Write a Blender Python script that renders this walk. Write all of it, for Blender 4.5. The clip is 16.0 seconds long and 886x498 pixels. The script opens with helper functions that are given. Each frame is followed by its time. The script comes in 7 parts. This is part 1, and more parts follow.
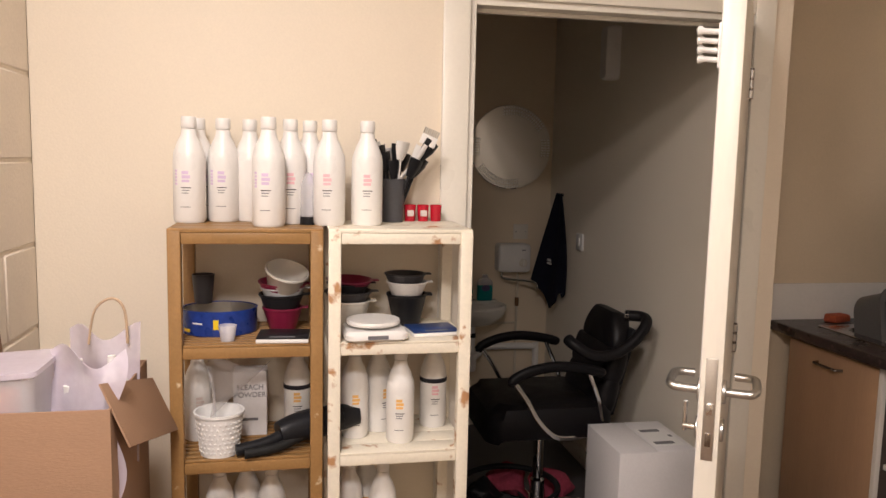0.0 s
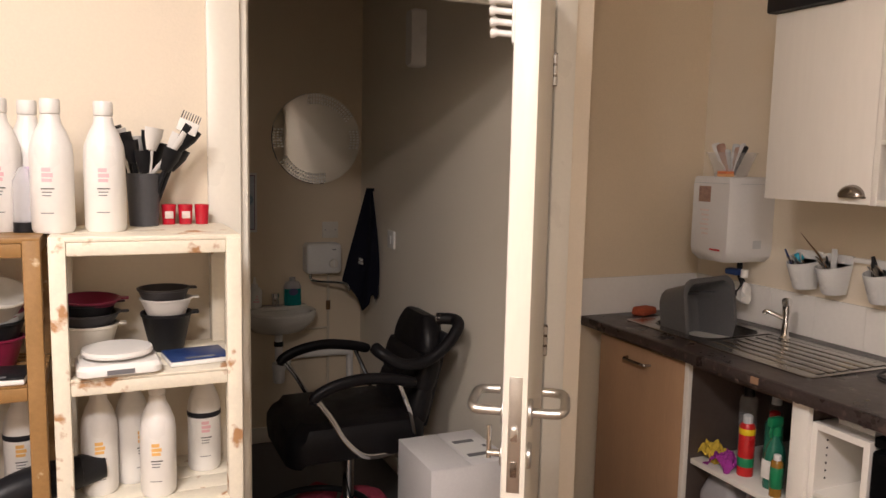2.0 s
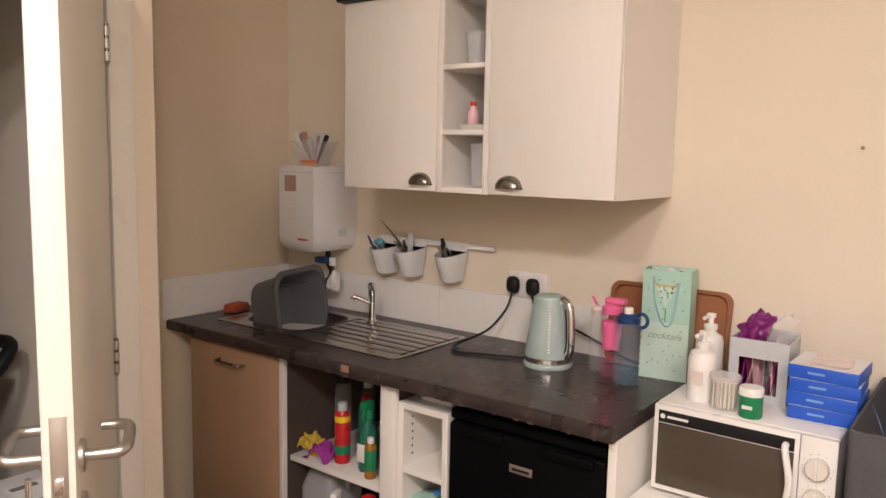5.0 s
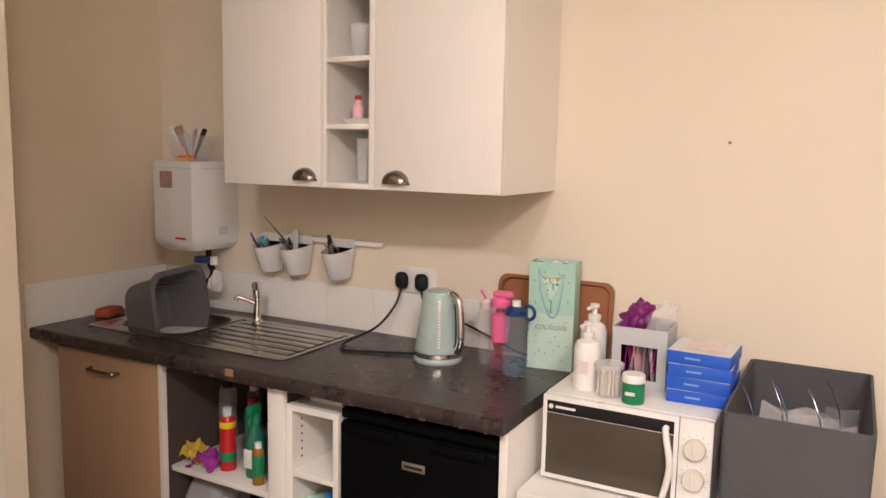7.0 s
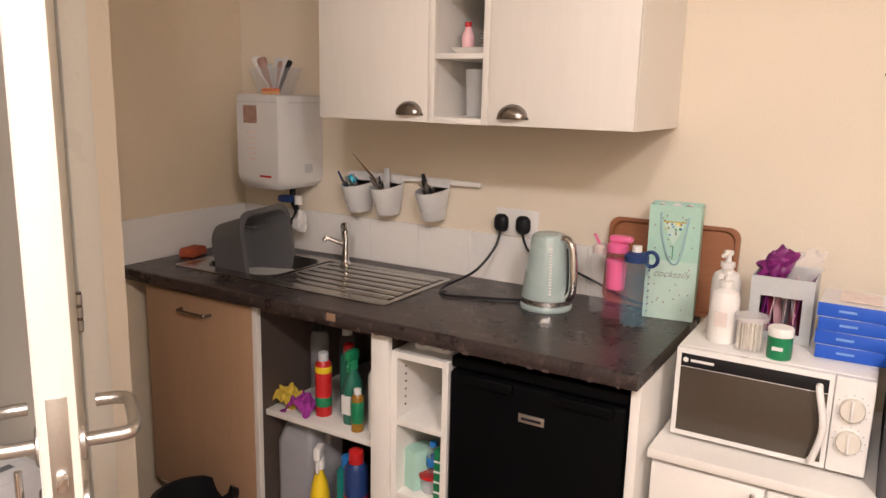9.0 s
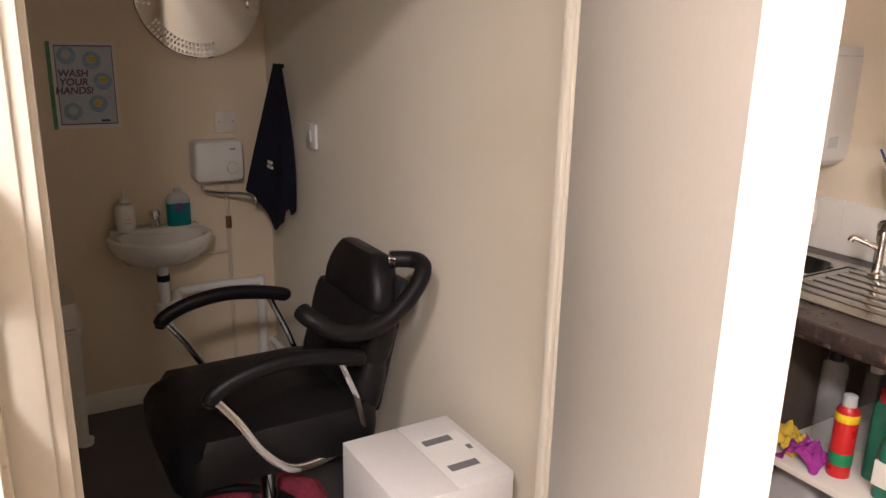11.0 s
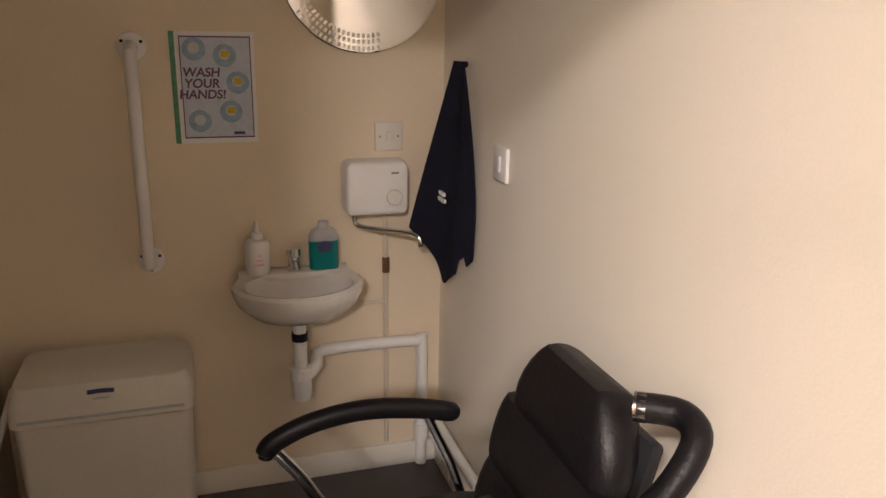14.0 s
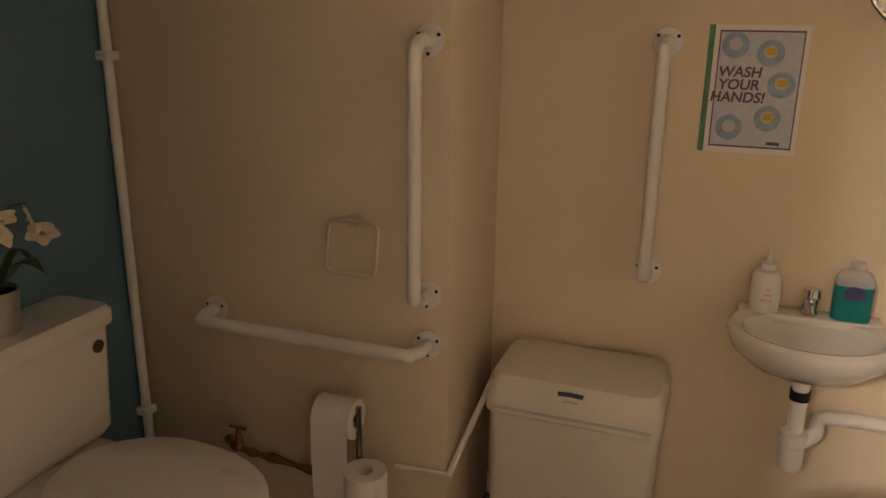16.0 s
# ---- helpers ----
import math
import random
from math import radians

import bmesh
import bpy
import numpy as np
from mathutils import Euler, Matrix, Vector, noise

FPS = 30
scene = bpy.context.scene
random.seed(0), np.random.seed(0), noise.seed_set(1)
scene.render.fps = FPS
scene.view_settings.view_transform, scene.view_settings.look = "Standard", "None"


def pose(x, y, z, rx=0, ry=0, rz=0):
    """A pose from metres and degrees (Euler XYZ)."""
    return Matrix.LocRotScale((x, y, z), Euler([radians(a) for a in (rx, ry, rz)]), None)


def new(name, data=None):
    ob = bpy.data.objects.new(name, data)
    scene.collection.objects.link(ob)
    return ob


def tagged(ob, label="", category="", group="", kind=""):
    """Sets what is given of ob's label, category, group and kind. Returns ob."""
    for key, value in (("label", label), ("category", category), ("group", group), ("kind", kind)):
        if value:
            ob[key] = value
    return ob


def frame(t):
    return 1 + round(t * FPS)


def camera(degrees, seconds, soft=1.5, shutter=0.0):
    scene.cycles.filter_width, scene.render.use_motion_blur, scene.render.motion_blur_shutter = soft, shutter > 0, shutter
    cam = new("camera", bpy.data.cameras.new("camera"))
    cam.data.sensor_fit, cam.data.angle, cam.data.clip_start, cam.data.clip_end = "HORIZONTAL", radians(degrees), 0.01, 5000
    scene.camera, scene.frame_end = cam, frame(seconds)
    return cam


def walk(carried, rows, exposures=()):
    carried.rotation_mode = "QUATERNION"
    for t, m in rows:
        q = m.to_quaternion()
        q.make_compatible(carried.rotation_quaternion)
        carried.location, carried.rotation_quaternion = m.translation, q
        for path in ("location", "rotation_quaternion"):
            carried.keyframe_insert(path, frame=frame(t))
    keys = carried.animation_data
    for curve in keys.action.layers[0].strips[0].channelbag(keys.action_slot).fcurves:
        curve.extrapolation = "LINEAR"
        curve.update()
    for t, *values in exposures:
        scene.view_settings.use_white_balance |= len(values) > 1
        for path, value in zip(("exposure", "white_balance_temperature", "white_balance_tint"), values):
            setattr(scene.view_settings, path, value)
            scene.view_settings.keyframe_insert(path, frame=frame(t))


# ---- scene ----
cam = camera(60.3, 16.0)
PATH = [
    (0, 0.158, 0.259, 1.522, -10.94, -6.59, -1.26),
    (0.5, 0.197, 0.346, 1.522, -12.42, -6.71, -1.34),
    (1, 0.222, 0.419, 1.524, -15.47, -6.68, -1.36),
    (1.5, 0.274, 0.456, 1.523, -19.90, -6.70, -1.30),
    (2, 0.339, 0.495, 1.516, -23.76, -6.72, -1.20),
    (2.5, 0.396, 0.547, 1.513, -27.74, -6.79, -1.20),
    (3, 0.434, 0.602, 1.513, -33.88, -6.84, -1.16),
    (3.5, 0.454, 0.600, 1.519, -40.93, -6.82, -1.20),
    (4, 0.473, 0.591, 1.519, -46.38, -6.89, -1.14),
    (4.5, 0.480, 0.585, 1.518, -50.03, -6.95, -1.14),
    (5, 0.485, 0.578, 1.515, -52.99, -6.88, -1.20),
    (7.5, 0.506, 0.611, 1.517, -62.18, -7.38, -1.16),
    (8, 0.496, 0.646, 1.513, -62.12, -7.89, -1.32),
    (8.5, 0.485, 0.721, 1.508, -61.90, -9.13, -1.38),
    (9, 0.512, 0.843, 1.494, -58.99, -11.62, -1.34),
    (9.5, 0.537, 0.946, 1.489, -51.18, -13.32, -1.22),
    (10, 0.552, 1.094, 1.485, -42.43, -14.33, -1.30),
    (12.5, 0.781, 1.808, 1.471, -24.06, -16.29, -1.06),
    (13, 0.847, 1.937, 1.469, -23.09, -16.32, -1.08),
    (13.5, 0.879, 2.049, 1.456, -21.03, -16.32, -1.00),
    (14, 0.877, 2.192, 1.453, -17.67, -16.31, -1.06),
    (14.5, 0.874, 2.299, 1.454, -12.25, -16.28, -1.06),
    (15, 0.888, 2.376, 1.450, -3.82, -16.20, -0.90),
    (15.5, 0.893, 2.400, 1.443, 9.00, -16.55, -0.88),
    (16, 0.891, 2.427, 1.432, 20.64, -16.80, -0.70),
]
walk(cam, [(t, pose(x, y, z, 90 + pitch, roll, yaw)) for t, x, y, z, yaw, pitch, roll in PATH],
     exposures=[(0, -0.92, 6400, 9), (2, -0.74, 6400, 9), (3, -0.5, 6400, 9), (4, -0.5, 6300, 9), (5, -0.56, 6300, 10), (7.5, -0.44, 6300, 10), (10, -0.24, 6300, 10), (12.5, 0.80, 6300, 10), (14.0, 1.1, 6500, 10), (15, 1.3, 6900, 10), (16, 1.33, 7800, 11)])

# light: two ceiling lamps along the block wall of the main room; the toilet is unlit
LAMP_W, LAMP2_W = 54.0, 92.0
LAMP_AT, LAMP2_AT = (-0.18, 0.88), (-0.10, -0.25)
CZ = 2.72
world = bpy.data.worlds.new("world")
world.use_nodes = True
scene.world = world
world.node_tree.nodes["Background"].inputs[0].default_value = (0.9, 0.8, 0.7, 1)
world.node_tree.nodes["Background"].inputs[1].default_value = 0.02


def lamp(name, x, y, z, size, watts, color):
    data = bpy.data.lights.new(name, "AREA")
    data.shape, data.size, data.energy, data.color = "DISK", size, watts, color
    ob = new(name, data)
    ob.matrix_world = pose(x, y, z)
    return ob


lamp("ceiling_lamp_light", *LAMP_AT, CZ - 0.045, 0.32, LAMP_W, (1.0, 0.895, 0.865))
lamp("ceiling_lamp_light_rear", *LAMP2_AT, CZ - 0.045, 0.45, LAMP2_W, (1.0, 0.895, 0.865))


# ---- materials ----
def mat(name, base, rough=0.5, metal=0.0, vary=0.08, scale=6.0, grain=60.0, bump=0.05, trans=0.0, alpha=1.0, coat=0.0, stretch=(1, 1, 1), second=None, amount=0.0, ior=1.45):
    """A surface with large soft blotches, fine grain and relief; second: a worn or stained colour that shows in patches."""
    m = bpy.data.materials.new(name)
    m.use_nodes = True
    nt = m.node_tree
    n, l = nt.nodes, nt.links
    b = n["Principled BSDF"]
    b.inputs["Roughness"].default_value, b.inputs["Metallic"].default_value = rough, metal
    b.inputs["Transmission Weight"].default_value, b.inputs["Alpha"].default_value = trans, alpha
    b.inputs["Coat Weight"].default_value, b.inputs["IOR"].default_value = coat, ior
    if max(base) < 0.03:
        b.inputs["Specular IOR Level"].default_value = 0.22
    tc = n.new("ShaderNodeTexCoord")
    mp = n.new("ShaderNodeMapping")
    mp.inputs["Scale"].default_value = stretch
    l.new(tc.outputs["Object"], mp.inputs["Vector"])
    big, fine = n.new("ShaderNodeTexNoise"), n.new("ShaderNodeTexNoise")
    big.inputs["Scale"].default_value, fine.inputs["Scale"].default_value = scale, grain
    big.inputs["Detail"].default_value, fine.inputs["Detail"].default_value = 4, 3
    for t in (big, fine):
        l.new(mp.outputs[0], t.inputs["Vector"])
    add = n.new("ShaderNodeMath")
    add.operation = "ADD"
    l.new(big.outputs["Fac"], add.inputs[0]), l.new(fine.outputs["Fac"], add.inputs[1])
    ramp = n.new("ShaderNodeMapRange")
    ramp.inputs[1].default_value, ramp.inputs[2].default_value = 0.6, 1.4
    ramp.inputs[3].default_value, ramp.inputs[4].default_value = 1 - vary, 1 + vary
    l.new(add.outputs[0], ramp.inputs[0])
    mix = n.new("ShaderNodeVectorMath")
    mix.operation = "SCALE"
    mix.inputs[0].default_value = base
    l.new(ramp.outputs[0], mix.inputs["Scale"])
    out = mix.outputs[0]
    if second:
        st = n.new("ShaderNodeTexNoise")
        st.inputs["Scale"].default_value, st.inputs["Detail"].default_value = scale * 2.5, 6
        l.new(mp.outputs[0], st.inputs["Vector"])
        cut = n.new("ShaderNodeMapRange")
        cut.inputs[1].default_value, cut.inputs[2].default_value = 0.74 - amount, 0.80 - amount
        l.new(st.outputs["Fac"], cut.inputs[0])
        mm = n.new("ShaderNodeMix")
        mm.data_type = "RGBA"
        l.new(cut.outputs[0], mm.inputs["Factor"])
        l.new(out, mm.inputs["A"])
        mm.inputs["B"].default_value = (*second, 1)
        out = mm.outputs["Result"]
    l.new(out, b.inputs["Base Color"])
    rr = n.new("ShaderNodeMapRange")
    rr.inputs[1].default_value, rr.inputs[2].default_value = 0.3, 0.7
    rr.inputs[3].default_value, rr.inputs[4].default_value = max(0.02, rough - 0.06), min(1, rough + 0.06)
    l.new(big.outputs["Fac"], rr.inputs[0]), l.new(rr.outputs[0], b.inputs["Roughness"])
    if bump:
        bp = n.new("ShaderNodeBump")
        bp.inputs["Strength"].default_value, bp.inputs["Distance"].default_value = bump, 0.004
        l.new(add.outputs[0], bp.inputs["Height"]), l.new(bp.outputs[0], b.inputs["Normal"])
    return m


CREAM = mat("cream wall paint", (0.80, 0.712, 0.58), 0.55, vary=0.035, scale=2.2, grain=180, bump=0.12)
# yellow cream of the toilet walls; on the recess wall it paints in shade
YELLOWCREAM_SHADE = mat("yellow cream paint and recess shade", (0.76, 0.645, 0.485), 0.55, vary=0.05, scale=2.2, grain=180, bump=0.12)
PALECREAM = mat("pale grey cream wall paint", (0.80, 0.738, 0.63), 0.5, vary=0.03, scale=2.0, grain=180, bump=0.12)
BLUE = mat("blue wall paint", (0.10, 0.19, 0.24), 0.6, vary=0.08, scale=2, grain=160, bump=0.12)
BLOCKPAINT = mat("painted block", (0.83, 0.745, 0.63), 0.6, vary=0.05, scale=5, grain=120, bump=0.3)
CEIL = mat("ceiling paint", (0.82, 0.79, 0.73), 0.8, vary=0.03, scale=3, grain=90, bump=0.1)
GLOSS = mat("gloss white paint", (0.80, 0.765, 0.68), 0.3, vary=0.03, scale=4, grain=90, bump=0.06)
DOORPAINT = mat("door paint", (0.80, 0.76, 0.67), 0.34, vary=0.03, scale=3, grain=120, bump=0.06, stretch=(1, 1, 0.2))
DOORGREY = mat("grey white door face", (0.72, 0.71, 0.69), 0.4, vary=0.03, scale=3, grain=120, bump=0.06)
VINYL = mat("grey vinyl floor", (0.11, 0.105, 0.11), 0.5, vary=0.2, scale=9, grain=220, bump=0.1)
FLOORWOOD = mat("brown wood floor", (0.20, 0.13, 0.085), 0.45, vary=0.25, scale=5, grain=50, bump=0.1, stretch=(1, 8, 1))
GOLDWOOD = mat("gold brown painted wood", (0.31, 0.172, 0.062), 0.42, vary=0.14, scale=9, grain=140, bump=0.15, second=(0.66, 0.54, 0.36), amount=0.075)
WHITEWOOD = mat("worn white painted wood", (0.82, 0.76, 0.63), 0.45, vary=0.06, scale=7, grain=120, bump=0.15, second=(0.45, 0.24, 0.11), amount=0.135)
MELAMINE = mat("white melamine", (0.83, 0.80, 0.75), 0.36, vary=0.025, scale=3, grain=120, bump=0.04)
CABWHITE = mat("off white foil door", (0.82, 0.79, 0.74), 0.4, vary=0.025, scale=5, grain=60, bump=0.05, stretch=(1, 1, 0.15))
BEECH = mat("beech wood effect", (0.47, 0.30, 0.185), 0.4, vary=0.10, scale=5, grain=90, bump=0.06, stretch=(3, 3, 0.2))
WORKTOP = mat("dark laminate worktop", (0.040, 0.029, 0.028), 0.3, vary=0.5, scale=14, grain=120, bump=0.08, second=(0.085, 0.060, 0.055), amount=0.14)
STEEL = mat("brushed stainless steel", (0.62, 0.60, 0.57), 0.34, 1.0, vary=0.06, scale=8, grain=200, bump=0.03)
SINKSTEEL = mat("worn sink steel", (0.46, 0.445, 0.42), 0.2, 1.0, vary=0.10, scale=14, grain=200, bump=0.03)
CHROME = mat("chrome", (0.80, 0.79, 0.78), 0.08, 1.0, vary=0.02, bump=0)
DARKMETAL = mat("dark nickel", (0.30, 0.27, 0.25), 0.24, 1.0, vary=0.08, bump=0)
BROWNMETAL = mat("old brass", (0.25, 0.14, 0.07), 0.45, 0.7, vary=0.2, scale=30)
WHITEPL = mat("white plastic", (0.82, 0.80, 0.77), 0.32, vary=0.025, scale=9, grain=90, bump=0.02)
OFFWHITEPL = mat("cream white plastic", (0.74, 0.70, 0.62), 0.34, vary=0.04, scale=6, grain=90, bump=0.03)
CERAMIC = mat("white ceramic", (0.80, 0.77, 0.71), 0.14, vary=0.03, scale=6, bump=0.0, coat=0.5)
SPLASHTILE = mat("white glazed tile", (0.86, 0.84, 0.81), 0.18, vary=0.03, scale=6, bump=0.02)
GREYPL = mat("grey plastic", (0.075, 0.075, 0.082), 0.42, vary=0.08, scale=9, grain=120, bump=0.06)
LTGREY = mat("pale grey plastic", (0.52, 0.54, 0.55), 0.4, vary=0.05, bump=0.03)
BOWLGREY = mat("worn grey bowl plastic", (0.12, 0.12, 0.125), 0.45, vary=0.1, scale=9, grain=120, bump=0.06)
HEATERPL = mat("aged white enamel", (0.70, 0.69, 0.68), 0.35, vary=0.03, scale=6, grain=90, bump=0.03)
PEACH = mat("peach sponge", (0.78, 0.42, 0.20), 0.9, vary=0.15, scale=60, bump=0.4)
CLEARTUB = mat("thin clear plastic", (0.90, 0.90, 0.92), 0.12, vary=0.0, bump=0, alpha=0.16)
CUPPL = mat("translucent white plastic", (0.76, 0.76, 0.76), 0.3, vary=0.03, bump=0.02)
TEALBLUE = mat("teal blue plastic", (0.02, 0.30, 0.45), 0.3, bump=0.02)
FELT = mat("dark grey felt board", (0.085, 0.085, 0.092), 0.85, vary=0.15, scale=12, grain=240, bump=0.25)
BLACKPL = mat("black plastic", (0.016, 0.016, 0.018), 0.38, vary=0.15, scale=9, grain=150, bump=0.05)
FRIDGE = mat("black fridge enamel", (0.003, 0.003, 0.0035), 0.5, ior=1.22, vary=0.12, scale=7, grain=220, bump=0.06)
LEATHER = mat("black faux leather", (0.009, 0.008, 0.009), 0.42, vary=0.2, scale=14, grain=170, bump=0.25)
RUBBER = mat("black rubber", (0.015, 0.015, 0.015), 0.6, vary=0.1, bump=0.05)
TOWEL = mat("navy towelling", (0.012, 0.013, 0.024), 0.95, vary=0.25, scale=22, grain=260, bump=0.6)
CARD = mat("brown cardboard", (0.34, 0.205, 0.125), 0.8, vary=0.07, scale=6, grain=110, bump=0.15, stretch=(1, 1, 3))
WHITECARD = mat("white cardboard", (0.74, 0.72, 0.72), 0.65, vary=0.04, scale=6, grain=110, bump=0.1)
PAPER = mat("white paper", (0.80, 0.79, 0.77), 0.8, vary=0.03, scale=14, grain=160, bump=0.1)
GREYINK = mat("grey ink", (0.17, 0.17, 0.18), 0.6, bump=0)
LILAC = mat("lilac ink", (0.68, 0.54, 0.72), 0.5, bump=0)
PINKINK = mat("pink ink", (0.82, 0.50, 0.54), 0.5, bump=0)
ORANGEINK = mat("orange ink", (0.85, 0.50, 0.16), 0.5, bump=0)
BLACKINK = mat("black ink", (0.02, 0.02, 0.025), 0.5, bump=0)
NAVYINK = mat("navy ink", (0.05, 0.06, 0.16), 0.5, bump=0)
PURPLEINK = mat("plum ink", (0.13, 0.05, 0.12), 0.5, bump=0)
PALEBLUE = mat("pale blue print", (0.27, 0.38, 0.52), 0.5, vary=0.25, scale=40, bump=0)
GREENFOIL = mat("green strip", (0.03, 0.20, 0.09), 0.35, vary=0.4, scale=60, bump=0.05)
CLEAR = mat("clear plastic", (0.94, 0.95, 0.96), 0.08, vary=0.0, bump=0, alpha=0.07)
GLASS = mat("clear glass", (0.97, 0.98, 0.98), 0.04, vary=0.0, bump=0, alpha=0.16)
FROST = mat("frosted plastic", (0.85, 0.84, 0.88), 0.35, vary=0.05, bump=0.05, alpha=0.34)
BAGFILM = mat("crinkled clear film", (0.88, 0.86, 0.88), 0.2, vary=0.06, scale=20, grain=60, bump=0.6, alpha=0.2)
LILACFILM = mat("lilac plastic", (0.80, 0.73, 0.83), 0.35, vary=0.08, scale=14, bump=0.2, alpha=0.5)
PINKCLEAR = mat("pink clear plastic", (0.92, 0.22, 0.42), 0.1, vary=0.02, bump=0, alpha=0.09)
PINKPL = mat("pink plastic", (0.85, 0.16, 0.36), 0.35, vary=0.05, bump=0.02)
BLUECLEAR = mat("blue clear plastic", (0.30, 0.62, 0.80), 0.08, vary=0.02, bump=0, alpha=0.12)
BLUEPL = mat("dark blue plastic", (0.018, 0.045, 0.16), 0.35, vary=0.05, bump=0.02)
BOXBLUE = mat("blue printed card", (0.02, 0.10, 0.55), 0.4, vary=0.06, bump=0.03)
SKYPRINT = mat("light blue print", (0.22, 0.38, 0.72), 0.4, bump=0)
PLUM = mat("plum plastic bag", (0.19, 0.015, 0.15), 0.4, vary=0.3, scale=30, bump=0.2)
MINT = mat("mint card", (0.42, 0.66, 0.56), 0.45, vary=0.05, scale=9, bump=0.04)
MINTPALE = mat("pale mint card", (0.55, 0.73, 0.64), 0.45, vary=0.05, scale=9, bump=0.04)
RIBBON = mat("pale blue satin ribbon", (0.42, 0.66, 0.70), 0.35, vary=0.05, bump=0.02)
KETTLE = mat("duck egg enamel", (0.40, 0.50, 0.485), 0.28, vary=0.03, bump=0.02, coat=0.3)
TRAYWOOD = mat("reddish brown tray wood", (0.30, 0.115, 0.05), 0.4, vary=0.12, scale=6, grain=60, bump=0.08, stretch=(1, 0.2, 3))
SPONGE = mat("orange scourer", (0.42, 0.09, 0.04), 0.9, vary=0.3, scale=40, grain=160, bump=0.5)
RED = mat("red plastic", (0.50, 0.018, 0.02), 0.3, vary=0.08, bump=0.02)
CANDLE = mat("red candle glass", (0.50, 0.012, 0.03), 0.18, vary=0.1, bump=0.0, coat=0.4)
PALELABEL = mat("pale label", (0.72, 0.62, 0.58), 0.6, vary=0.15, scale=40, bump=0)
MAROON = mat("maroon plastic", (0.20, 0.012, 0.045), 0.35, vary=0.06, bump=0.02)
CHARCOAL = mat("charcoal plastic", (0.045, 0.042, 0.045), 0.4, vary=0.08, bump=0.02)
TINBLUE = mat("blue printed tin", (0.02, 0.055, 0.30), 0.3, vary=0.3, scale=30, bump=0.02)
SILVERTIN = mat("bare tin", (0.55, 0.52, 0.47), 0.32, 0.9, vary=0.1, bump=0.03)
YELLOW = mat("yellow plastic", (0.82, 0.58, 0.02), 0.32, vary=0.04, bump=0.02)
YELLOWCLOTH = mat("yellow cloth", (0.60, 0.42, 0.05), 0.9, vary=0.2, scale=30, bump=0.5)
PURPLECLOTH = mat("purple cloth", (0.30, 0.03, 0.26), 0.85, vary=0.2, scale=30, bump=0.5)
GREENPL = mat("green plastic", (0.015, 0.22, 0.09), 0.32, vary=0.06, bump=0.02)
GREENDARK = mat("dark green clear plastic", (0.05, 0.30, 0.20), 0.15, vary=0.06, bump=0, trans=0.5)
TEAL = mat("teal soap", (0.01, 0.30, 0.30), 0.2, vary=0.06, bump=0, trans=0.3)
AMBER = mat("amber liquid", (0.55, 0.28, 0.04), 0.15, bump=0, trans=0.5)
WHITEBLUE = mat("bright blue plastic", (0.03, 0.22, 0.62), 0.3, bump=0.02)
COTTON = mat("cotton", (0.78, 0.72, 0.62), 0.95, vary=0.15, scale=50, bump=0.5)
MIRROR = mat("mirror silvering", (0.86, 0.85, 0.82), 0.015, 1.0, vary=0.0, bump=0)
MIRRORCUT = mat("cut mirror edge", (0.92, 0.91, 0.88), 0.6, 1.0, vary=0.05, scale=40, bump=0.0)
MWGLASS = mat("smoked oven glass", (0.075, 0.06, 0.045), 0.13, vary=0.03, scale=60, bump=0.0)
TISSUE = mat("toilet tissue", (0.80, 0.77, 0.72), 0.95, vary=0.04, scale=40, grain=200, bump=0.4)
PETAL = mat("white orchid petal", (0.78, 0.70, 0.56), 0.6, vary=0.12, scale=60, bump=0.1)
LEAF = mat("dark green leaf", (0.04, 0.10, 0.035), 0.4, vary=0.2, scale=30, bump=0.1)
ROPE = mat("twine", (0.50, 0.36, 0.24), 0.9, vary=0.15, scale=60, bump=0.4)
PINKCLOTH = mat("dark pink fabric", (0.36, 0.05, 0.09), 0.9, vary=0.25, scale=20, bump=0.4)
CREAMPL = mat("bisque plastic", (0.66, 0.58, 0.46), 0.4, vary=0.05, bump=0.03)
PRINTORANGE = mat("orange sachet", (0.75, 0.22, 0.09), 0.4, vary=0.2, scale=30, bump=0.1)
BROWNPAPER = mat("brown label", (0.36, 0.22, 0.17), 0.6, vary=0.2, scale=60, bump=0)
LAMPGLOW = bpy.data.materials.new("lamp diffuser")
LAMPGLOW.use_nodes = True
LAMPGLOW.node_tree.nodes["Principled BSDF"].inputs["Emission Color"].default_value = (1, 0.85, 0.62, 1)
LAMPGLOW.node_tree.nodes["Principled BSDF"].inputs["Emission Strength"].default_value = 4.0


# ---- mesh tools ----
def box(bm, x0, x1, y0, y1, z0, z1, bevel=0.0, seg=2):
    r = bmesh.ops.create_cube(bm, size=1.0)
    vs = r["verts"]
    for v in vs:
        v.co = ((x0 + x1) / 2 + v.co.x * (x1 - x0), (y0 + y1) / 2 + v.co.y * (y1 - y0), (z0 + z1) / 2 + v.co.z * (z1 - z0))
    if bevel:
        es = list({e for v in vs for e in v.link_edges})
        bmesh.ops.bevel(bm, geom=es, offset=bevel, segments=seg, affect="EDGES", profile=0.5)
    return bm


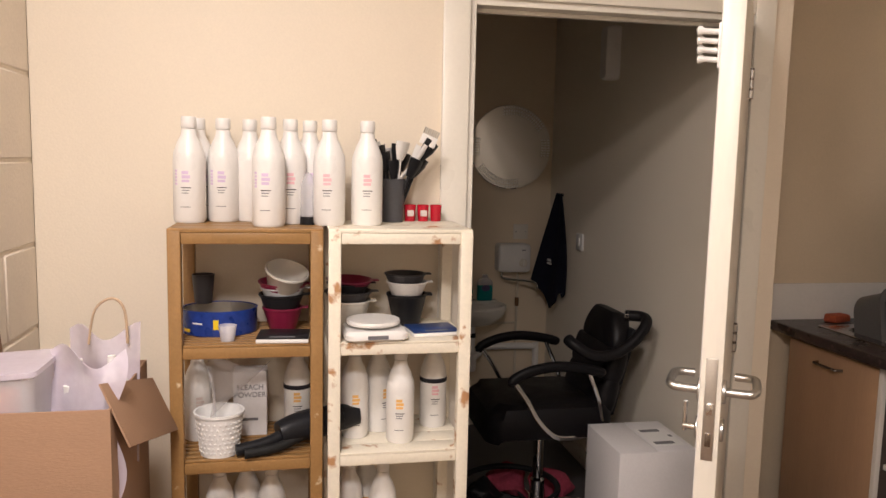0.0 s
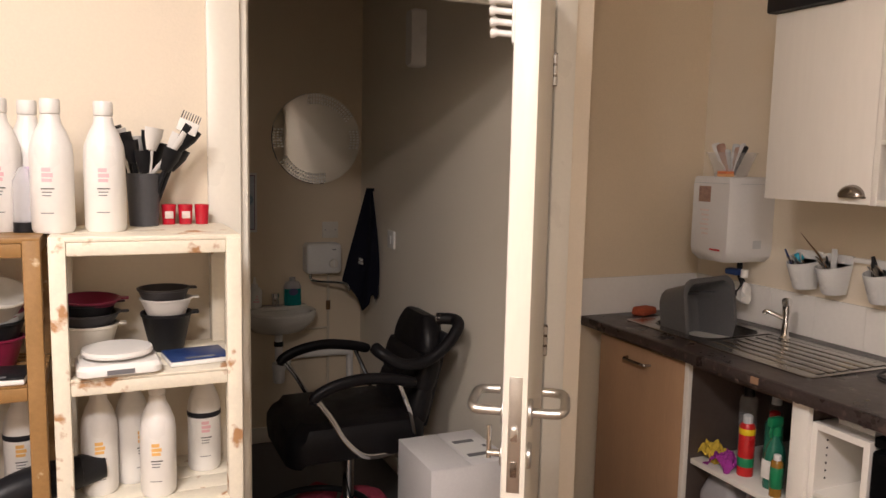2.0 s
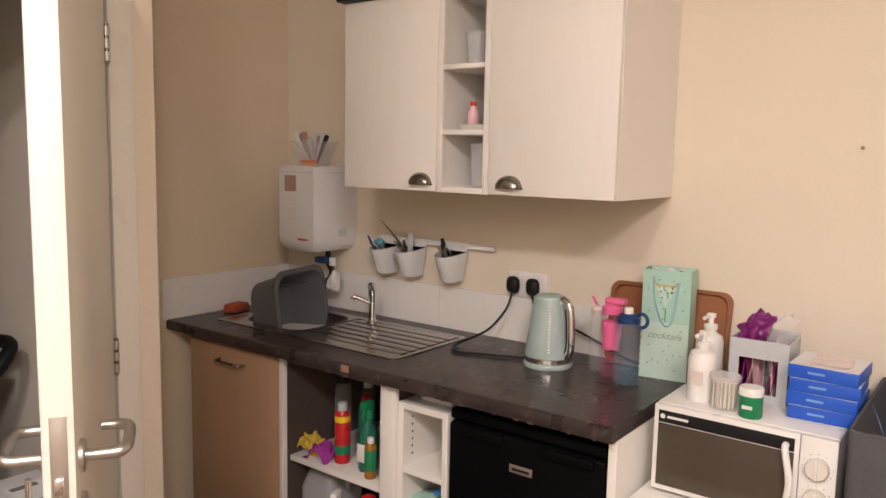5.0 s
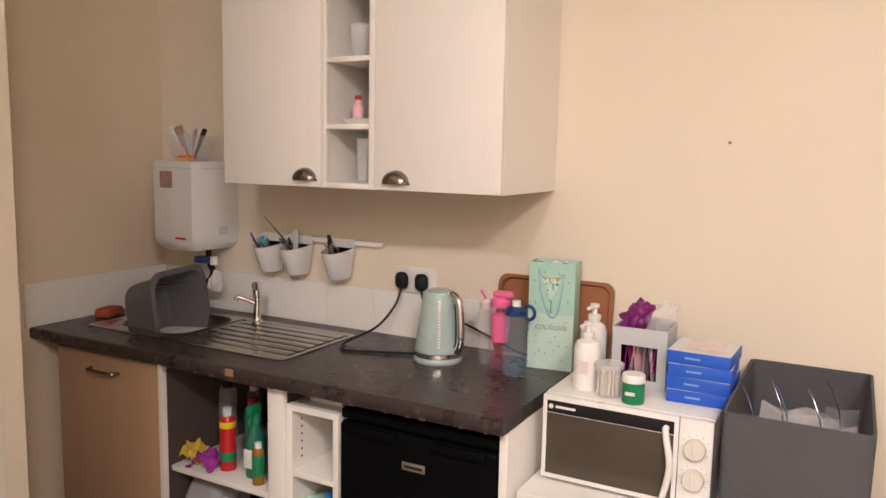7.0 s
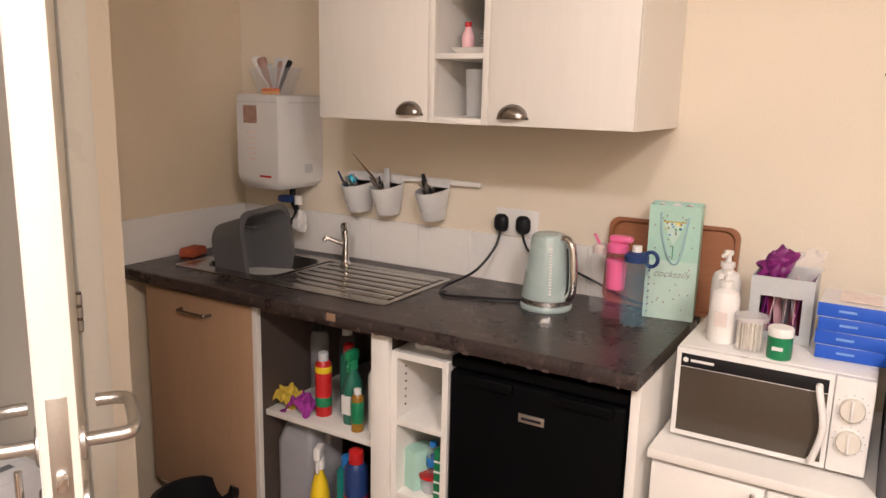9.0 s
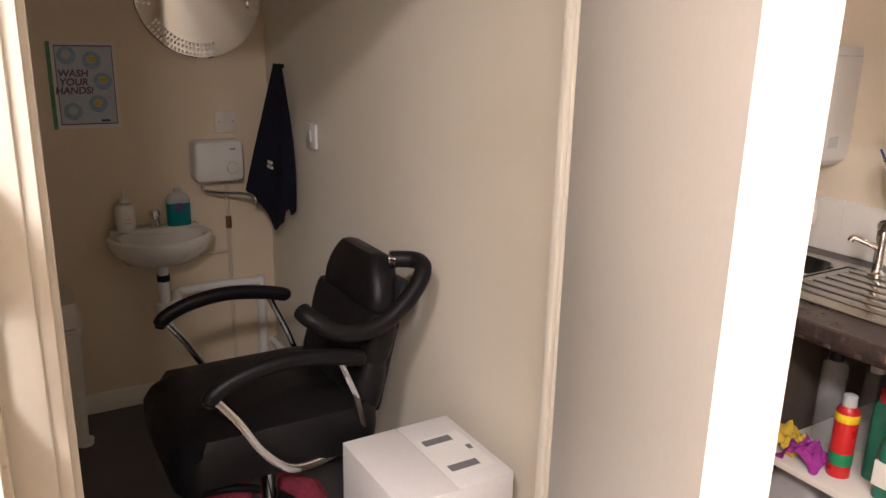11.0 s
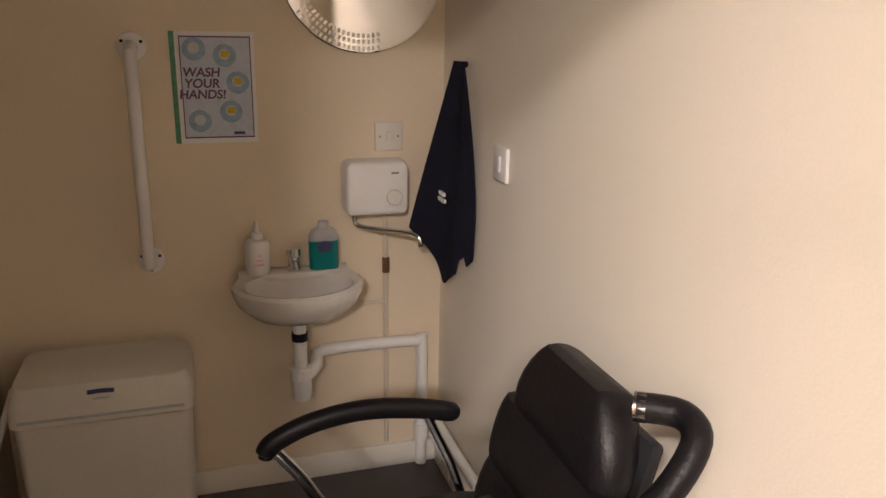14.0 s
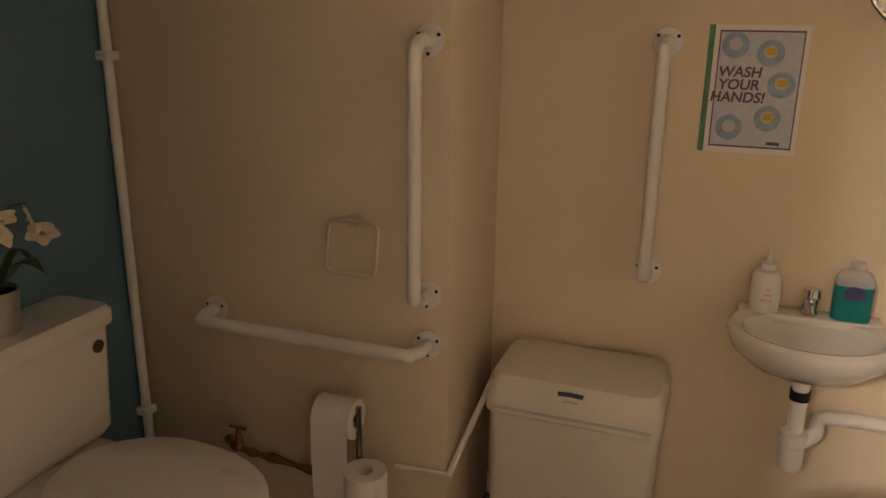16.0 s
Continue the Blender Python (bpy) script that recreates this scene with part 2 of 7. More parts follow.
def lathe(bm, prof, seg=24, x=0.0, y=0.0, sx=1.0, sy=1.0, z=0.0):
    """A turned shape round the z axis from (radius, height) pairs."""
    rings = []
    for r, h in prof:
        if r <= 1e-5:
            rings.append([bm.verts.new((x, y, z + h))])
        else:
            rings.append([bm.verts.new((x + sx * r * math.cos(2 * math.pi * k / seg), y + sy * r * math.sin(2 * math.pi * k / seg), z + h)) for k in range(seg)])
    for a, b in zip(rings, rings[1:]):
        for k in range(seg):
            j = (k + 1) % seg
            if len(a) == 1 and len(b) > 1:
                bm.faces.new((a[0], b[k], b[j]))
            elif len(b) == 1 and len(a) > 1:
                bm.faces.new((a[k], a[j], b[0]))
            elif len(a) > 1:
                bm.faces.new((a[k], a[j], b[j], b[k]))
    return bm


def tube(bm, pts, r, seg=10, closed=False, flat=1.0):
    """A round bar along points; r: one radius or one for each point."""
    pts = [Vector(p) for p in pts]
    rs = r if isinstance(r, (list, tuple)) else [r] * len(pts)
    rings, ref = [], None
    for i, p in enumerate(pts):
        a = pts[i - 1] if i else (pts[-1] if closed else p)
        b = pts[i + 1] if i + 1 < len(pts) else (pts[0] if closed else p)
        d = (b - a).normalized()
        if ref is None:
            ref = d.orthogonal().normalized()
        ref = (ref - d * ref.dot(d)).normalized()
        s = d.cross(ref)
        rings.append([bm.verts.new(p + rs[i] * (math.cos(2 * math.pi * k / seg) * ref + flat * math.sin(2 * math.pi * k / seg) * s)) for k in range(seg)])
    pairs = list(zip(rings, rings[1:])) + ([(rings[-1], rings[0])] if closed else [])
    for a, b in pairs:
        for k in range(seg):
            j = (k + 1) % seg
            bm.faces.new((a[k], a[j], b[j], b[k]))
    if not closed:
        bm.faces.new(rings[0][::-1]), bm.faces.new(rings[-1])
    return bm


def smooth_path(pts, n=6):
    """Catmull-Rom points through pts."""
    p = [Vector(q) for q in pts]
    out = []
    for i in range(len(p) - 1):
        a, b, c, d = p[max(i - 1, 0)], p[i], p[i + 1], p[min(i + 2, len(p) - 1)]
        for k in range(n):
            t = k / n
            out.append(0.5 * (2 * b + (c - a) * t + (2 * a - 5 * b + 4 * c - d) * t * t + (3 * b - a - 3 * c + d) * t ** 3))
    return out + [p[-1]]


def rounded(w, h, r, n=6):
    """Corner points of a rounded rectangle, centred."""
    out = []
    for cx, cy, a0 in ((w / 2 - r, h / 2 - r, 0), (-w / 2 + r, h / 2 - r, 90), (-w / 2 + r, -h / 2 + r, 180), (w / 2 - r, -h / 2 + r, 270)):
        for k in range(n + 1):
            a = radians(a0 + 90 * k / n)
            out.append((cx + r * math.cos(a), cy + r * math.sin(a)))
    return out


def loft(bm, loops, cap0=True, cap1=True):
    rings = [[bm.verts.new(p) for p in lp] for lp in loops]
    n = len(rings[0])
    for a, b in zip(rings, rings[1:]):
        for k in range(n):
            j = (k + 1) % n
            bm.faces.new((a[k], a[j], b[j], b[k]))
    if cap0:
        bm.faces.new(rings[0][::-1])
    if cap1:
        bm.faces.new(rings[-1])
    return bm


def sheet(bm, fn, nu, nv, thick=0.002):
    """A thin shell over fn(u, v)."""
    g = [[bm.verts.new(fn(i / nu, j / nv)) for j in range(nv + 1)] for i in range(nu + 1)]
    fs = [bm.faces.new((g[i][j], g[i + 1][j], g[i + 1][j + 1], g[i][j + 1])) for i in range(nu) for j in range(nv)]
    bmesh.ops.recalc_face_normals(bm, faces=fs)
    bmesh.ops.solidify(bm, geom=fs, thickness=thick)
    return bm


def B():
    return bmesh.new()


def mesh_of(name, bm, material, smooth=True):
    bmesh.ops.recalc_face_normals(bm, faces=bm.faces)
    me = bpy.data.meshes.new(name)
    bm.to_mesh(me), bm.free()
    me.materials.append(material)
    if smooth:
        me.polygons.foreach_set("use_smooth", [True] * len(me.polygons))
        me.set_sharp_from_angle(angle=radians(38))
    return me


def part(name, bm, material, parent, label=""):
    ob = new(name, mesh_of(name, bm, material))
    ob.parent = parent
    return tagged(ob, label)


def thing(name, m, label, category, group=""):
    ob = new(name)
    ob.empty_display_size = 0.05
    ob.matrix_world = m if isinstance(m, Matrix) else pose(*m)
    return tagged(ob, label, category, group)


def solid(name, bm, material, m, label, category, group=""):
    ob = new(name, mesh_of(name, bm, material))
    ob.matrix_world = m if isinstance(m, Matrix) else pose(*m)
    return tagged(ob, label, category, group)


def structure(name, bm, material, label):
    return tagged(new(name, mesh_of(name, bm, material)), label, name.split("_")[0], kind="structure")


def text_bm(words, size, m, depth=0.0006, slant=0.0, bold=0.0):
    c = bpy.data.curves.new("writing", "FONT")
    c.shear, c.offset = slant, bold
    c.body, c.size, c.extrude, c.align_x, c.align_y = words, size, depth, "CENTER", "CENTER"
    tmp = bpy.data.objects.new("writing", c)
    scene.collection.objects.link(tmp)
    me = bpy.data.meshes.new_from_object(tmp.evaluated_get(bpy.context.evaluated_depsgraph_get()))
    bm = B()
    bm.from_mesh(me)
    bm.transform(m)
    bpy.data.objects.remove(tmp), bpy.data.curves.remove(c), bpy.data.meshes.remove(me)
    return bm


def facing(x, y, z, side):
    """A pose whose local x, y lie on a wall: side "-y" for a wall seen looking along +y, "-x" for one seen looking along +x."""
    return pose(x, y, z, 90, 0, 0) if side == "-y" else pose(x, y, z, 90, 0, -90)


# ---- setting ----
WY, WYB = 2.385, 2.455       # wall with the toilet door, its two faces
KX = 2.655                   # kitchen wall
AY = 3.02                    # end wall of the kitchen recess
WCZ = 2.45                   # toilet ceiling
DL, DR, DH = 0.625, 1.515, 1.985   # structural door opening
RX, BY, LX = 1.60, 4.445, -0.67    # toilet: right, back and left walls

structure("floor_main", box(B(), -0.7, KX + 0.15, -2.3, AY + 0.1, -0.08, 0.0), FLOORWOOD, "brown wood effect floor of the kitchen room")
structure("floor_toilet", box(B(), LX - 0.1, RX, WY + 0.02, BY + 0.1, -0.07, 0.003), VINYL, "grey vinyl floor of the toilet room")
structure("ceiling_main", box(B(), -0.7, KX + 0.15, -2.3, AY + 0.1, CZ, CZ + 0.1), CEIL, "plain white ceiling")
structure("ceiling_toilet", box(B(), LX - 0.1, RX, WYB, BY + 0.1, WCZ, WCZ + 0.08), CEIL, "plain white toilet ceiling")
bm = B()
box(bm, -0.5, DL, WY, WYB, 0, CZ), box(bm, DL, DR, WY, WYB, DH, CZ), box(bm, DR, 1.635, WY, WYB, 0, CZ)
structure("wall_door", bm, CREAM, "cream painted wall with a doorway to the toilet")
structure("wall_partition", box(B(), RX, 1.65, WYB, BY + 0.1, 0, CZ), PALECREAM, "cream painted partition beside the toilet")
structure("wall_kitchen", box(B(), KX, KX + 0.12, -2.2, AY + 0.1, 0, CZ), CREAM, "cream painted kitchen wall")
# end wall in a deeper cream than the kitchen wall, standing in for shade
structure("wall_recess", box(B(), 1.65, KX, AY, AY + 0.1, 0, CZ), YELLOWCREAM_SHADE, "cream painted end wall of the kitchen recess")
structure("wall_rear", box(B(), -0.7, KX + 0.12, -2.3, -2.2, 0, CZ), CREAM, "cream painted rear wall")
structure("wall_toilet_back", box(B(), LX - 0.1, RX, BY, BY + 0.1, 0, WCZ), YELLOWCREAM_SHADE, "cream painted back wall of the toilet")
structure("wall_toilet_boxing", box(B(), LX, 0.30, 4.06, BY, 0, WCZ, 0.004), YELLOWCREAM_SHADE, "cream painted boxed out wall with grab rails")
structure("wall_toilet_blue", box(B(), LX - 0.1, LX, WYB, BY, 0, WCZ), BLUE, "dark blue painted toilet wall")
# painted blockwork on the left
wall_left = structure("wall_left", box(B(), -0.68, -0.503, -2.2, WYB, 0, CZ), BLOCKPAINT, "cream painted concrete block wall")
block_me = {}
for row in range(12):
    z0 = 0.07 + row * 0.215 - 0.07
    off = 0.22 if row % 2 else 0.0
    for k in range(12):
        y1 = WY - 0.004 - k * 0.44 + off
        y0 = max(y1 - 0.432, -2.19)
        y1 = min(y1, WY - 0.004)
        if y1 - y0 < 0.03 or z0 + 0.207 > CZ:
            continue
        key = round(y1 - y0, 3)
        if key not in block_me:
            block_me[key] = mesh_of("block", box(B(), 0, 0.014, 0, y1 - y0, 0, 0.207, 0.004, 1), BLOCKPAINT)
        b = new("block", block_me[key])
        b.location, b.parent = (-0.513, y0, z0), wall_left

# skirtings
for name, a in (("baseboard_back", (0.30, RX, BY - 0.016, BY, 0.003, 0.085)), ("baseboard_right", (RX - 0.016, RX, WYB + 0.04, BY - 0.016, 0.003, 0.085)),
                ("baseboard_main", (-0.5, 0.575, WY - 0.015, WY, 0, 0.09)), ("baseboard_boxing", (LX, 0.30, 4.045, 4.06, 0.003, 0.085))):
    structure(name, box(B(), *a, 0.004), GLOSS, "white painted skirting board")

# door lining, stops and architraves
bm = B()
box(bm, DL, DL + 0.03, WY - 0.002, WYB + 0.004, 0, DH, 0.002), box(bm, DR - 0.03, DR, WY - 0.002, WYB + 0.004, 0, DH, 0.002), box(bm, DL + 0.03, DR - 0.03, WY - 0.002, WYB + 0.004, DH - 0.03, DH, 0.002)
box(bm, DL + 0.03, DL + 0.042, WY + 0.045, WYB - 0.006, 0, DH - 0.03, 0.002), box(bm, DR - 0.042, DR - 0.03, WY + 0.045, WYB - 0.006, 0, DH - 0.03, 0.002), box(bm, DL + 0.042, DR - 0.042, WY + 0.045, WYB - 0.006, DH - 0.042, DH - 0.03, 0.002)
frame_ob = structure("door_frame", bm, GLOSS, "cream white painted door lining")
bm = B()
box(bm, DL - 0.065, DL + 0.012, WY - 0.018, WY - 0.002, 0, DH + 0.05, 0.005), box(bm, DR - 0.012, DR + 0.055, WY - 0.018, WY - 0.002, 0, DH + 0.05, 0.005), box(bm, DL + 0.012, DR - 0.012, WY - 0.018, WY - 0.002, DH - 0.012, DH + 0.05, 0.005)
structure("trim_architrave", bm, GLOSS, "white painted door architrave")
bm = B()
box(bm, DL - 0.06, DL + 0.012, WYB + 0.001, WYB + 0.018, 0, DH + 0.05, 0.004)
structure("trim_inside", bm, GLOSS, "white painted door trim inside the toilet")


# open door leaf, hinged on the side of the partition
def door():
    hinge, edge = Vector((1.468, 2.366, 0)), Vector((1.013, 1.675, 0))
    d = (edge - hinge)
    wide = d.length
    m = Matrix.Translation(hinge) @ pose(0, 0, 0, 0, 0, math.degrees(math.atan2(d.y, d.x)))
    ob = thing("door_1", m, "cream white painted flush door standing open with steel lever handles", "door")
    ob["kind"] = "structure"
    part("leaf", box(B(), 0.0, wide, -0.022, 0.022, 0.008, 1.955, 0.002), DOORPAINT, ob)
    # thin face, greyer and slightly darker than the leaf
    part("inner_face", box(B(), 0.002, wide - 0.002, -0.0232, -0.0221, 0.01, 1.953), DOORGREY, ob, "grey white inner face")
    ex = wide
    lock = part("lock_plate", box(B(), ex - 0.001, ex + 0.002, -0.012, 0.012, 0.905, 1.125, 0.0008), STEEL, ob, "brushed steel lock faceplate")
    part("latch", box(B(), ex, ex + 0.011, -0.007, 0.007, 1.005, 1.03, 0.003), CHROME, lock)
    part("bolt", box(B(), ex, ex + 0.004, -0.006, 0.006, 0.935, 0.965, 0.001), DARKMETAL, lock)
    for sgn in (-1, 1):
        y = sgn * 0.022
        h = part("handle", lathe_y(ex - 0.06, y, 1.04, 0.026, 0.008, sgn), STEEL, ob, "satin steel lever handle")
        pts = [(ex - 0.06, y, 1.04), (ex - 0.06, y + sgn * 0.05, 1.04), (ex - 0.064, y + sgn * 0.062, 1.042), (ex - 0.085, y + sgn * 0.068, 1.043), (ex - 0.15, y + sgn * 0.068, 1.043), (ex - 0.175, y + sgn * 0.064, 1.043), (ex - 0.185, y + sgn * 0.05, 1.043), (ex - 0.187, y + sgn * 0.022, 1.043)]
        part("lever", tube(B(), smooth_path(pts, 5), 0.0095, 12), STEEL, h)
        part("escutcheon", lathe_y(ex - 0.06, y, 0.955, 0.025, 0.008, sgn), STEEL, ob)
    part("thumbturn", tube(B(), [(ex - 0.06, -0.028, 0.955), (ex - 0.06, -0.055, 0.955)], 0.007), CHROME, ob)
    part("thumb_lever", tube(B(), [(ex - 0.06, -0.052, 0.945), (ex - 0.06, -0.052, 1.01)], 0.005), CHROME, ob)
    for z in (1.77, 0.25, 1.0):
        hg = part("hinge", tube(B(), [(-0.008, 0.026, z - 0.045), (-0.008, 0.026, z + 0.045)], 0.007), DARKMETAL, ob, "steel butt hinge")
        for k in range(3):
            part("knuckle", tube(B(), [(-0.008, 0.026, z - 0.042 + k * 0.03), (-0.008, 0.026, z - 0.02 + k * 0.03)], 0.0085), STEEL, hg)
    hk = part("hook_strip", box(B(), ex - 0.10, ex - 0.004, -0.028, -0.0225, 1.72, 1.81, 0.002), WHITEPL, ob, "white plastic over-door hooks")
    for k in range(4):
        part("peg", lathe_peg(ex - 0.012 - 0.012 * k, -0.028, 1.792 - 0.017 * k), WHITEPL, hk)
    return ob


def lathe_y(x, y, z, r, h, sgn):
    bm = lathe(B(), [(0, 0), (r, 0), (r, h * 0.7), (r - 0.003, h), (0, h)], 24)
    bm.transform(pose(x, y, z, -90 * sgn, 0, 0))
    return bm


def lathe_peg(x, y, z):
    bm = lathe(B(), [(0.006, 0), (0.006, 0.028), (0.010, 0.034), (0.010, 0.040), (0, 0.044)], 12)
    bm.transform(pose(x, y, z, 84, 0, 0))
    return bm


door()


# ---- kitchen: units, worktop, sink ----
CHIPEDGE = mat("worn worktop edge", (0.080, 0.052, 0.046), 0.6, vary=0.2, bump=0.1)
# brownish board, coloured darker still for the shade inside the open unit
BROWNBOARD_SHADE = mat("brown grey board with inside shade", (0.075, 0.056, 0.048), 0.6, vary=0.1, bump=0.05)

def bar_handle(parent, x, y0, y1, z):
    part("handle", tube(B(), smooth_path([(x, y0, z), (x - 0.022, y0 + 0.006, z), (x - 0.026, y0 + 0.02, z), (x - 0.026, y1 - 0.02, z), (x - 0.022, y1 - 0.006, z), (x, y1, z)], 4), 0.005, 8), DARKMETAL, parent, "brushed nickel bow handle")


def base_units():
    u = thing("base_unit", (2.1, 2.69, 0), "base cabinet with a closed beech effect door", "cabinet")
    part("body", carcass(0.02, 0.55, -0.245, 0.235, 0.14, 0.86), MELAMINE, u)
    part("plinth", box(B(), 0.05, 0.065, -0.245, 0.235, 0.0, 0.14), BEECH, u)
    d = part("door", box(B(), 0.0, 0.018, -0.243, 0.232, 0.165, 0.852, 0.0015), BEECH, u, "beech wood effect door")
    bar_handle(d, 0.0, -0.07, 0.06, 0.80)
    o = thing("base_unit", (2.1, 2.20, 0), "open white base cabinet without door filled with cleaning bottles", "cabinet")
    # carcass carries its inside shade in the board colour; front edges stay white
    part("body", carcass(0.019, 0.55, -0.245, 0.245, 0.14, 0.86), BROWNBOARD_SHADE, o)
    for y0, y1, z0, z1 in ((0.227, 0.245, 0.14, 0.86), (-0.194, 0.227, 0.14, 0.158)):
        part("front_edge", box(B(), 0.0, 0.0188, y0, y1, z0, z1, 0.001), MELAMINE, o)
    part("shelf", box(B(), 0.03, 0.545, -0.226, 0.226, 0.508, 0.526, 0.001), MELAMINE, o)
    part("plinth", box(B(), 0.05, 0.065, -0.245, 0.245, 0.0, 0.14), BEECH, o)
    part("filler", box(B(), 0.0, 0.018, -0.2515, -0.195, 0.14, 0.86, 0.001), MELAMINE, o, "white filler strip")
    n = thing("shelf_unit", (2.115, 1.86, 0), "narrow white open shelf unit beside the fridge", "shelf")
    bm = carcass(0.0, 0.45, -0.088, 0.088, 0.08, 0.815)
    part("body", bm, MELAMINE, n)
    for z in (0.20, 0.405, 0.62):
        part("shelf", box(B(), 0.004, 0.44, -0.071, 0.071, z - 0.016, z, 0.001), MELAMINE, n)
    for yy in (0.068,):
        for k in range(7):
            part("peg_hole", box(B(), 0.04, 0.045, yy + 0.0005, yy + 0.003, 0.65 + k * 0.022, 0.655 + k * 0.022), BLACKINK, n)
    e = solid("end_panel", box(B(), 0, 0.56, -0.011, 0.011, 0, 0.865, 0.001), MELAMINE, (2.105, 1.283, 0), "white melamine end panel under the worktop", "panel")


def carcass(x0, x1, y0, y1, z0, z1, t=0.018):
    """Two sides, bottom, back and two top rails; the front is at x0."""
    bm = B()
    box(bm, x0, x1, y0, y0 + t, z0, z1, 0.001, 1), box(bm, x0, x1, y1 - t, y1, z0, z1, 0.001, 1)
    box(bm, x0, x1, y0 + t, y1 - t, z0, z0 + t), box(bm, x1 - 0.006, x1, y0 + t, y1 - t, z0 + t, z1)
    box(bm, x0, x1, y0 + t, y1 - t, z1 - t, z1)
    return bm


base_units()


def worktop():
    ob = thing("worktop", (0, 0, 0), "dark mottled brown laminate kitchen worktop with a chipped edge", "worktop")
    bm = B()
    x0, x1, y0, y1 = 2.066, KX, 1.272, AY
    # a hole for the bowl
    hx0, hx1, hy0, hy1 = 2.23, 2.55, 2.50, 2.84
    box(bm, x0 + 0.012, hx0, y0, y1, 0.867, 0.905), box(bm, hx1, x1, y0, y1, 0.867, 0.905), box(bm, hx0, hx1, y0, hy0, 0.867, 0.905), box(bm, hx0, hx1, hy1, y1, 0.867, 0.905)
    part("slab", bm, WORKTOP, ob)
    bm = B()
    prof = [(0.012, 0.867), (0.004, 0.868), (0.0, 0.874), (0.0, 0.896), (0.004, 0.903), (0.012, 0.905)]
    loft(bm, [[(x0 + a, y, z) for a, z in prof] for y in (y0, y1)])
    part("front_edge", bm, WORKTOP, ob)
    part("chip", box(B(), x0 - 0.0015, x0 + 0.002, 2.100, 2.130, 0.879, 0.900, 0.0006), CARD, ob, "chipped edge showing bare chipboard")
    rnd = random.Random(4)
    for k in range(16):
        y = 1.32 + k * 0.07 + rnd.uniform(-0.02, 0.02)
        w = rnd.uniform(0.006, 0.02)
        part("chip", box(B(), x0 - 0.001, x0 + 0.002, y, y + w, 0.8675, 0.8675 + rnd.uniform(0.004, 0.009)), CHIPEDGE, ob)
    s = thing("splashback", (0, 0, 0), "white tiled splashback upstand behind the worktop", "splashback")
    yy = AY - 0.009
    while yy > 1.37:
        ya = max(yy - 0.20, 1.36)
        part("tile", box(B(), KX - 0.008, KX - 0.0005, ya + 0.0006, yy - 0.0006, 0.9055, 1.055), SPLASHTILE, s)
        yy = ya
    part("side_strip", box(B(), 2.05, KX - 0.009, AY - 0.008, AY - 0.0005, 0.9055, 1.055), SPLASHTILE, s)


worktop()


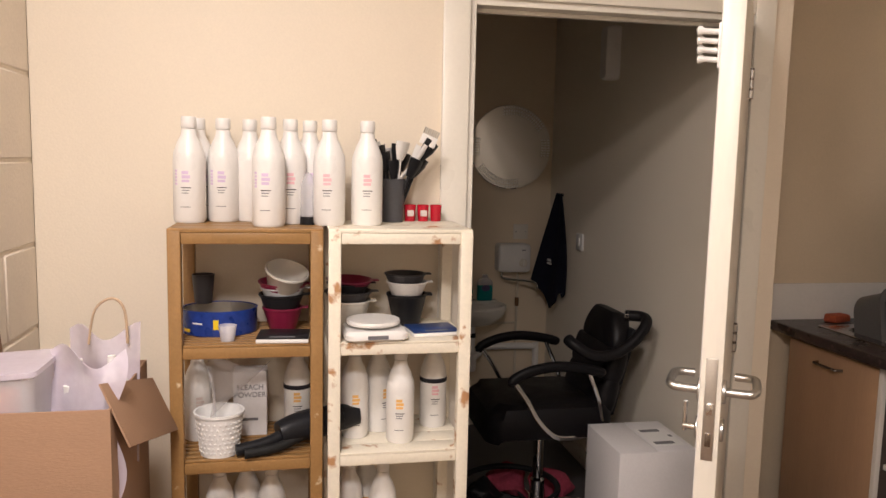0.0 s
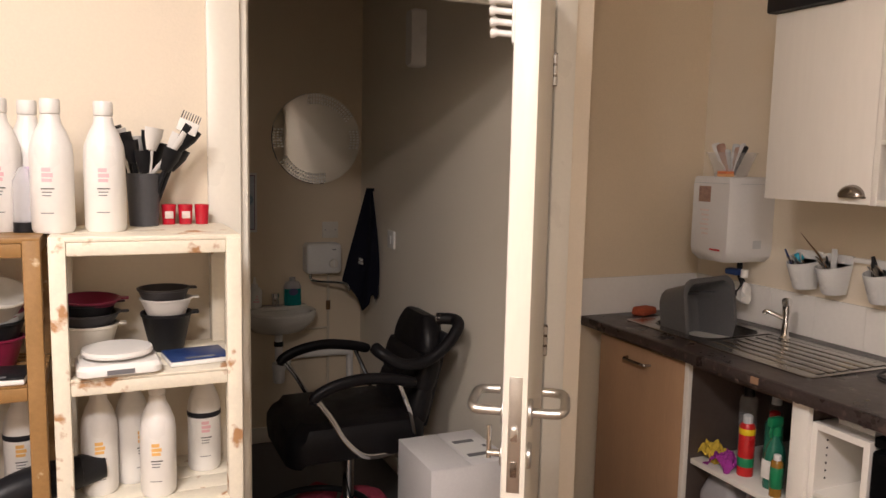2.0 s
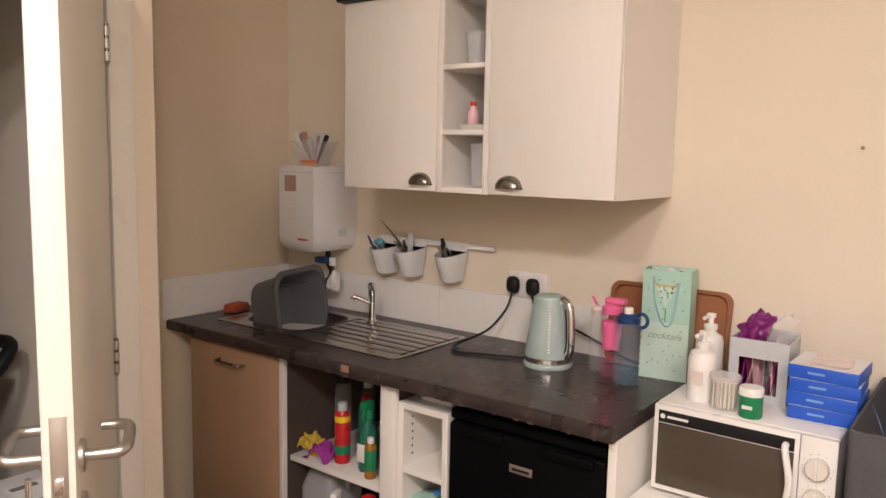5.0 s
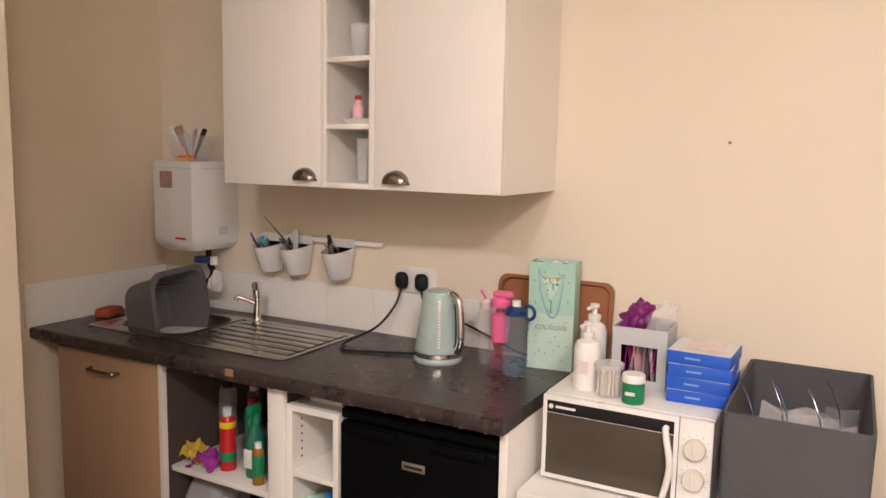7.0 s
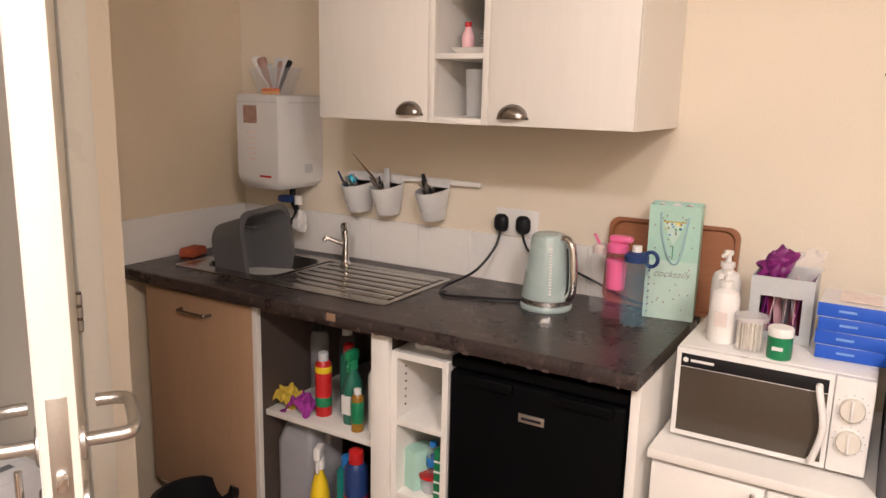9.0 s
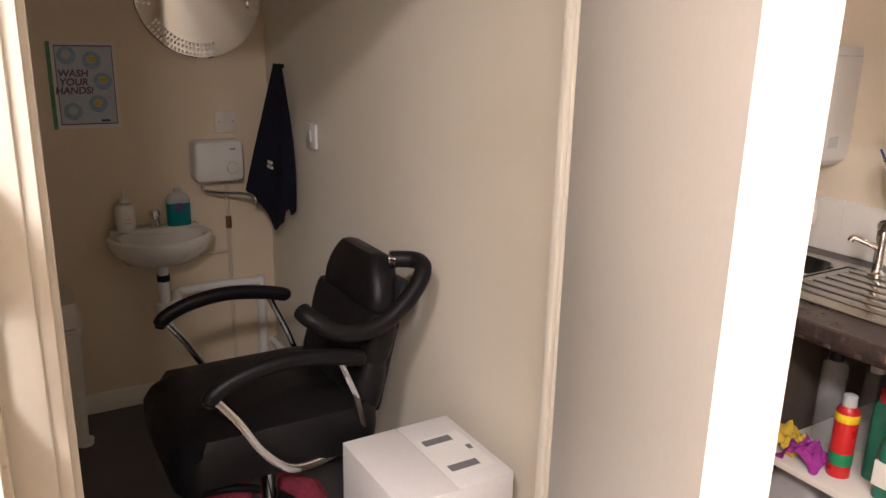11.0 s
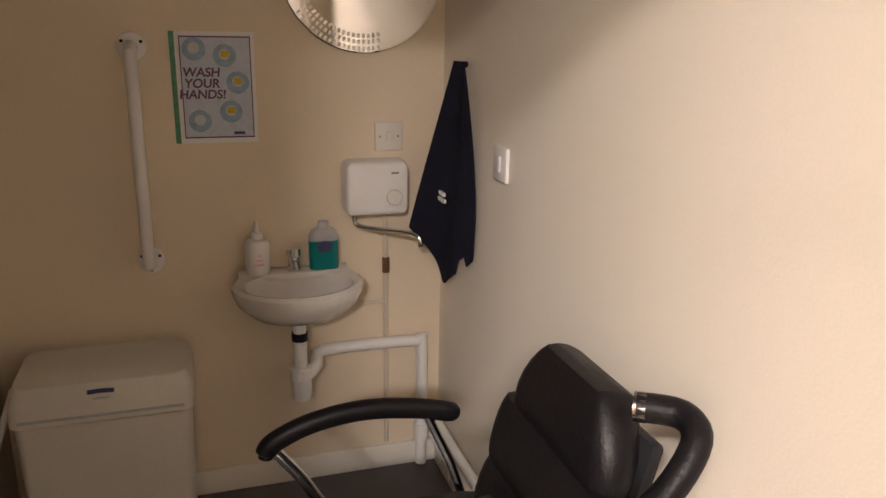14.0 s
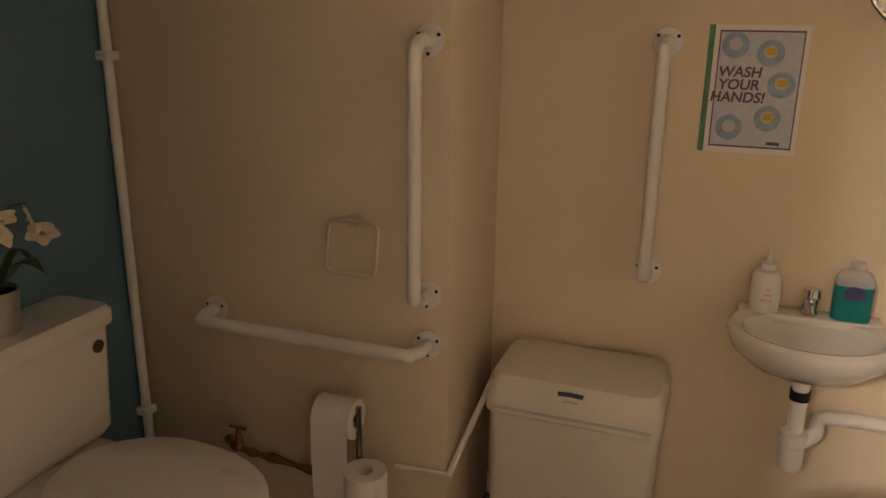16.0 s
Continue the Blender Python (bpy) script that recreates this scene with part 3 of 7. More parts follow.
def sink():
    s = thing("sink", (2.39, 2.45, 0.905), "stainless steel inset sink with ribbed drainer", "sink")
    x0, x1, y0, y1 = -0.205, 0.18, -0.425, 0.44
    # raised rim that frames the drainer and the bowl
    bm = B()
    outer, inner = rounded(x1 - x0, y1 - y0, 0.025), rounded(x1 - x0 - 0.03, y1 - y0 - 0.03, 0.018)
    cx, cy = (x0 + x1) / 2, (y0 + y1) / 2
    loft(bm, [[(px + cx, py + cy, z) for px, py in ring] for ring, z in ((outer, 0.0005), (outer, 0.004), (rounded(x1 - x0 - 0.012, y1 - y0 - 0.012, 0.022), 0.006), (inner, 0.0035))], cap0=False, cap1=False)
    part("rim", bm, SINKSTEEL, s)
    hx0, hx1, hy0, hy1 = -0.15, 0.15, 0.06, 0.38
    for a in ((x0 + 0.0155, hx0, y0 + 0.0155, y1 - 0.0155), (hx1, x1 - 0.0155, y0 + 0.0155, y1 - 0.0155), (hx0, hx1, hy1, y1 - 0.0155)):
        part("deck", box(B(), *a, 0.0005, 0.0034), SINKSTEEL, s)
    # drainer: broad flutes with dark grooves between them
    flutes = 6
    for k in range(flutes):
        w = (hx1 - hx0) / flutes
        xa = hx0 + w * k
        part("flute", box(B(), xa + 0.005, xa + w - 0.005, y0 + 0.03, hy0 - 0.03, 0.0012, 0.0048, 0.0018), SINKSTEEL, s)
    part("drainer_floor", box(B(), hx0, hx1, y0 + 0.0155, hy0, 0.0004, 0.0012), SINKSTEEL, s)
    bm = B()
    loops = [[(px * 1.0, py + 0.22, 0.0036) for px, py in rounded(0.302, 0.322, 0.004)]]
    for ins, z in ((0.004, 0.0036), (0.010, -0.006), (0.022, -0.12), (0.05, -0.165)):
        loops.append([(px, py + 0.22, z) for px, py in rounded(0.30 - 2 * ins, 0.32 - 2 * ins, 0.07)])
    loft(bm, loops, cap0=False)
    part("bowl", bm, SINKSTEEL, s)
    t = thing("tap", (2.525, 2.425, 0.91), "chrome single lever kitchen mixer tap", "tap")
    t.scale = (0.84, 0.84, 0.84)
    part("body", lathe(B(), [(0.0, 0), (0.024, 0), (0.024, 0.005), (0.016, 0.012), (0.0145, 0.02), (0.0145, 0.105), (0.017, 0.11), (0.018, 0.14), (0, 0.142)], 20), CHROME, t)
    part("spout", tube(B(), smooth_path([(-0.005, 0.005, 0.085), (-0.027, 0.028, 0.098), (-0.047, 0.052, 0.110), (-0.053, 0.060, 0.109), (-0.056, 0.064, 0.099)], 4), 0.0095, 12), CHROME, t)
    lever = B()
    loft(lever, [[(px + dx, py + dy, z) for px, py in rounded(w, h, 0.008)] for w, h, z, dx, dy in ((0.032, 0.032, 0.1425, 0, 0), (0.036, 0.034, 0.158, -0.004, -0.003), (0.030, 0.028, 0.172, -0.012, -0.010), (0.016, 0.016, 0.178, -0.020, -0.016))])
    part("lever", lever, CHROME, t)
    b = thing("washing_up_bowl", pose(2.345, 2.72, 0.86, 0, -68, 40) , "dark grey plastic washing up bowl tipped in the sink", "bowl")
    b.matrix_world = Matrix.Translation((2.36, 2.79, 0.893)) @ pose(0, 0, 0, 0, 0, 12) @ pose(0, 0, 0, 82, 0, 0)
    bm = B()
    outer = [(0.02, 0.0), (0.0, 0.015), (-0.025, 0.15), (-0.04, 0.152), (-0.04, 0.158), (-0.022, 0.158), (0.006, 0.018), (0.026, 0.006)]
    loops = [[(px, py, z) for px, py in rounded(0.235 - 2 * i, 0.295 - 2 * i, 0.06)] for i, z in outer]
    loft(bm, loops)
    part("shell", bm, BOWLGREY, b)
    for sx in (-0.05, 0.05):
        part("rib", box(B(), sx - 0.004, sx + 0.004, 0.125, 0.131, 0.02, 0.145, 0.002), GREYPL, b)
    sp = B()
    box(sp, -0.05, 0.05, -0.03, 0.03, 0, 0.032, 0.009)
    for v in sp.verts:
        v.co += 0.004 * noise.noise_vector(v.co * 60)
    solid("scourer", sp, SPONGE, (2.33, 2.955, 0.9058, 0, 0, 20), "orange red kitchen scourer", "sponge")


sink()


def wall_cabinets():
    """Cabinet front at x 2.262; doors stand 18 mm proud of the carcass."""
    x0, z0, z1 = 2.262, 1.413, 1.985
    spec = (("wall_cabinet", 2.128, 0.372, True, 1.999), ("wall_shelf_unit", 1.852, 0.18, False, 0), ("wall_cabinet", 1.571, 0.382, True, 1.690))
    for name, yc, w, shut, hy in spec:
        lab = "white wall cabinet with a closed door and cup handle" if shut else "white open wall shelf unit with glasses and plates"
        ob = thing(name, (x0, yc, z0), lab, "cabinet")
        h = z1 - z0
        part("body", carcass(0.019, KX - x0 - 0.002, -w / 2, w / 2, 0.0, h, 0.016), MELAMINE, ob)
        if shut:
            d = part("door", box(B(), 0.0, 0.018, -w / 2 + 0.001, w / 2 - 0.001, 0.001, h - 0.001, 0.002), CABWHITE, ob)
            y = hy - yc
            bm = B()
            # cup pull: half dome open below
            n = 14
            rows = []
            for i in range(7):
                a = radians(90 * i / 6)
                rows.append([(-0.026 * math.sin(a) * math.sin(math.pi * k / n) ** 0.5 - 0.0005, y - 0.041 * math.cos(math.pi * k / n) * (0.35 + 0.65 * math.cos(a * 0.35)), 0.022 + 0.034 * math.sin(math.pi * k / n) * math.cos(a)) for k in range(n + 1)])
            g = [[bm.verts.new(p) for p in r] for r in rows]
            for i in range(6):
                for k in range(n):
                    bm.faces.new((g[i][k], g[i][k + 1], g[i + 1][k + 1], g[i + 1][k]))
            bmesh.ops.remove_doubles(bm, verts=bm.verts, dist=0.0002)
            hb = part("handle", bm, DARKMETAL, d, "dark nickel cup pull handle")
            part("flange", box(B(), -0.0025, -0.0002, y - 0.044, y + 0.044, 0.018, 0.024, 0.0008), DARKMETAL, d)
        else:
            part("front_edge", box(B(), 0.0, 0.019, -w / 2, -w / 2 + 0.018, 0, h, 0.001), MELAMINE, ob)
            part("front_edge", box(B(), 0.0, 0.019, w / 2 - 0.018, w / 2, 0, h, 0.001), MELAMINE, ob)
            part("front_edge", box(B(), 0.0, 0.019, -w / 2 + 0.018, w / 2 - 0.018, 0, 0.016, 0.001), MELAMINE, ob)
            for z in (1.593 - z0, 1.777 - z0):
                part("shelf", box(B(), 0.0, KX - x0 - 0.012, -w / 2 + 0.0185, w / 2 - 0.0185, z - 0.014, z, 0.001), MELAMINE, ob)


wall_cabinets()
solid("storage_box", box(B(), 0, 0.30, -0.20, 0.20, 0, 0.10, 0.006), BLACKPL, (2.235, 2.13, 1.9855), "black storage box lying on top of the wall cabinet", "box")


def tumbler(x, y, z, h, r, tall=False):
    w = 0.002
    prof = [(0, 0), (r * 0.8, 0), (r, h), (r - w, h), (r * 0.8 - w, 0.006), (0, 0.006)]
    return solid("drinking_glass", lathe(B(), prof, 20), GLASS, (x, y, z), "clear drinking glass on the open shelf", "glass", "glasses on the open shelf")


for x, y, z, h, r in ((2.36, 1.875, 1.7775, 0.10, 0.032), (2.37, 1.815, 1.7775, 0.10, 0.032), (2.46, 1.85, 1.7775, 0.10, 0.032), (2.33, 1.838, 1.4295, 0.125, 0.026), (2.42, 1.80, 1.4295, 0.12, 0.028), (2.47, 1.86, 1.4295, 0.13, 0.03)):
    tumbler(x, y, z, h, r)
for k in range(5):
    solid("saucer", lathe(B(), [(0, 0), (0.022, 0), (0.046, 0.008), (0.044, 0.0095), (0.02, 0.004), (0, 0.004)], 28), CERAMIC, (2.40, 1.815, 1.612 + 0.0075 * k), "white ceramic saucer in a stack", "plate", "stack of saucers")
bm = loft(B(), [[(px, py, z) for px, py in rounded(0.20 + e, 0.125 + e, 0.01)] for e, z in ((-0.03, 0), (0, 0.016), (-0.006, 0.016), (-0.034, 0.004))])
solid("serving_dish", bm, CERAMIC, (2.395, 1.84, 1.5935), "white rectangular serving dish under the saucers", "dish")
c = thing("soft_drink_bottle", (2.33, 1.862, 1.6075), "small pink bottle with a red cap", "bottle")
part("bottle", lathe(B(), [(0, 0), (0.016, 0), (0.017, 0.035), (0.009, 0.05), (0.008, 0.06), (0, 0.06)], 16), PINKINK, c)
part("cap", lathe(B(), [(0.0095, 0.056), (0.0095, 0.068), (0, 0.068)], 14), RED, c)


def heater():
    h = thing("water_heater", (2.447, 2.745, 1.15), "white over-sink electric water heater on the wall", "water heater")
    bm = B()
    # flat front with slanted shoulders, narrower below
    loops = []
    for z, e in ((0, 0.03), (0.02, 0.006), (0.05, 0), (0.29, 0), (0.318, 0.004), (0.322, 0.01)):
        loops.append([(0.207, -0.115 + e, z), (0.030, -0.115 + e, z), (e * 0.6, -0.094 + e, z), (e * 0.6, 0.094 - e, z), (0.030, 0.115 - e, z), (0.207, 0.115 - e, z)])
    loft(bm, loops)
    part("casing", bm, HEATERPL, h)
    part("seam", box(B(), -0.0008, 0.0004, -0.092, 0.092, 0.296, 0.2985), LTGREY, h)
    part("seam", box(B(), 0.032, 0.205, -0.1157, -0.1146, 0.296, 0.2985), LTGREY, h)
    part("label", box(B(), -0.0012, 0.0, 0.0, 0.062, 0.225, 0.285), BROWNPAPER, h, "brown printed label")
    for k in range(6):
        part("label", box(B(), -0.001, 0.0, 0.005, 0.05 - 0.006 * (k % 3), 0.19 - k * 0.018, 0.197 - k * 0.018), PALELABEL, h)
    part("mark", box(B(), -0.0012, 0.0, -0.062, -0.01, 0.042, 0.049), RED, h)
    part("label", box(B(), 0.11, 0.15, -0.1163, -0.115, 0.055, 0.085), LTGREY, h)
    part("outlet_pipe", tube(B(), smooth_path([(0.13, -0.04, 0.01), (0.13, -0.04, -0.05), (0.14, -0.05, -0.09), (0.12, -0.05, -0.12), (0.08, -0.04, -0.13)], 4), 0.011, 10), BLACKPL, h)
    part("valve", box(B(), 0.09, 0.13, -0.06, 0.0, -0.055, -0.03, 0.008), BLUEPL, h)
    part("valve_knob", lathe(B(), [(0, 0), (0.014, 0), (0.014, 0.03), (0, 0.03)], 12, 0.12, -0.075, 1, 1, -0.06), WHITEPL, h)
    cl = B()
    bmesh.ops.create_icosphere(cl, subdivisions=2, radius=0.024)
    for v in cl.verts:
        v.co = Vector((v.co.x, v.co.y, v.co.z * 1.6)) + 0.014 * noise.noise_vector(v.co * 50)
    knot = part("cloth", cl, PAPER, h, "white cloth tied round the outlet")
    knot.location = (0.115, -0.085, -0.12)
    p = thing("plastic_tub", (2.53, 2.735, 1.4725), "clear plastic tub full of combs and brushes", "tub")
    loops = [[(px, py, z) for px, py in rounded(0.085 + e, 0.10 + e, 0.018)] for e, z in ((0, 0.0), (0.045, 0.085), (0.052, 0.087), (0.052, 0.091), (0.042, 0.090), (-0.003, 0.004))]
    part("shell", loft(B(), loops), CLEARTUB, p)
    for dy, lean, turn, length, wide, ma in ((0.040, -30, 20, 0.135, 0.020, HEATERPL), (0.025, -24, -15, 0.125, 0.017, BROWNPAPER), (0.008, -12, 40, 0.095, 0.013, LTGREY), (-0.008, 10, 0, 0.115, 0.014, LTGREY), (-0.022, 22, 30, 0.125, 0.011, HEATERPL), (-0.032, 30, -20, 0.120, 0.009, BLACKPL), (-0.018, 16, 10, 0.105, 0.014, BROWNPAPER)):
        cb = part("comb", tube(B(), smooth_path([(0, 0, 0.0), (0, 0.002, length * 0.45), (0, 0.003, length * 0.8), (0, 0.002, length)], 3), [0.006] * 3 + [wide * 0.8] * 3 + [wide] * 3 + [wide * 0.7], 8, flat=0.3), ma, p)
        cb.matrix_local = pose(0.0, dy * 0.45, 0.010, lean, 0, 0) @ pose(0, 0, 0, 0, 0, 90 + turn)
    sp = thing("sponge", (2.475, 2.705, 1.4725), "pale orange two layer sponge on the heater", "sponge")
    part("pad", box(B(), -0.018, 0.018, -0.026, 0.026, 0.0, 0.011, 0.003), PEACH, sp)
    part("scouring_layer", box(B(), -0.018, 0.018, -0.026, 0.026, 0.0112, 0.021, 0.003), PRINTORANGE, sp)


heater()


def rail_cups():
    r = thing("wall_rail", (KX, 2.10, 1.208), "white slim wall rail", "rail")
    part("bar", box(B(), -0.022, -0.004, -0.125, 0.40, -0.008, 0.008, 0.002), WHITEPL, r)
    part("bracket", box(B(), -0.006, 0, -0.10, -0.08, -0.007, 0.007), WHITEPL, r)
    rnd = random.Random(8)
    for i, y in enumerate((2.435, 2.315, 2.135)):
        c = thing("utensil_cup", (KX - 0.024, y, 1.085), "white plastic hanging cup holding cutlery and utensils", "cup", "cups on the wall rail")
        # half-round cup with a flat back; the rim slopes down to the front
        def ring(w, d, z, slope, n=14):
            pts = [(-d * math.sin(math.pi * k / n) ** 0.8, w * math.cos(math.pi * k / n)) for k in range(n + 1)]
            return [(x, yy, z + slope * x) for x, yy in pts]
        loops = [ring(0.030, 0.055, 0.0, 0.05), ring(0.034, 0.062, 0.006, 0.05), ring(0.050, 0.098, 0.105, 0.16), ring(0.047, 0.094, 0.105, 0.16), ring(0.031, 0.057, 0.010, 0.05)]
        part("shell", loft(B(), loops), CUPPL, c)
        bp = B()
        loft(bp, [[(x, -0.033, 0.001), (x, 0.033, 0.001), (x, 0.050, 0.105), (x, 0.050, 0.135), (x, -0.050, 0.135), (x, -0.050, 0.105)] for x in (0.0006, 0.0055)])
        part("back_plate", bp, CUPPL, c)
        for k in range(8):
            a, b = rnd.uniform(-0.065, -0.02), rnd.uniform(-0.03, 0.03)
            top = 0.108 + rnd.uniform(0, 0.024)
            ma = (DARKMETAL, LTGREY, STEEL, BLACKPL, CHROME)[(k + i) % 5]
            lean = rnd.uniform(-0.006, 0.03)
            part("utensil", tube(B(), [(-0.03, b * 0.4, 0.015), (a, b, top - 0.022), (a * 1.05, b + lean * 0.6, top - 0.008), (a * 1.1, b + lean, top)], [0.003, 0.004, 0.009, 0.006], 8, flat=0.4), ma, c)
        if i == 0:
            head = lathe(B(), [(0, 0), (0.016, 0.004), (0.019, 0.016), (0.014, 0.028), (0, 0.032)], 16)
            head.transform(pose(-0.055, 0.012, 0.098, 20, 30, 0))
            part("brush_head", head, TEALBLUE, c, "blue washing brush")
            part("brush_handle", tube(B(), [(-0.05, 0.03, 0.08), (-0.055, 0.062, 0.135)], [0.005, 0.003], 8), BLUEPL, c)
        if i == 1:
            part("knife", tube(B(), [(-0.03, -0.01, 0.05), (-0.045, 0.045, 0.128), (-0.055, 0.12, 0.20)], [0.010, 0.009, 0.002], 8, flat=0.35), BROWNMETAL, c, "long dark kitchen knife")
            part("spatula", box(B(), -0.052, -0.048, -0.030, -0.008, 0.06, 0.158, 0.002), LTGREY, c)
        if i == 2:
            part("peeler", tube(B(), [(-0.04, 0.0, 0.05), (-0.05, 0.012, 0.125), (-0.05, 0.02, 0.15)], [0.006, 0.008, 0.006], 8), BLACKPL, c)


rail_cups()


def socket_kettle():
    s = thing("wall_socket", (KX, 1.847, 1.10), "white double wall socket with two black plugs", "socket")
    part("plate", box(B(), -0.009, -0.0003, -0.073, 0.073, -0.043, 0.043, 0.003), WHITEPL, s)
    for y in (0.045, -0.03):
        part("plug", box(B(), -0.042, -0.0095, y - 0.024, y + 0.024, -0.03, 0.027, 0.019, 4), BLACKPL, s, "black three pin plug")
        part("switch", box(B(), -0.0115, -0.009, y - 0.02, y - 0.01, 0.027, 0.039, 0.001), WHITEPL, s)
    bm = tube(B(), smooth_path([(KX - 0.03, 1.892, 1.075), (KX - 0.05, 1.90, 1.02), (KX - 0.10, 1.94, 0.95), (KX - 0.20, 1.99, 0.913), (KX - 0.27, 1.95, 0.910), (KX - 0.24, 1.85, 0.910), (KX - 0.19, 1.72, 0.911)], 8), 0.004, 8)
    solid("power_cord", bm, BLACKPL, (0, 0, 0), "black kettle power cord looping over the worktop", "cable")
    bm = tube(B(), smooth_path([(KX - 0.03, 1.817, 1.075), (KX - 0.03, 1.79, 1.02), (KX - 0.035, 1.70, 1.0), (KX - 0.04, 1.56, 0.955), (KX - 0.05, 1.45, 0.92), (KX - 0.06, 1.30, 0.911)], 8), 0.004, 8)
    solid("power_cord", bm, BLACKPL, (0, 0, 0), "black power cord running along the wall", "cable")
    k = thing("kettle", (2.455, 1.665, 0.905, 0, 0, -16), "pale duck egg blue electric kettle with chrome handle", "kettle")
    k.matrix_world = pose(2.455, 1.655, 0.905, 0, 0, -16) @ Matrix.Scale(0.93, 4)
    part("base", lathe(B(), [(0, 0), (0.076, 0), (0.079, 0.006), (0.078, 0.014), (0.074, 0.018), (0, 0.018)], 36), KETTLE, k)
    part("band", lathe(B(), [(0.072, 0.0185), (0.0765, 0.019), (0.0755, 0.033), (0.07, 0.034)], 36), CHROME, k, "chrome band")
    part("body", lathe(B(), [(0.07, 0.034), (0.0755, 0.0345), (0.0755, 0.042), (0.052, 0.216), (0.050, 0.222), (0.045, 0.2235)], 36), KETTLE, k)
    part("lid", lathe(B(), [(0.046, 0.2215), (0.045, 0.226), (0.040, 0.2285), (0, 0.2285)], 32), KETTLE, k)
    hp = smooth_path([(0, -0.046, 0.216), (0, -0.066, 0.219), (0, -0.084, 0.205), (0, -0.092, 0.165), (0, -0.096, 0.11), (0, -0.094, 0.065), (0, -0.080, 0.042)], 6)
    part("handle", tube(B(), hp, 0.0125, 12), CHROME, k, "chrome loop handle")
    part("handle_inset", tube(B(), [(0.001, p[1] + 0.013, p[2]) for p in hp[14:-3]], 0.008, 10), BLACKPL, k, "black inner grip")
    part("hinge_block", box(B(), -0.014, 0.014, -0.052, -0.036, 0.205, 0.2295, 0.004), KETTLE, k)
    for i in range(17):
        z = 0.056 + 0.0088 * i
        r = 0.0755 - (z + 0.0025 - 0.042) * 0.135
        bm = box(B(), -0.0042, 0.0042, -0.0016, 0.0016, 0, 0.0048, 0.001, 1)
        bm.transform(pose(0, 0, 0, 0, 0, -44) @ Matrix.Translation((0, -r, z)))
        part("gauge_mark", bm, WHITEPL, k)


socket_kettle()


def flask(x, y, r, h, body, cap, label, style):
    b = thing("water_bottle", (x, y, 0.9055), label, "bottle", "water bottles by the kettle")
    part("body", lathe(B(), [(0, 0.001), (r * 0.9, 0), (r, 0.01), (r, h * 0.45), (r * 0.93, h * 0.5), (r, h * 0.55), (r, h * 0.78), (r * 0.8, h * 0.83), (r * 0.78, h * 0.83)], 24), body, b)
    part("collar", lathe(B(), [(r * 0.85, h * 0.80), (r * 0.88, h * 0.81), (r * 0.88, h * 0.88), (r * 0.6, h * 0.92), (0, h * 0.93)], 24), cap, b)
    if style == "flip":
        part("spout_cover", box(B(), -0.016, 0.016, -0.04, 0.022, h * 0.92, h, 0.008), cap, b)
        part("inner_cup", lathe(B(), [(0, h * 0.33), (r * 0.72, h * 0.35), (r * 0.86, h * 0.7), (r * 0.8, h * 0.7), (0, h * 0.36)], 20), PINKPL, b)
    if style == "loop":
        part("mouth", lathe(B(), [(0.013, h * 0.92), (0.012, h), (0, h)], 14), WHITEPL, b)
        part("loop", tube(B(), [(0, -0.038 + 0.017 * math.cos(a), h * 0.85 + 0.019 * math.sin(a)) for a in [k * math.pi / 8 for k in range(16)]], 0.005, 8, closed=True), BLUEPL, b)
        for k in range(7):
            part("scale_mark", box(B(), -0.006, 0.006, -r - 0.0005, -r + 0.001, 0.04 + k * 0.018, 0.043 + k * 0.018), BLUEPL, b)
    if style == "straw":
        part("straw", tube(B(), [(0, 0, h * 0.9), (-0.01, 0.015, h * 1.06)], 0.004, 8), PINKPL, b)
    return b


flask(2.51, 1.525, 0.024, 0.205, CLEAR, PALELABEL, "clear plastic bottle with a pale pink lid and straw", "straw")
flask(2.475, 1.465, 0.033, 0.225, PINKCLEAR, PINKPL, "pink plastic water bottle with flip lid", "flip")
flask(2.44, 1.402, 0.036, 0.21, BLUECLEAR, BLUEPL, "clear blue water bottle with dark blue lid and loop", "loop")


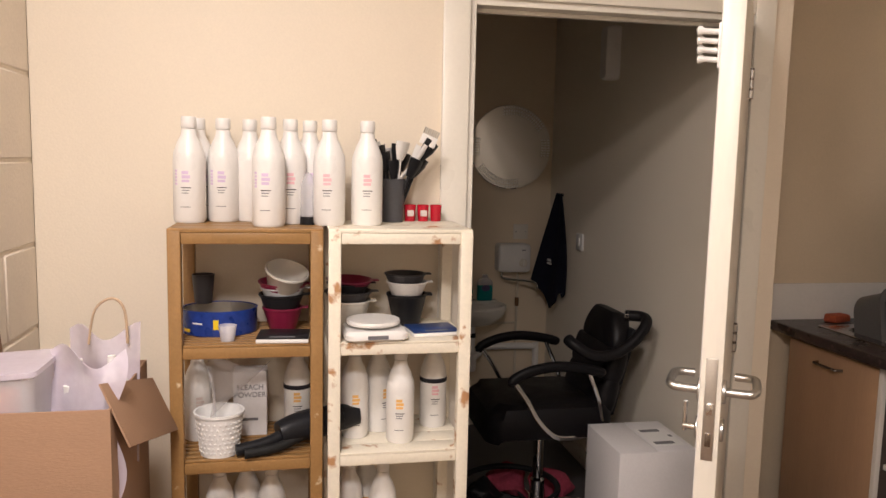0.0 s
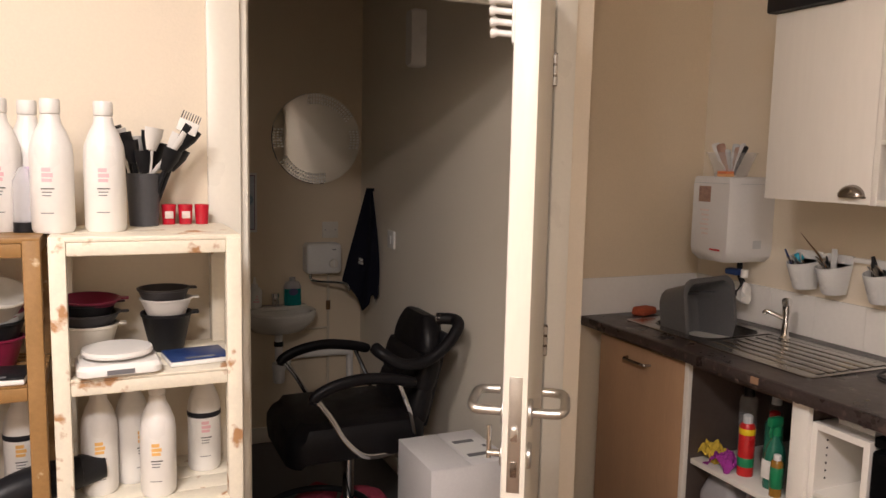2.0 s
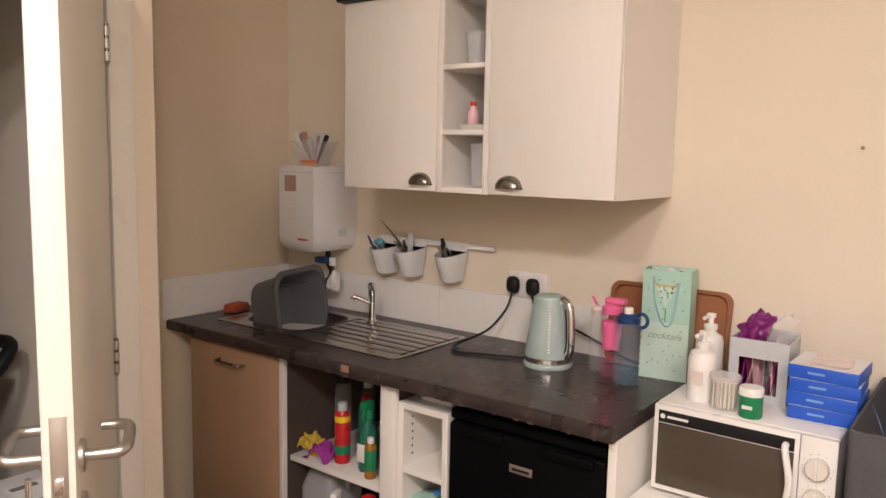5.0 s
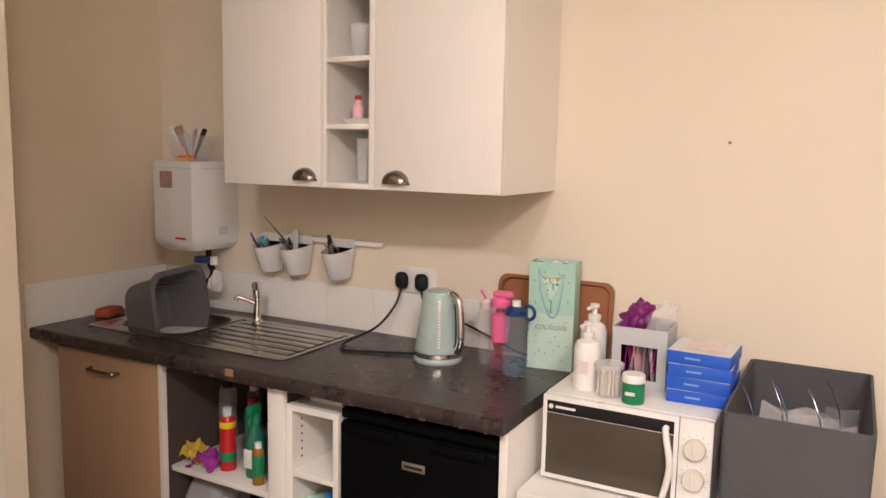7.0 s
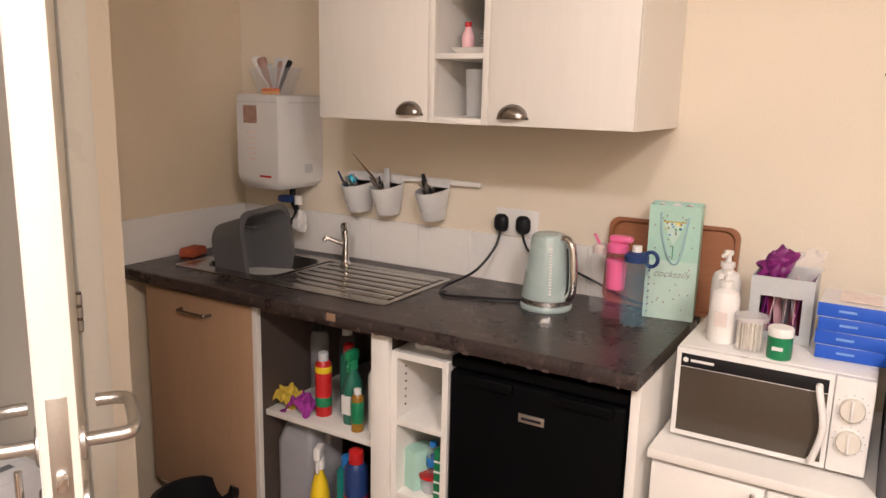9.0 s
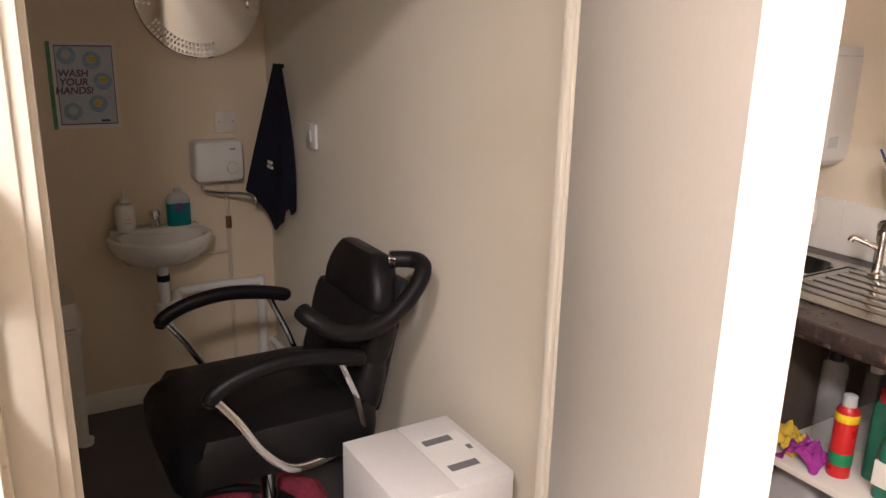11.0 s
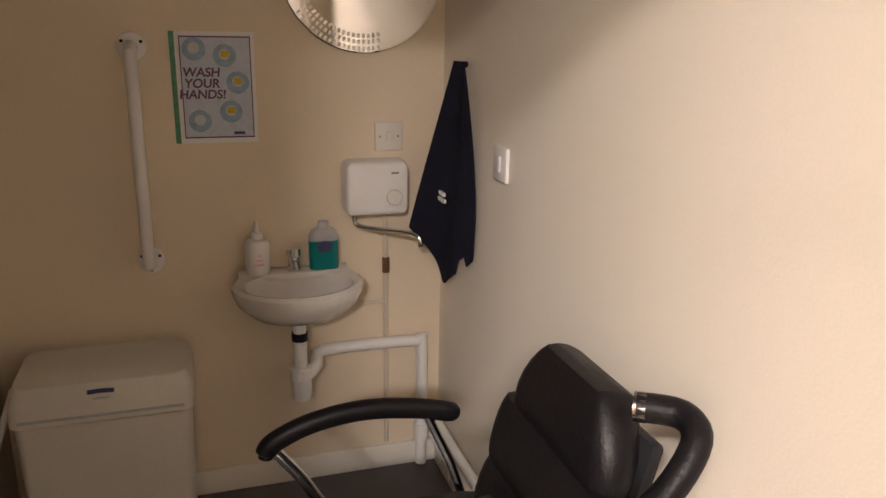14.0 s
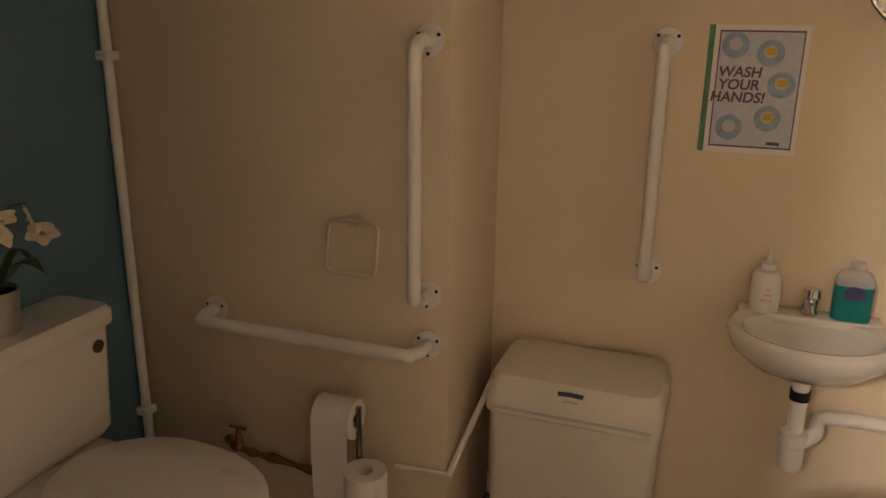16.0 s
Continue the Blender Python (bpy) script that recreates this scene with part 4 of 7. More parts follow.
def gift_bag():
    g = thing("gift_bag", (2.535, 1.335, 0.9055, 0, 0, 8), "mint green paper gift bag with gold spots and writing", "bag")
    w, d, h = 0.132, 0.085, 0.31
    bm = B()
    box(bm, 0, 0.0015, -w / 2, w / 2, 0, h), box(bm, d, d + 0.0015, -w / 2, w / 2, 0, h), box(bm, 0.0015, d, -w / 2, -w / 2 + 0.0015, 0, h), box(bm, 0.0015, d, w / 2 - 0.0015, w / 2, 0, h), box(bm, 0.0015, d, -w / 2 + 0.0015, w / 2 - 0.0015, 0, 0.002)
    part("shell", bm, MINT, g)
    part("band", box(B(), -0.0012, -0.0002, -w / 2, w / 2, 0.0, h * 0.52), MINTPALE, g)
    rnd = random.Random(5)
    for k in range(26):
        y, z = rnd.uniform(-0.05, 0.05), rnd.uniform(0.01, h - 0.02)
        part("gold_spot", box(B(), -0.0024, -0.0013 if z < h * 0.52 else -0.0003, y, y + 0.003, z, z + 0.003), BROWNMETAL, g)
    for i, (half, zt, ma) in enumerate(((0.030, 0.268, YELLOWCLOTH), (0.0285, 0.265, MINTPALE))):
        tri = B()
        loft(tri, [[(x, half, zt), (x, -half, zt), (x, 0.0, zt - half * 2.2)] for x in (-0.0016 - 0.0006 * i, -0.0004)])
        part("glass_motif", tri, ma, g)
    part("glass_stem", box(B(), -0.0016, -0.0004, -0.0012, 0.0012, 0.165, 0.203), GREENPL, g)
    for k in range(22):
        y = rnd.uniform(-0.02, 0.02)
        z = rnd.uniform(0.215 + abs(y) * 1.6, 0.262)
        part("motif_dot", box(B(), -0.0032, -0.0023, y, y + 0.004, z, z + 0.004), (BROWNMETAL, GREENPL, WHITEBLUE, YELLOW, WHITEPL)[k % 5], g)
    part("handle", tube(B(), smooth_path([(-0.003, 0.035, h - 0.02), (-0.006, 0.03, h - 0.08), (-0.006, 0.004, h - 0.15), (-0.006, -0.02, h - 0.14), (-0.004, -0.035, h - 0.03)], 5), 0.004, 8, flat=0.4), RIBBON, g, "pale ribbon handle")
    part("writing", text_bm("cocktails", 0.027, facing(-0.0016, 0, 0.125, "-x"), slant=0.45, bold=-0.0004), GREYINK, g, "handwritten word")
    part("tissue", sheet(B(), lambda u, v: (0.02 + 0.04 * u, -0.05 + 0.1 * v, h - 0.01 + 0.014 * math.sin(9 * v) * math.sin(3 * u + 1)), 4, 10, 0.001), PAPER, g)
    t = thing("tray", (KX - 0.035, 1.365, 0.9055, 0, 9, 0), "reddish brown wooden tray leaning on the wall", "tray")
    out = [[(x, px, py + 0.125) for px, py in rounded(0.36 - e, 0.25 - e, 0.03)] for e, x in ((0, 0.0), (0, -0.018), (0.02, -0.018), (0.03, -0.006))]
    part("board", loft(B(), out), TRAYWOOD, t)


gift_bag()


# under the right end of the counter: fridge, cabinet with microwave, felt bin
def fridge():
    f = thing("fridge", (2.115, 1.535, 0.0), "small black under-counter fridge", "fridge")
    part("body", box(B(), 0.045, 0.52, -0.232, 0.232, 0.02, 0.835, 0.006), FRIDGE, f)
    part("door", box(B(), 0.0, 0.04, -0.232, 0.232, 0.05, 0.80, 0.010, 3), FRIDGE, f)
    part("top_trim", box(B(), 0.006, 0.044, -0.232, 0.232, 0.806, 0.835, 0.006), FRIDGE, f)
    part("grip", box(B(), -0.012, 0.004, -0.205, -0.05, 0.772, 0.800, 0.006), FRIDGE, f)
    part("grip", box(B(), -0.012, 0.004, 0.05, 0.205, 0.772, 0.800, 0.006), FRIDGE, f)
    b = part("badge", box(B(), -0.003, -0.0002, -0.034, 0.034, 0.708, 0.730, 0.001), STEEL, f, "silver badge")
    part("badge_bar", box(B(), -0.0038, -0.0031, -0.026, 0.026, 0.715, 0.722), BLACKINK, b)
    for y in (-0.2, 0.2):
        part("foot", lathe(B(), [(0, 0), (0.018, 0), (0.018, 0.03), (0, 0.03)], 12, 0.1, y), BLACKPL, f)


fridge()


def microwave():
    c = thing("low_cabinet", (2.125, 1.0, 0), "low white cabinet carrying the microwave", "cabinet")
    part("body", box(B(), 0.02, 0.525, -0.245, 0.245, 0.06, 0.70, 0.001), MELAMINE, c)
    part("top", box(B(), -0.005, 0.528, -0.252, 0.252, 0.70, 0.722, 0.002), MELAMINE, c)
    for y0, y1 in ((0.003, 0.242), (-0.242, -0.003)):
        d = part("door", box(B(), 0.001, 0.0195, y0, y1, 0.07, 0.69, 0.002), MELAMINE, c)
        part("handle", box(B(), -0.014, 0.0008, (0.02 if y0 > 0 else -0.03), (0.03 if y0 > 0 else -0.02), 0.58, 0.68, 0.002), CHROME, d)
    m = thing("microwave", (2.205, 1.018, 0.7225), "white microwave oven with dial controls", "microwave")
    w0, w1, h = -0.19, 0.208, 0.222
    part("casing", box(B(), 0.02, 0.32, w0, w1, 0.01, h, 0.004), WHITEPL, m)
    d = part("door", box(B(), 0.0, 0.0195, -0.115, w1, 0.012, h - 0.002, 0.003), WHITEPL, m)
    part("window", box(B(), -0.002, -0.0002, -0.105, w1 - 0.012, 0.025, h - 0.045, 0.0005), MWGLASS, d, "smoked brown window")
    part("header", box(B(), -0.002, -0.0002, -0.105, w1 - 0.012, h - 0.043, h - 0.014, 0.0005), BLACKPL, d)
    part("logo_bar", box(B(), -0.0028, -0.0021, 0.125, 0.175, h - 0.031, h - 0.025), WHITEPL, d)
    part("logo_bar", lathe_x(-0.0028, 0.186, h - 0.028, 0.006, 0.0007), WHITEPL, d)
    part("handle", tube(B(), smooth_path([(-0.002, -0.088, h - 0.03), (-0.016, -0.09, h - 0.04), (-0.026, -0.104, h * 0.5), (-0.016, -0.09, 0.035), (-0.002, -0.086, 0.026)], 6), 0.0075, 10), WHITEPL, d, "white curved handle")
    p = part("control_panel", box(B(), 0.0, 0.0195, w0, -0.1165, 0.012, h - 0.002, 0.003), WHITEPL, m)
    for z in (0.155, 0.085):
        k = part("dial", lathe_x(-0.016, -0.153, z, 0.024, 0.0158), OFFWHITEPL, p)
        part("pointer", box(B(), -0.021, -0.0162, -0.1555, -0.1505, z - 0.021, z + 0.021, 0.001), WHITEPL, k)
        for i in range(12):
            a = i * math.pi / 6
            part("tick", box(B(), -0.0008, -0.0001, -0.154 + 0.030 * math.cos(a), -0.152 + 0.030 * math.cos(a), z + 0.030 * math.sin(a), z + 0.0015 + 0.030 * math.sin(a)), GREYINK, p)
    for y in (-0.16, 0.18):
        for x in (0.04, 0.3):
            part("foot", lathe(B(), [(0, 0), (0.012, 0), (0.012, 0.0098), (0, 0.0098)], 10, x, y), BLACKPL, m)


def lathe_x(x, y, z, r, h):
    bm = lathe(B(), [(0, 0), (r, 0), (r, h * 0.8), (r - min(0.002, r / 3), h), (0, h)], 24)
    bm.transform(pose(x + h, y, z, 0, -90, 0))
    return bm


microwave()
MZ = 0.7225 + 0.2225


def pump_bottle(x, y, z, h, r, name="pump_bottle", label="white pump lotion bottle"):
    b = thing(name, (x, y, z), label, "bottle")
    part("bottle", lathe(B(), [(0, 0), (r * 0.95, 0), (r, 0.008), (r, h * 0.62), (r * 0.85, h * 0.7), (r * 0.42, h * 0.75), (r * 0.42, h * 0.8), (0, h * 0.8)], 22), WHITEPL, b)
    part("pump", lathe(B(), [(r * 0.5, h * 0.79), (r * 0.5, h * 0.85), (r * 0.2, h * 0.86), (r * 0.2, h * 0.94), (r * 0.34, h * 0.95), (r * 0.34, h), (0, h)], 14), WHITEPL, b)
    part("nozzle", tube(B(), [(0, 0, h * 0.975), (-r * 1.1, 0.006, h * 0.96)], 0.005, 8), WHITEPL, b)
    part("label", box(B(), -r - 0.0012, -r + 0.002, -r * 0.4, r * 0.4, h * 0.25, h * 0.45), PALELABEL, b, "pink printed label")
    return b


pump_bottle(2.30, 1.150, MZ, 0.168, 0.033)
pump_bottle(2.42, 1.172, MZ, 0.19, 0.034)
t = thing("cotton_bud_tub", (2.27, 1.085, MZ), "clear round tub of cotton buds", "tub")
part("tub", lathe(B(), [(0, 0), (0.033, 0), (0.035, 0.075), (0.033, 0.075), (0.031, 0.003), (0, 0.003)], 24), CLEAR, t)
part("lid", lathe(B(), [(0.036, 0.07), (0.036, 0.08), (0, 0.082)], 24), FROST, t)
for k in range(36):
    a, r = k * 2.4, 0.028 * math.sqrt((k + 0.5) / 36)
    part("cotton_bud", tube(B(), [(r * math.cos(a), r * math.sin(a), 0.004), (r * math.cos(a), r * math.sin(a), 0.06), (r * math.cos(a), r * math.sin(a), 0.068)], [0.002, 0.002, 0.0035], 6), COTTON, t)
t = thing("green_tub", (2.25, 1.02, MZ), "small green tub with a white screw lid", "tub")
part("tub", lathe(B(), [(0, 0), (0.025, 0), (0.026, 0.004), (0.026, 0.05), (0, 0.05)], 24), GREENPL, t)
part("lid", lathe(B(), [(0.027, 0.0505), (0.027, 0.066), (0.025, 0.069), (0, 0.069)], 24), WHITEPL, t)
part("label_bar", box(B(), -0.0272, -0.02, -0.01, 0.012, 0.022, 0.03), WHITEPL, t)
t = thing("grey_organiser", (2.37, 1.04, MZ), "pale grey cardboard organiser with sachets", "organiser")
bm = B()
box(bm, 0, 0.003, -0.068, 0.068, 0, 0.02), box(bm, 0, 0.003, -0.068, -0.045, 0.02, 0.15), box(bm, 0, 0.003, 0.045, 0.068, 0.02, 0.15), box(bm, 0, 0.003, -0.045, 0.045, 0.105, 0.15)
box(bm, 0.003, 0.11, 0.065, 0.068, 0, 0.15), box(bm, 0.003, 0.11, -0.068, -0.065, 0, 0.15), box(bm, 0.11, 0.113, -0.068, 0.068, 0, 0.16), box(bm, 0.003, 0.11, -0.065, 0.065, 0, 0.003)
part("case", bm, LTGREY, t)
rnd = random.Random(11)
for k in range(14):
    y = -0.055 + 0.0085 * k
    top = 0.11 + rnd.uniform(0.0, 0.03)
    part("sachet", sheet(B(), lambda u, v, y=y, top=top, k=k: (0.02 + 0.07 * u, y + 0.006 * math.sin(5 * u + k) + 0.02 * v * math.sin(k), 0.004 + top * v + 0.02 * u * math.cos(k * 2.1) * v), 4, 4, 0.001), (PURPLECLOTH, MAROON, FROST, PINKINK)[k % 4], t)
for name, ma, cy, cz, lab in (("plum_bag", PLUM, 0.022, 0.165, "crumpled plum bag"), ("clear_wrap", BAGFILM, -0.038, 0.170, "crumpled clear wrapper")):
    bm = B()
    bmesh.ops.create_icosphere(bm, subdivisions=4, radius=0.032)
    for v in bm.verts:
        q = v.co * 42 + Vector((cy * 90, 0, 0))
        ridge = abs(noise.noise(q)) + 0.5 * abs(noise.noise(q * 2.1))
        v.co = Vector((v.co.x * 0.9, v.co.y * 1.15, v.co.z * 1.25 - v.co.y * 0.5)) * (0.72 + 0.75 * ridge) + Vector((0.055, cy, cz))
    part(name, bm, ma, t, lab)
for k in range(4):
    b = thing("blue_box", (2.38, 0.885, MZ + 0.031 * k, 0, 0, (2, -1, 1.5, -2)[k]), "blue and white printed carton in a stack", "box", "stack of blue cartons")
    part("carton", box(B(), -0.075, 0.075, -0.072, 0.072, 0, 0.030, 0.0015), BOXBLUE, b)
    part("top_panel", box(B(), -0.074, 0.074, -0.071, 0.071, 0.0301, 0.0306), WHITECARD, b)
    part("print_bar", box(B(), -0.0757, -0.0751, -0.005, 0.03, 0.013, 0.018), SKYPRINT, b)
solid("paper_slip", sheet(B(), lambda u, v: (2.33 + 0.09 * u, 0.84 + 0.08 * v, MZ + 0.1265 + 0.006 * u * v), 3, 3, 0.0006), PALELABEL, (0, 0, 0), "pale pink paper slip on the blue cartons", "paper")


def felt_bin():
    f = thing("felt_box", (2.40, 0.665, 0), "dark grey felt storage box full of clear visors and glasses", "storage box")
    loops = [[(px, py, z) for px, py in rounded(0.50 + e, 0.285 + e, 0.015, 3)] for e, z in ((-0.02, 0.0), (0, 0.99), (-0.012, 0.99), (-0.03, 0.82))]
    part("shell", loft(B(), loops), FELT, f)
    rnd = random.Random(3)
    for k in range(5):
        x, y = rnd.uniform(-0.16, 0.08), rnd.uniform(-0.1, 0.11)
        g = part("spectacle_frame", tube(B(), smooth_path([(x, y, 0.83), (x - 0.01, y + 0.01, 0.95), (x, y + 0.025, 0.995), (x + 0.015, y + 0.04, 1.02)], 5), 0.0014, 6), (BLUEPL, DARKMETAL, BLACKPL)[k % 3], f)
        part("lens", sheet(B(), lambda u, v, x=x, y=y: (x + 0.03 - 0.02 * math.sin(3 * u), y - 0.03 + 0.07 * u, 0.90 + 0.06 * v), 5, 3, 0.0015), CLEAR, g)
    part("film", sheet(B(), lambda u, v: (-0.17 + 0.2 * u, -0.11 + 0.2 * v, 0.93 + 0.03 * math.sin(5 * u + 2 * v) * math.cos(6 * v)), 12, 12, 0.001), BAGFILM, f)


felt_bin()
solid("nail", lathe_x(KX - 0.006, 0.898, 1.56, 0.004, 0.006), DARKMETAL, (0, 0, 0), "small dark nail in the wall", "nail")
b = thing("bucket", (1.99, 2.60, 0), "red plastic bucket with a black liner on the floor", "bucket")
part("pail", lathe(B(), [(0, 0.0), (0.10, 0.0), (0.125, 0.23), (0.132, 0.232), (0.132, 0.24), (0.12, 0.24), (0.10, 0.02), (0, 0.02)], 28), RED, b)
part("liner", lathe(B(), [(0.128, 0.20), (0.1345, 0.243), (0.118, 0.245), (0.10, 0.12), (0, 0.10)], 28), BLACKPL, b, "black bin liner")


# cleaning products in the open unit
def spray(x, y, z, h, r, body, head, label, clip=None):
    b = thing("spray_bottle", (x, y, z, 0, 0, random.Random(h * 99 + y).uniform(-25, 25)), label, "bottle")
    part("bottle", lathe(B(), [(0, 0), (r * 0.95, 0), (r, 0.01), (r, h * 0.45), (r * 0.8, h * 0.58), (r * 0.4, h * 0.7), (r * 0.35, h * 0.76), (0, h * 0.76)], 20, sy=0.8), body, b)
    part("trigger_head", box(B(), -r * 0.9, r * 0.5, -0.011, 0.011, h * 0.86, h, 0.006), head, b)
    part("neck", lathe(B(), [(r * 0.42, h * 0.74), (r * 0.42, h * 0.87), (0, h * 0.87)], 14), head, b)
    part("trigger", tube(B(), [(-r * 0.5, 0, h * 0.86), (-r * 0.75, 0, h * 0.78), (-r * 0.6, 0, h * 0.72)], 0.005, 8), head, b)
    part("label", box(B(), -r - 0.001, -r * 0.8, -r * 0.5, r * 0.5, h * 0.14, h * 0.40, 0.002), clip or PALELABEL, b)


def canister(name, x, y, z, h, r, body, cap, label, bands=()):
    b = thing(name, (x, y, z), label, "bottle")
    part("can", lathe(B(), [(0, 0), (r, 0), (r, h * 0.8), (r * 0.7, h * 0.86), (0, h * 0.86)], 22), body, b)
    part("cap", lathe(B(), [(r * 0.62, h * 0.85), (r * 0.6, h * 0.98), (r * 0.3, h), (0, h)], 18), cap, b)
    for a, c, m in bands:
        part("band", lathe(B(), [(r + 0.0002, h * a), (r + 0.0008, h * a + 0.001), (r + 0.0008, h * c - 0.001), (r + 0.0002, h * c)], 22), m, b)
    return b


SZ, FZ = 0.5265, 0.1585
canister("aerosol_can", 2.20, 2.255, SZ, 0.20, 0.025, RED, LTGREY, "red and yellow aerosol can", ((0.68, 0.78, YELLOW), (0.15, 0.3, GREENPL)))
canister("cleaner_bottle", 2.26, 2.205, SZ, 0.22, 0.027, GREENDARK, RED, "dark bottle with a red cap")
spray(2.21, 2.15, SZ, 0.225, 0.035, GREENDARK, GREENPL, "green trigger spray bottle", WHITEPL)
canister("small_bottle", 2.165, 2.100, SZ, 0.13, 0.018, AMBER, WHITEPL, "small amber bottle with a white cap", ((0.2, 0.7, GREENPL),))
canister("aerosol_can", 2.20, 2.058, SZ, 0.21, 0.024, WHITEPL, WHITEBLUE, "white aerosol can with a blue cap")
canister("cleaner_bottle", 2.30, 2.09, SZ, 0.20, 0.03, RED, BLUEPL, "red bottle with a blue cap")
canister("tall_bottle", 2.32, 2.37, SZ, 0.25, 0.03, CLEARTUB, BLACKPL, "clear pump bottle with a black top")
canister("tall_bottle", 2.36, 2.29, SZ, 0.24, 0.026, CLEAR, LTGREY, "clear empty plastic bottle")
for nm, ma, x, y, lab in (("duster", YELLOWCLOTH, 2.20, 2.395, "crumpled yellow duster on the shelf"), ("cleaning_cloth", PURPLECLOTH, 2.185, 2.325, "crumpled purple cloth on the shelf")):
    seed = Vector((x * 31, y * 17, 0))
    bm = sheet(B(), lambda u, v: ((u - 0.5) * 0.085, (v - 0.5) * 0.10, 0.0), 26, 26, 0.002)
    for v in bm.verts:
        d = max(0.0, 1 - (v.co.x / 0.05) ** 2 - (v.co.y / 0.058) ** 2)
        fold = abs(noise.noise(v.co * 34 + seed)) + 0.5 * abs(noise.noise(v.co * 75 + seed))
        v.co += Vector((0.02 * noise.noise(v.co * 40 + seed), 0.02 * noise.noise(v.co * 37 - seed), 0.03 * d ** 0.5 + 0.055 * fold * d ** 0.4))
    zmin = min(v.co.z for v in bm.verts)
    solid(nm, bm, ma, (x, y, SZ - zmin), lab, "cloth")
j = thing("jerrycan", (2.25, 2.35, FZ), "translucent white plastic jerrycan with white cap", "canister")
part("can", loft(B(), [[(px, py, z) for px, py in rounded(0.17 * s, 0.15 * s, 0.03)] for s, z in ((0.95, 0), (1, 0.01), (1, 0.25), (0.8, 0.30), (0.4, 0.325))]), FROST, j)
part("cap", lathe(B(), [(0, 0), (0.022, 0), (0.022, 0.025), (0, 0.025)], 16, -0.02, 0.03, 1, 1, 0.322), WHITEPL, j)
part("handle", tube(B(), smooth_path([(0.0, -0.02, 0.31), (0.0, -0.05, 0.335), (0.0, -0.075, 0.30), (0, -0.072, 0.25)], 4), 0.011, 8), FROST, j)
spray(2.155, 2.235, FZ, 0.29, 0.036, YELLOW, WHITEPL, "yellow trigger spray bottle with white head")
canister("cleaner_bottle", 2.20, 2.16, FZ, 0.26, 0.036, TEAL, WHITEBLUE, "teal liquid bottle with a blue cap")
canister("cleaner_bottle", 2.165, 2.105, FZ, 0.31, 0.036, BLUEPL, RED, "dark blue bottle with a red cap", ((0.5, 0.54, RED), (0.2, 0.42, PALELABEL)))
canister("cleaner_bottle", 2.21, 2.028, FZ, 0.25, 0.036, BLUEPL, RED, "dark blue bottle with red top", ((0.4, 0.44, RED),))
# narrow shelf
b = solid("teal_carton", box(B(), -0.04, 0.04, -0.028, 0.028, 0, 0.115, 0.002), MINT, (2.19, 1.90, 0.4055, 0, 0, -20), "teal printed carton on the narrow shelf", "box")
canister("small_bottle", 2.185, 1.853, 0.4055 + 0.055, 0.09, 0.018, CLEAR, WHITEBLUE, "small clear bottle with a blue label", ((0.2, 0.5, WHITEBLUE),))
t = thing("plastic_tub", (2.185, 1.853, 0.4055), "clear plastic tub with a red lid", "tub")
part("tub", lathe(B(), [(0, 0), (0.032, 0), (0.038, 0.045), (0.036, 0.045), (0, 0.004)], 20), FROST, t)
part("lid", lathe(B(), [(0.04, 0.044), (0.04, 0.053), (0, 0.0545)], 20), RED, t)
t = thing("green_carton", (2.17, 1.808, 0.4055), "green and white striped carton", "box")
part("carton", box(B(), -0.03, 0.03, -0.016, 0.016, 0, 0.145, 0.001), GREENPL, t)
for k in range(4):
    part("stripe", box(B(), -0.0308, -0.0301, -0.0155, 0.0155, 0.02 + k * 0.03, 0.026 + k * 0.03), WHITEPL, t)
solid("papers", box(B(), -0.08, 0.10, -0.06, 0.05, 0, 0.02, 0.001), PAPER, (2.25, 1.86, 0.8155), "white papers lying on the narrow shelf unit", "paper")


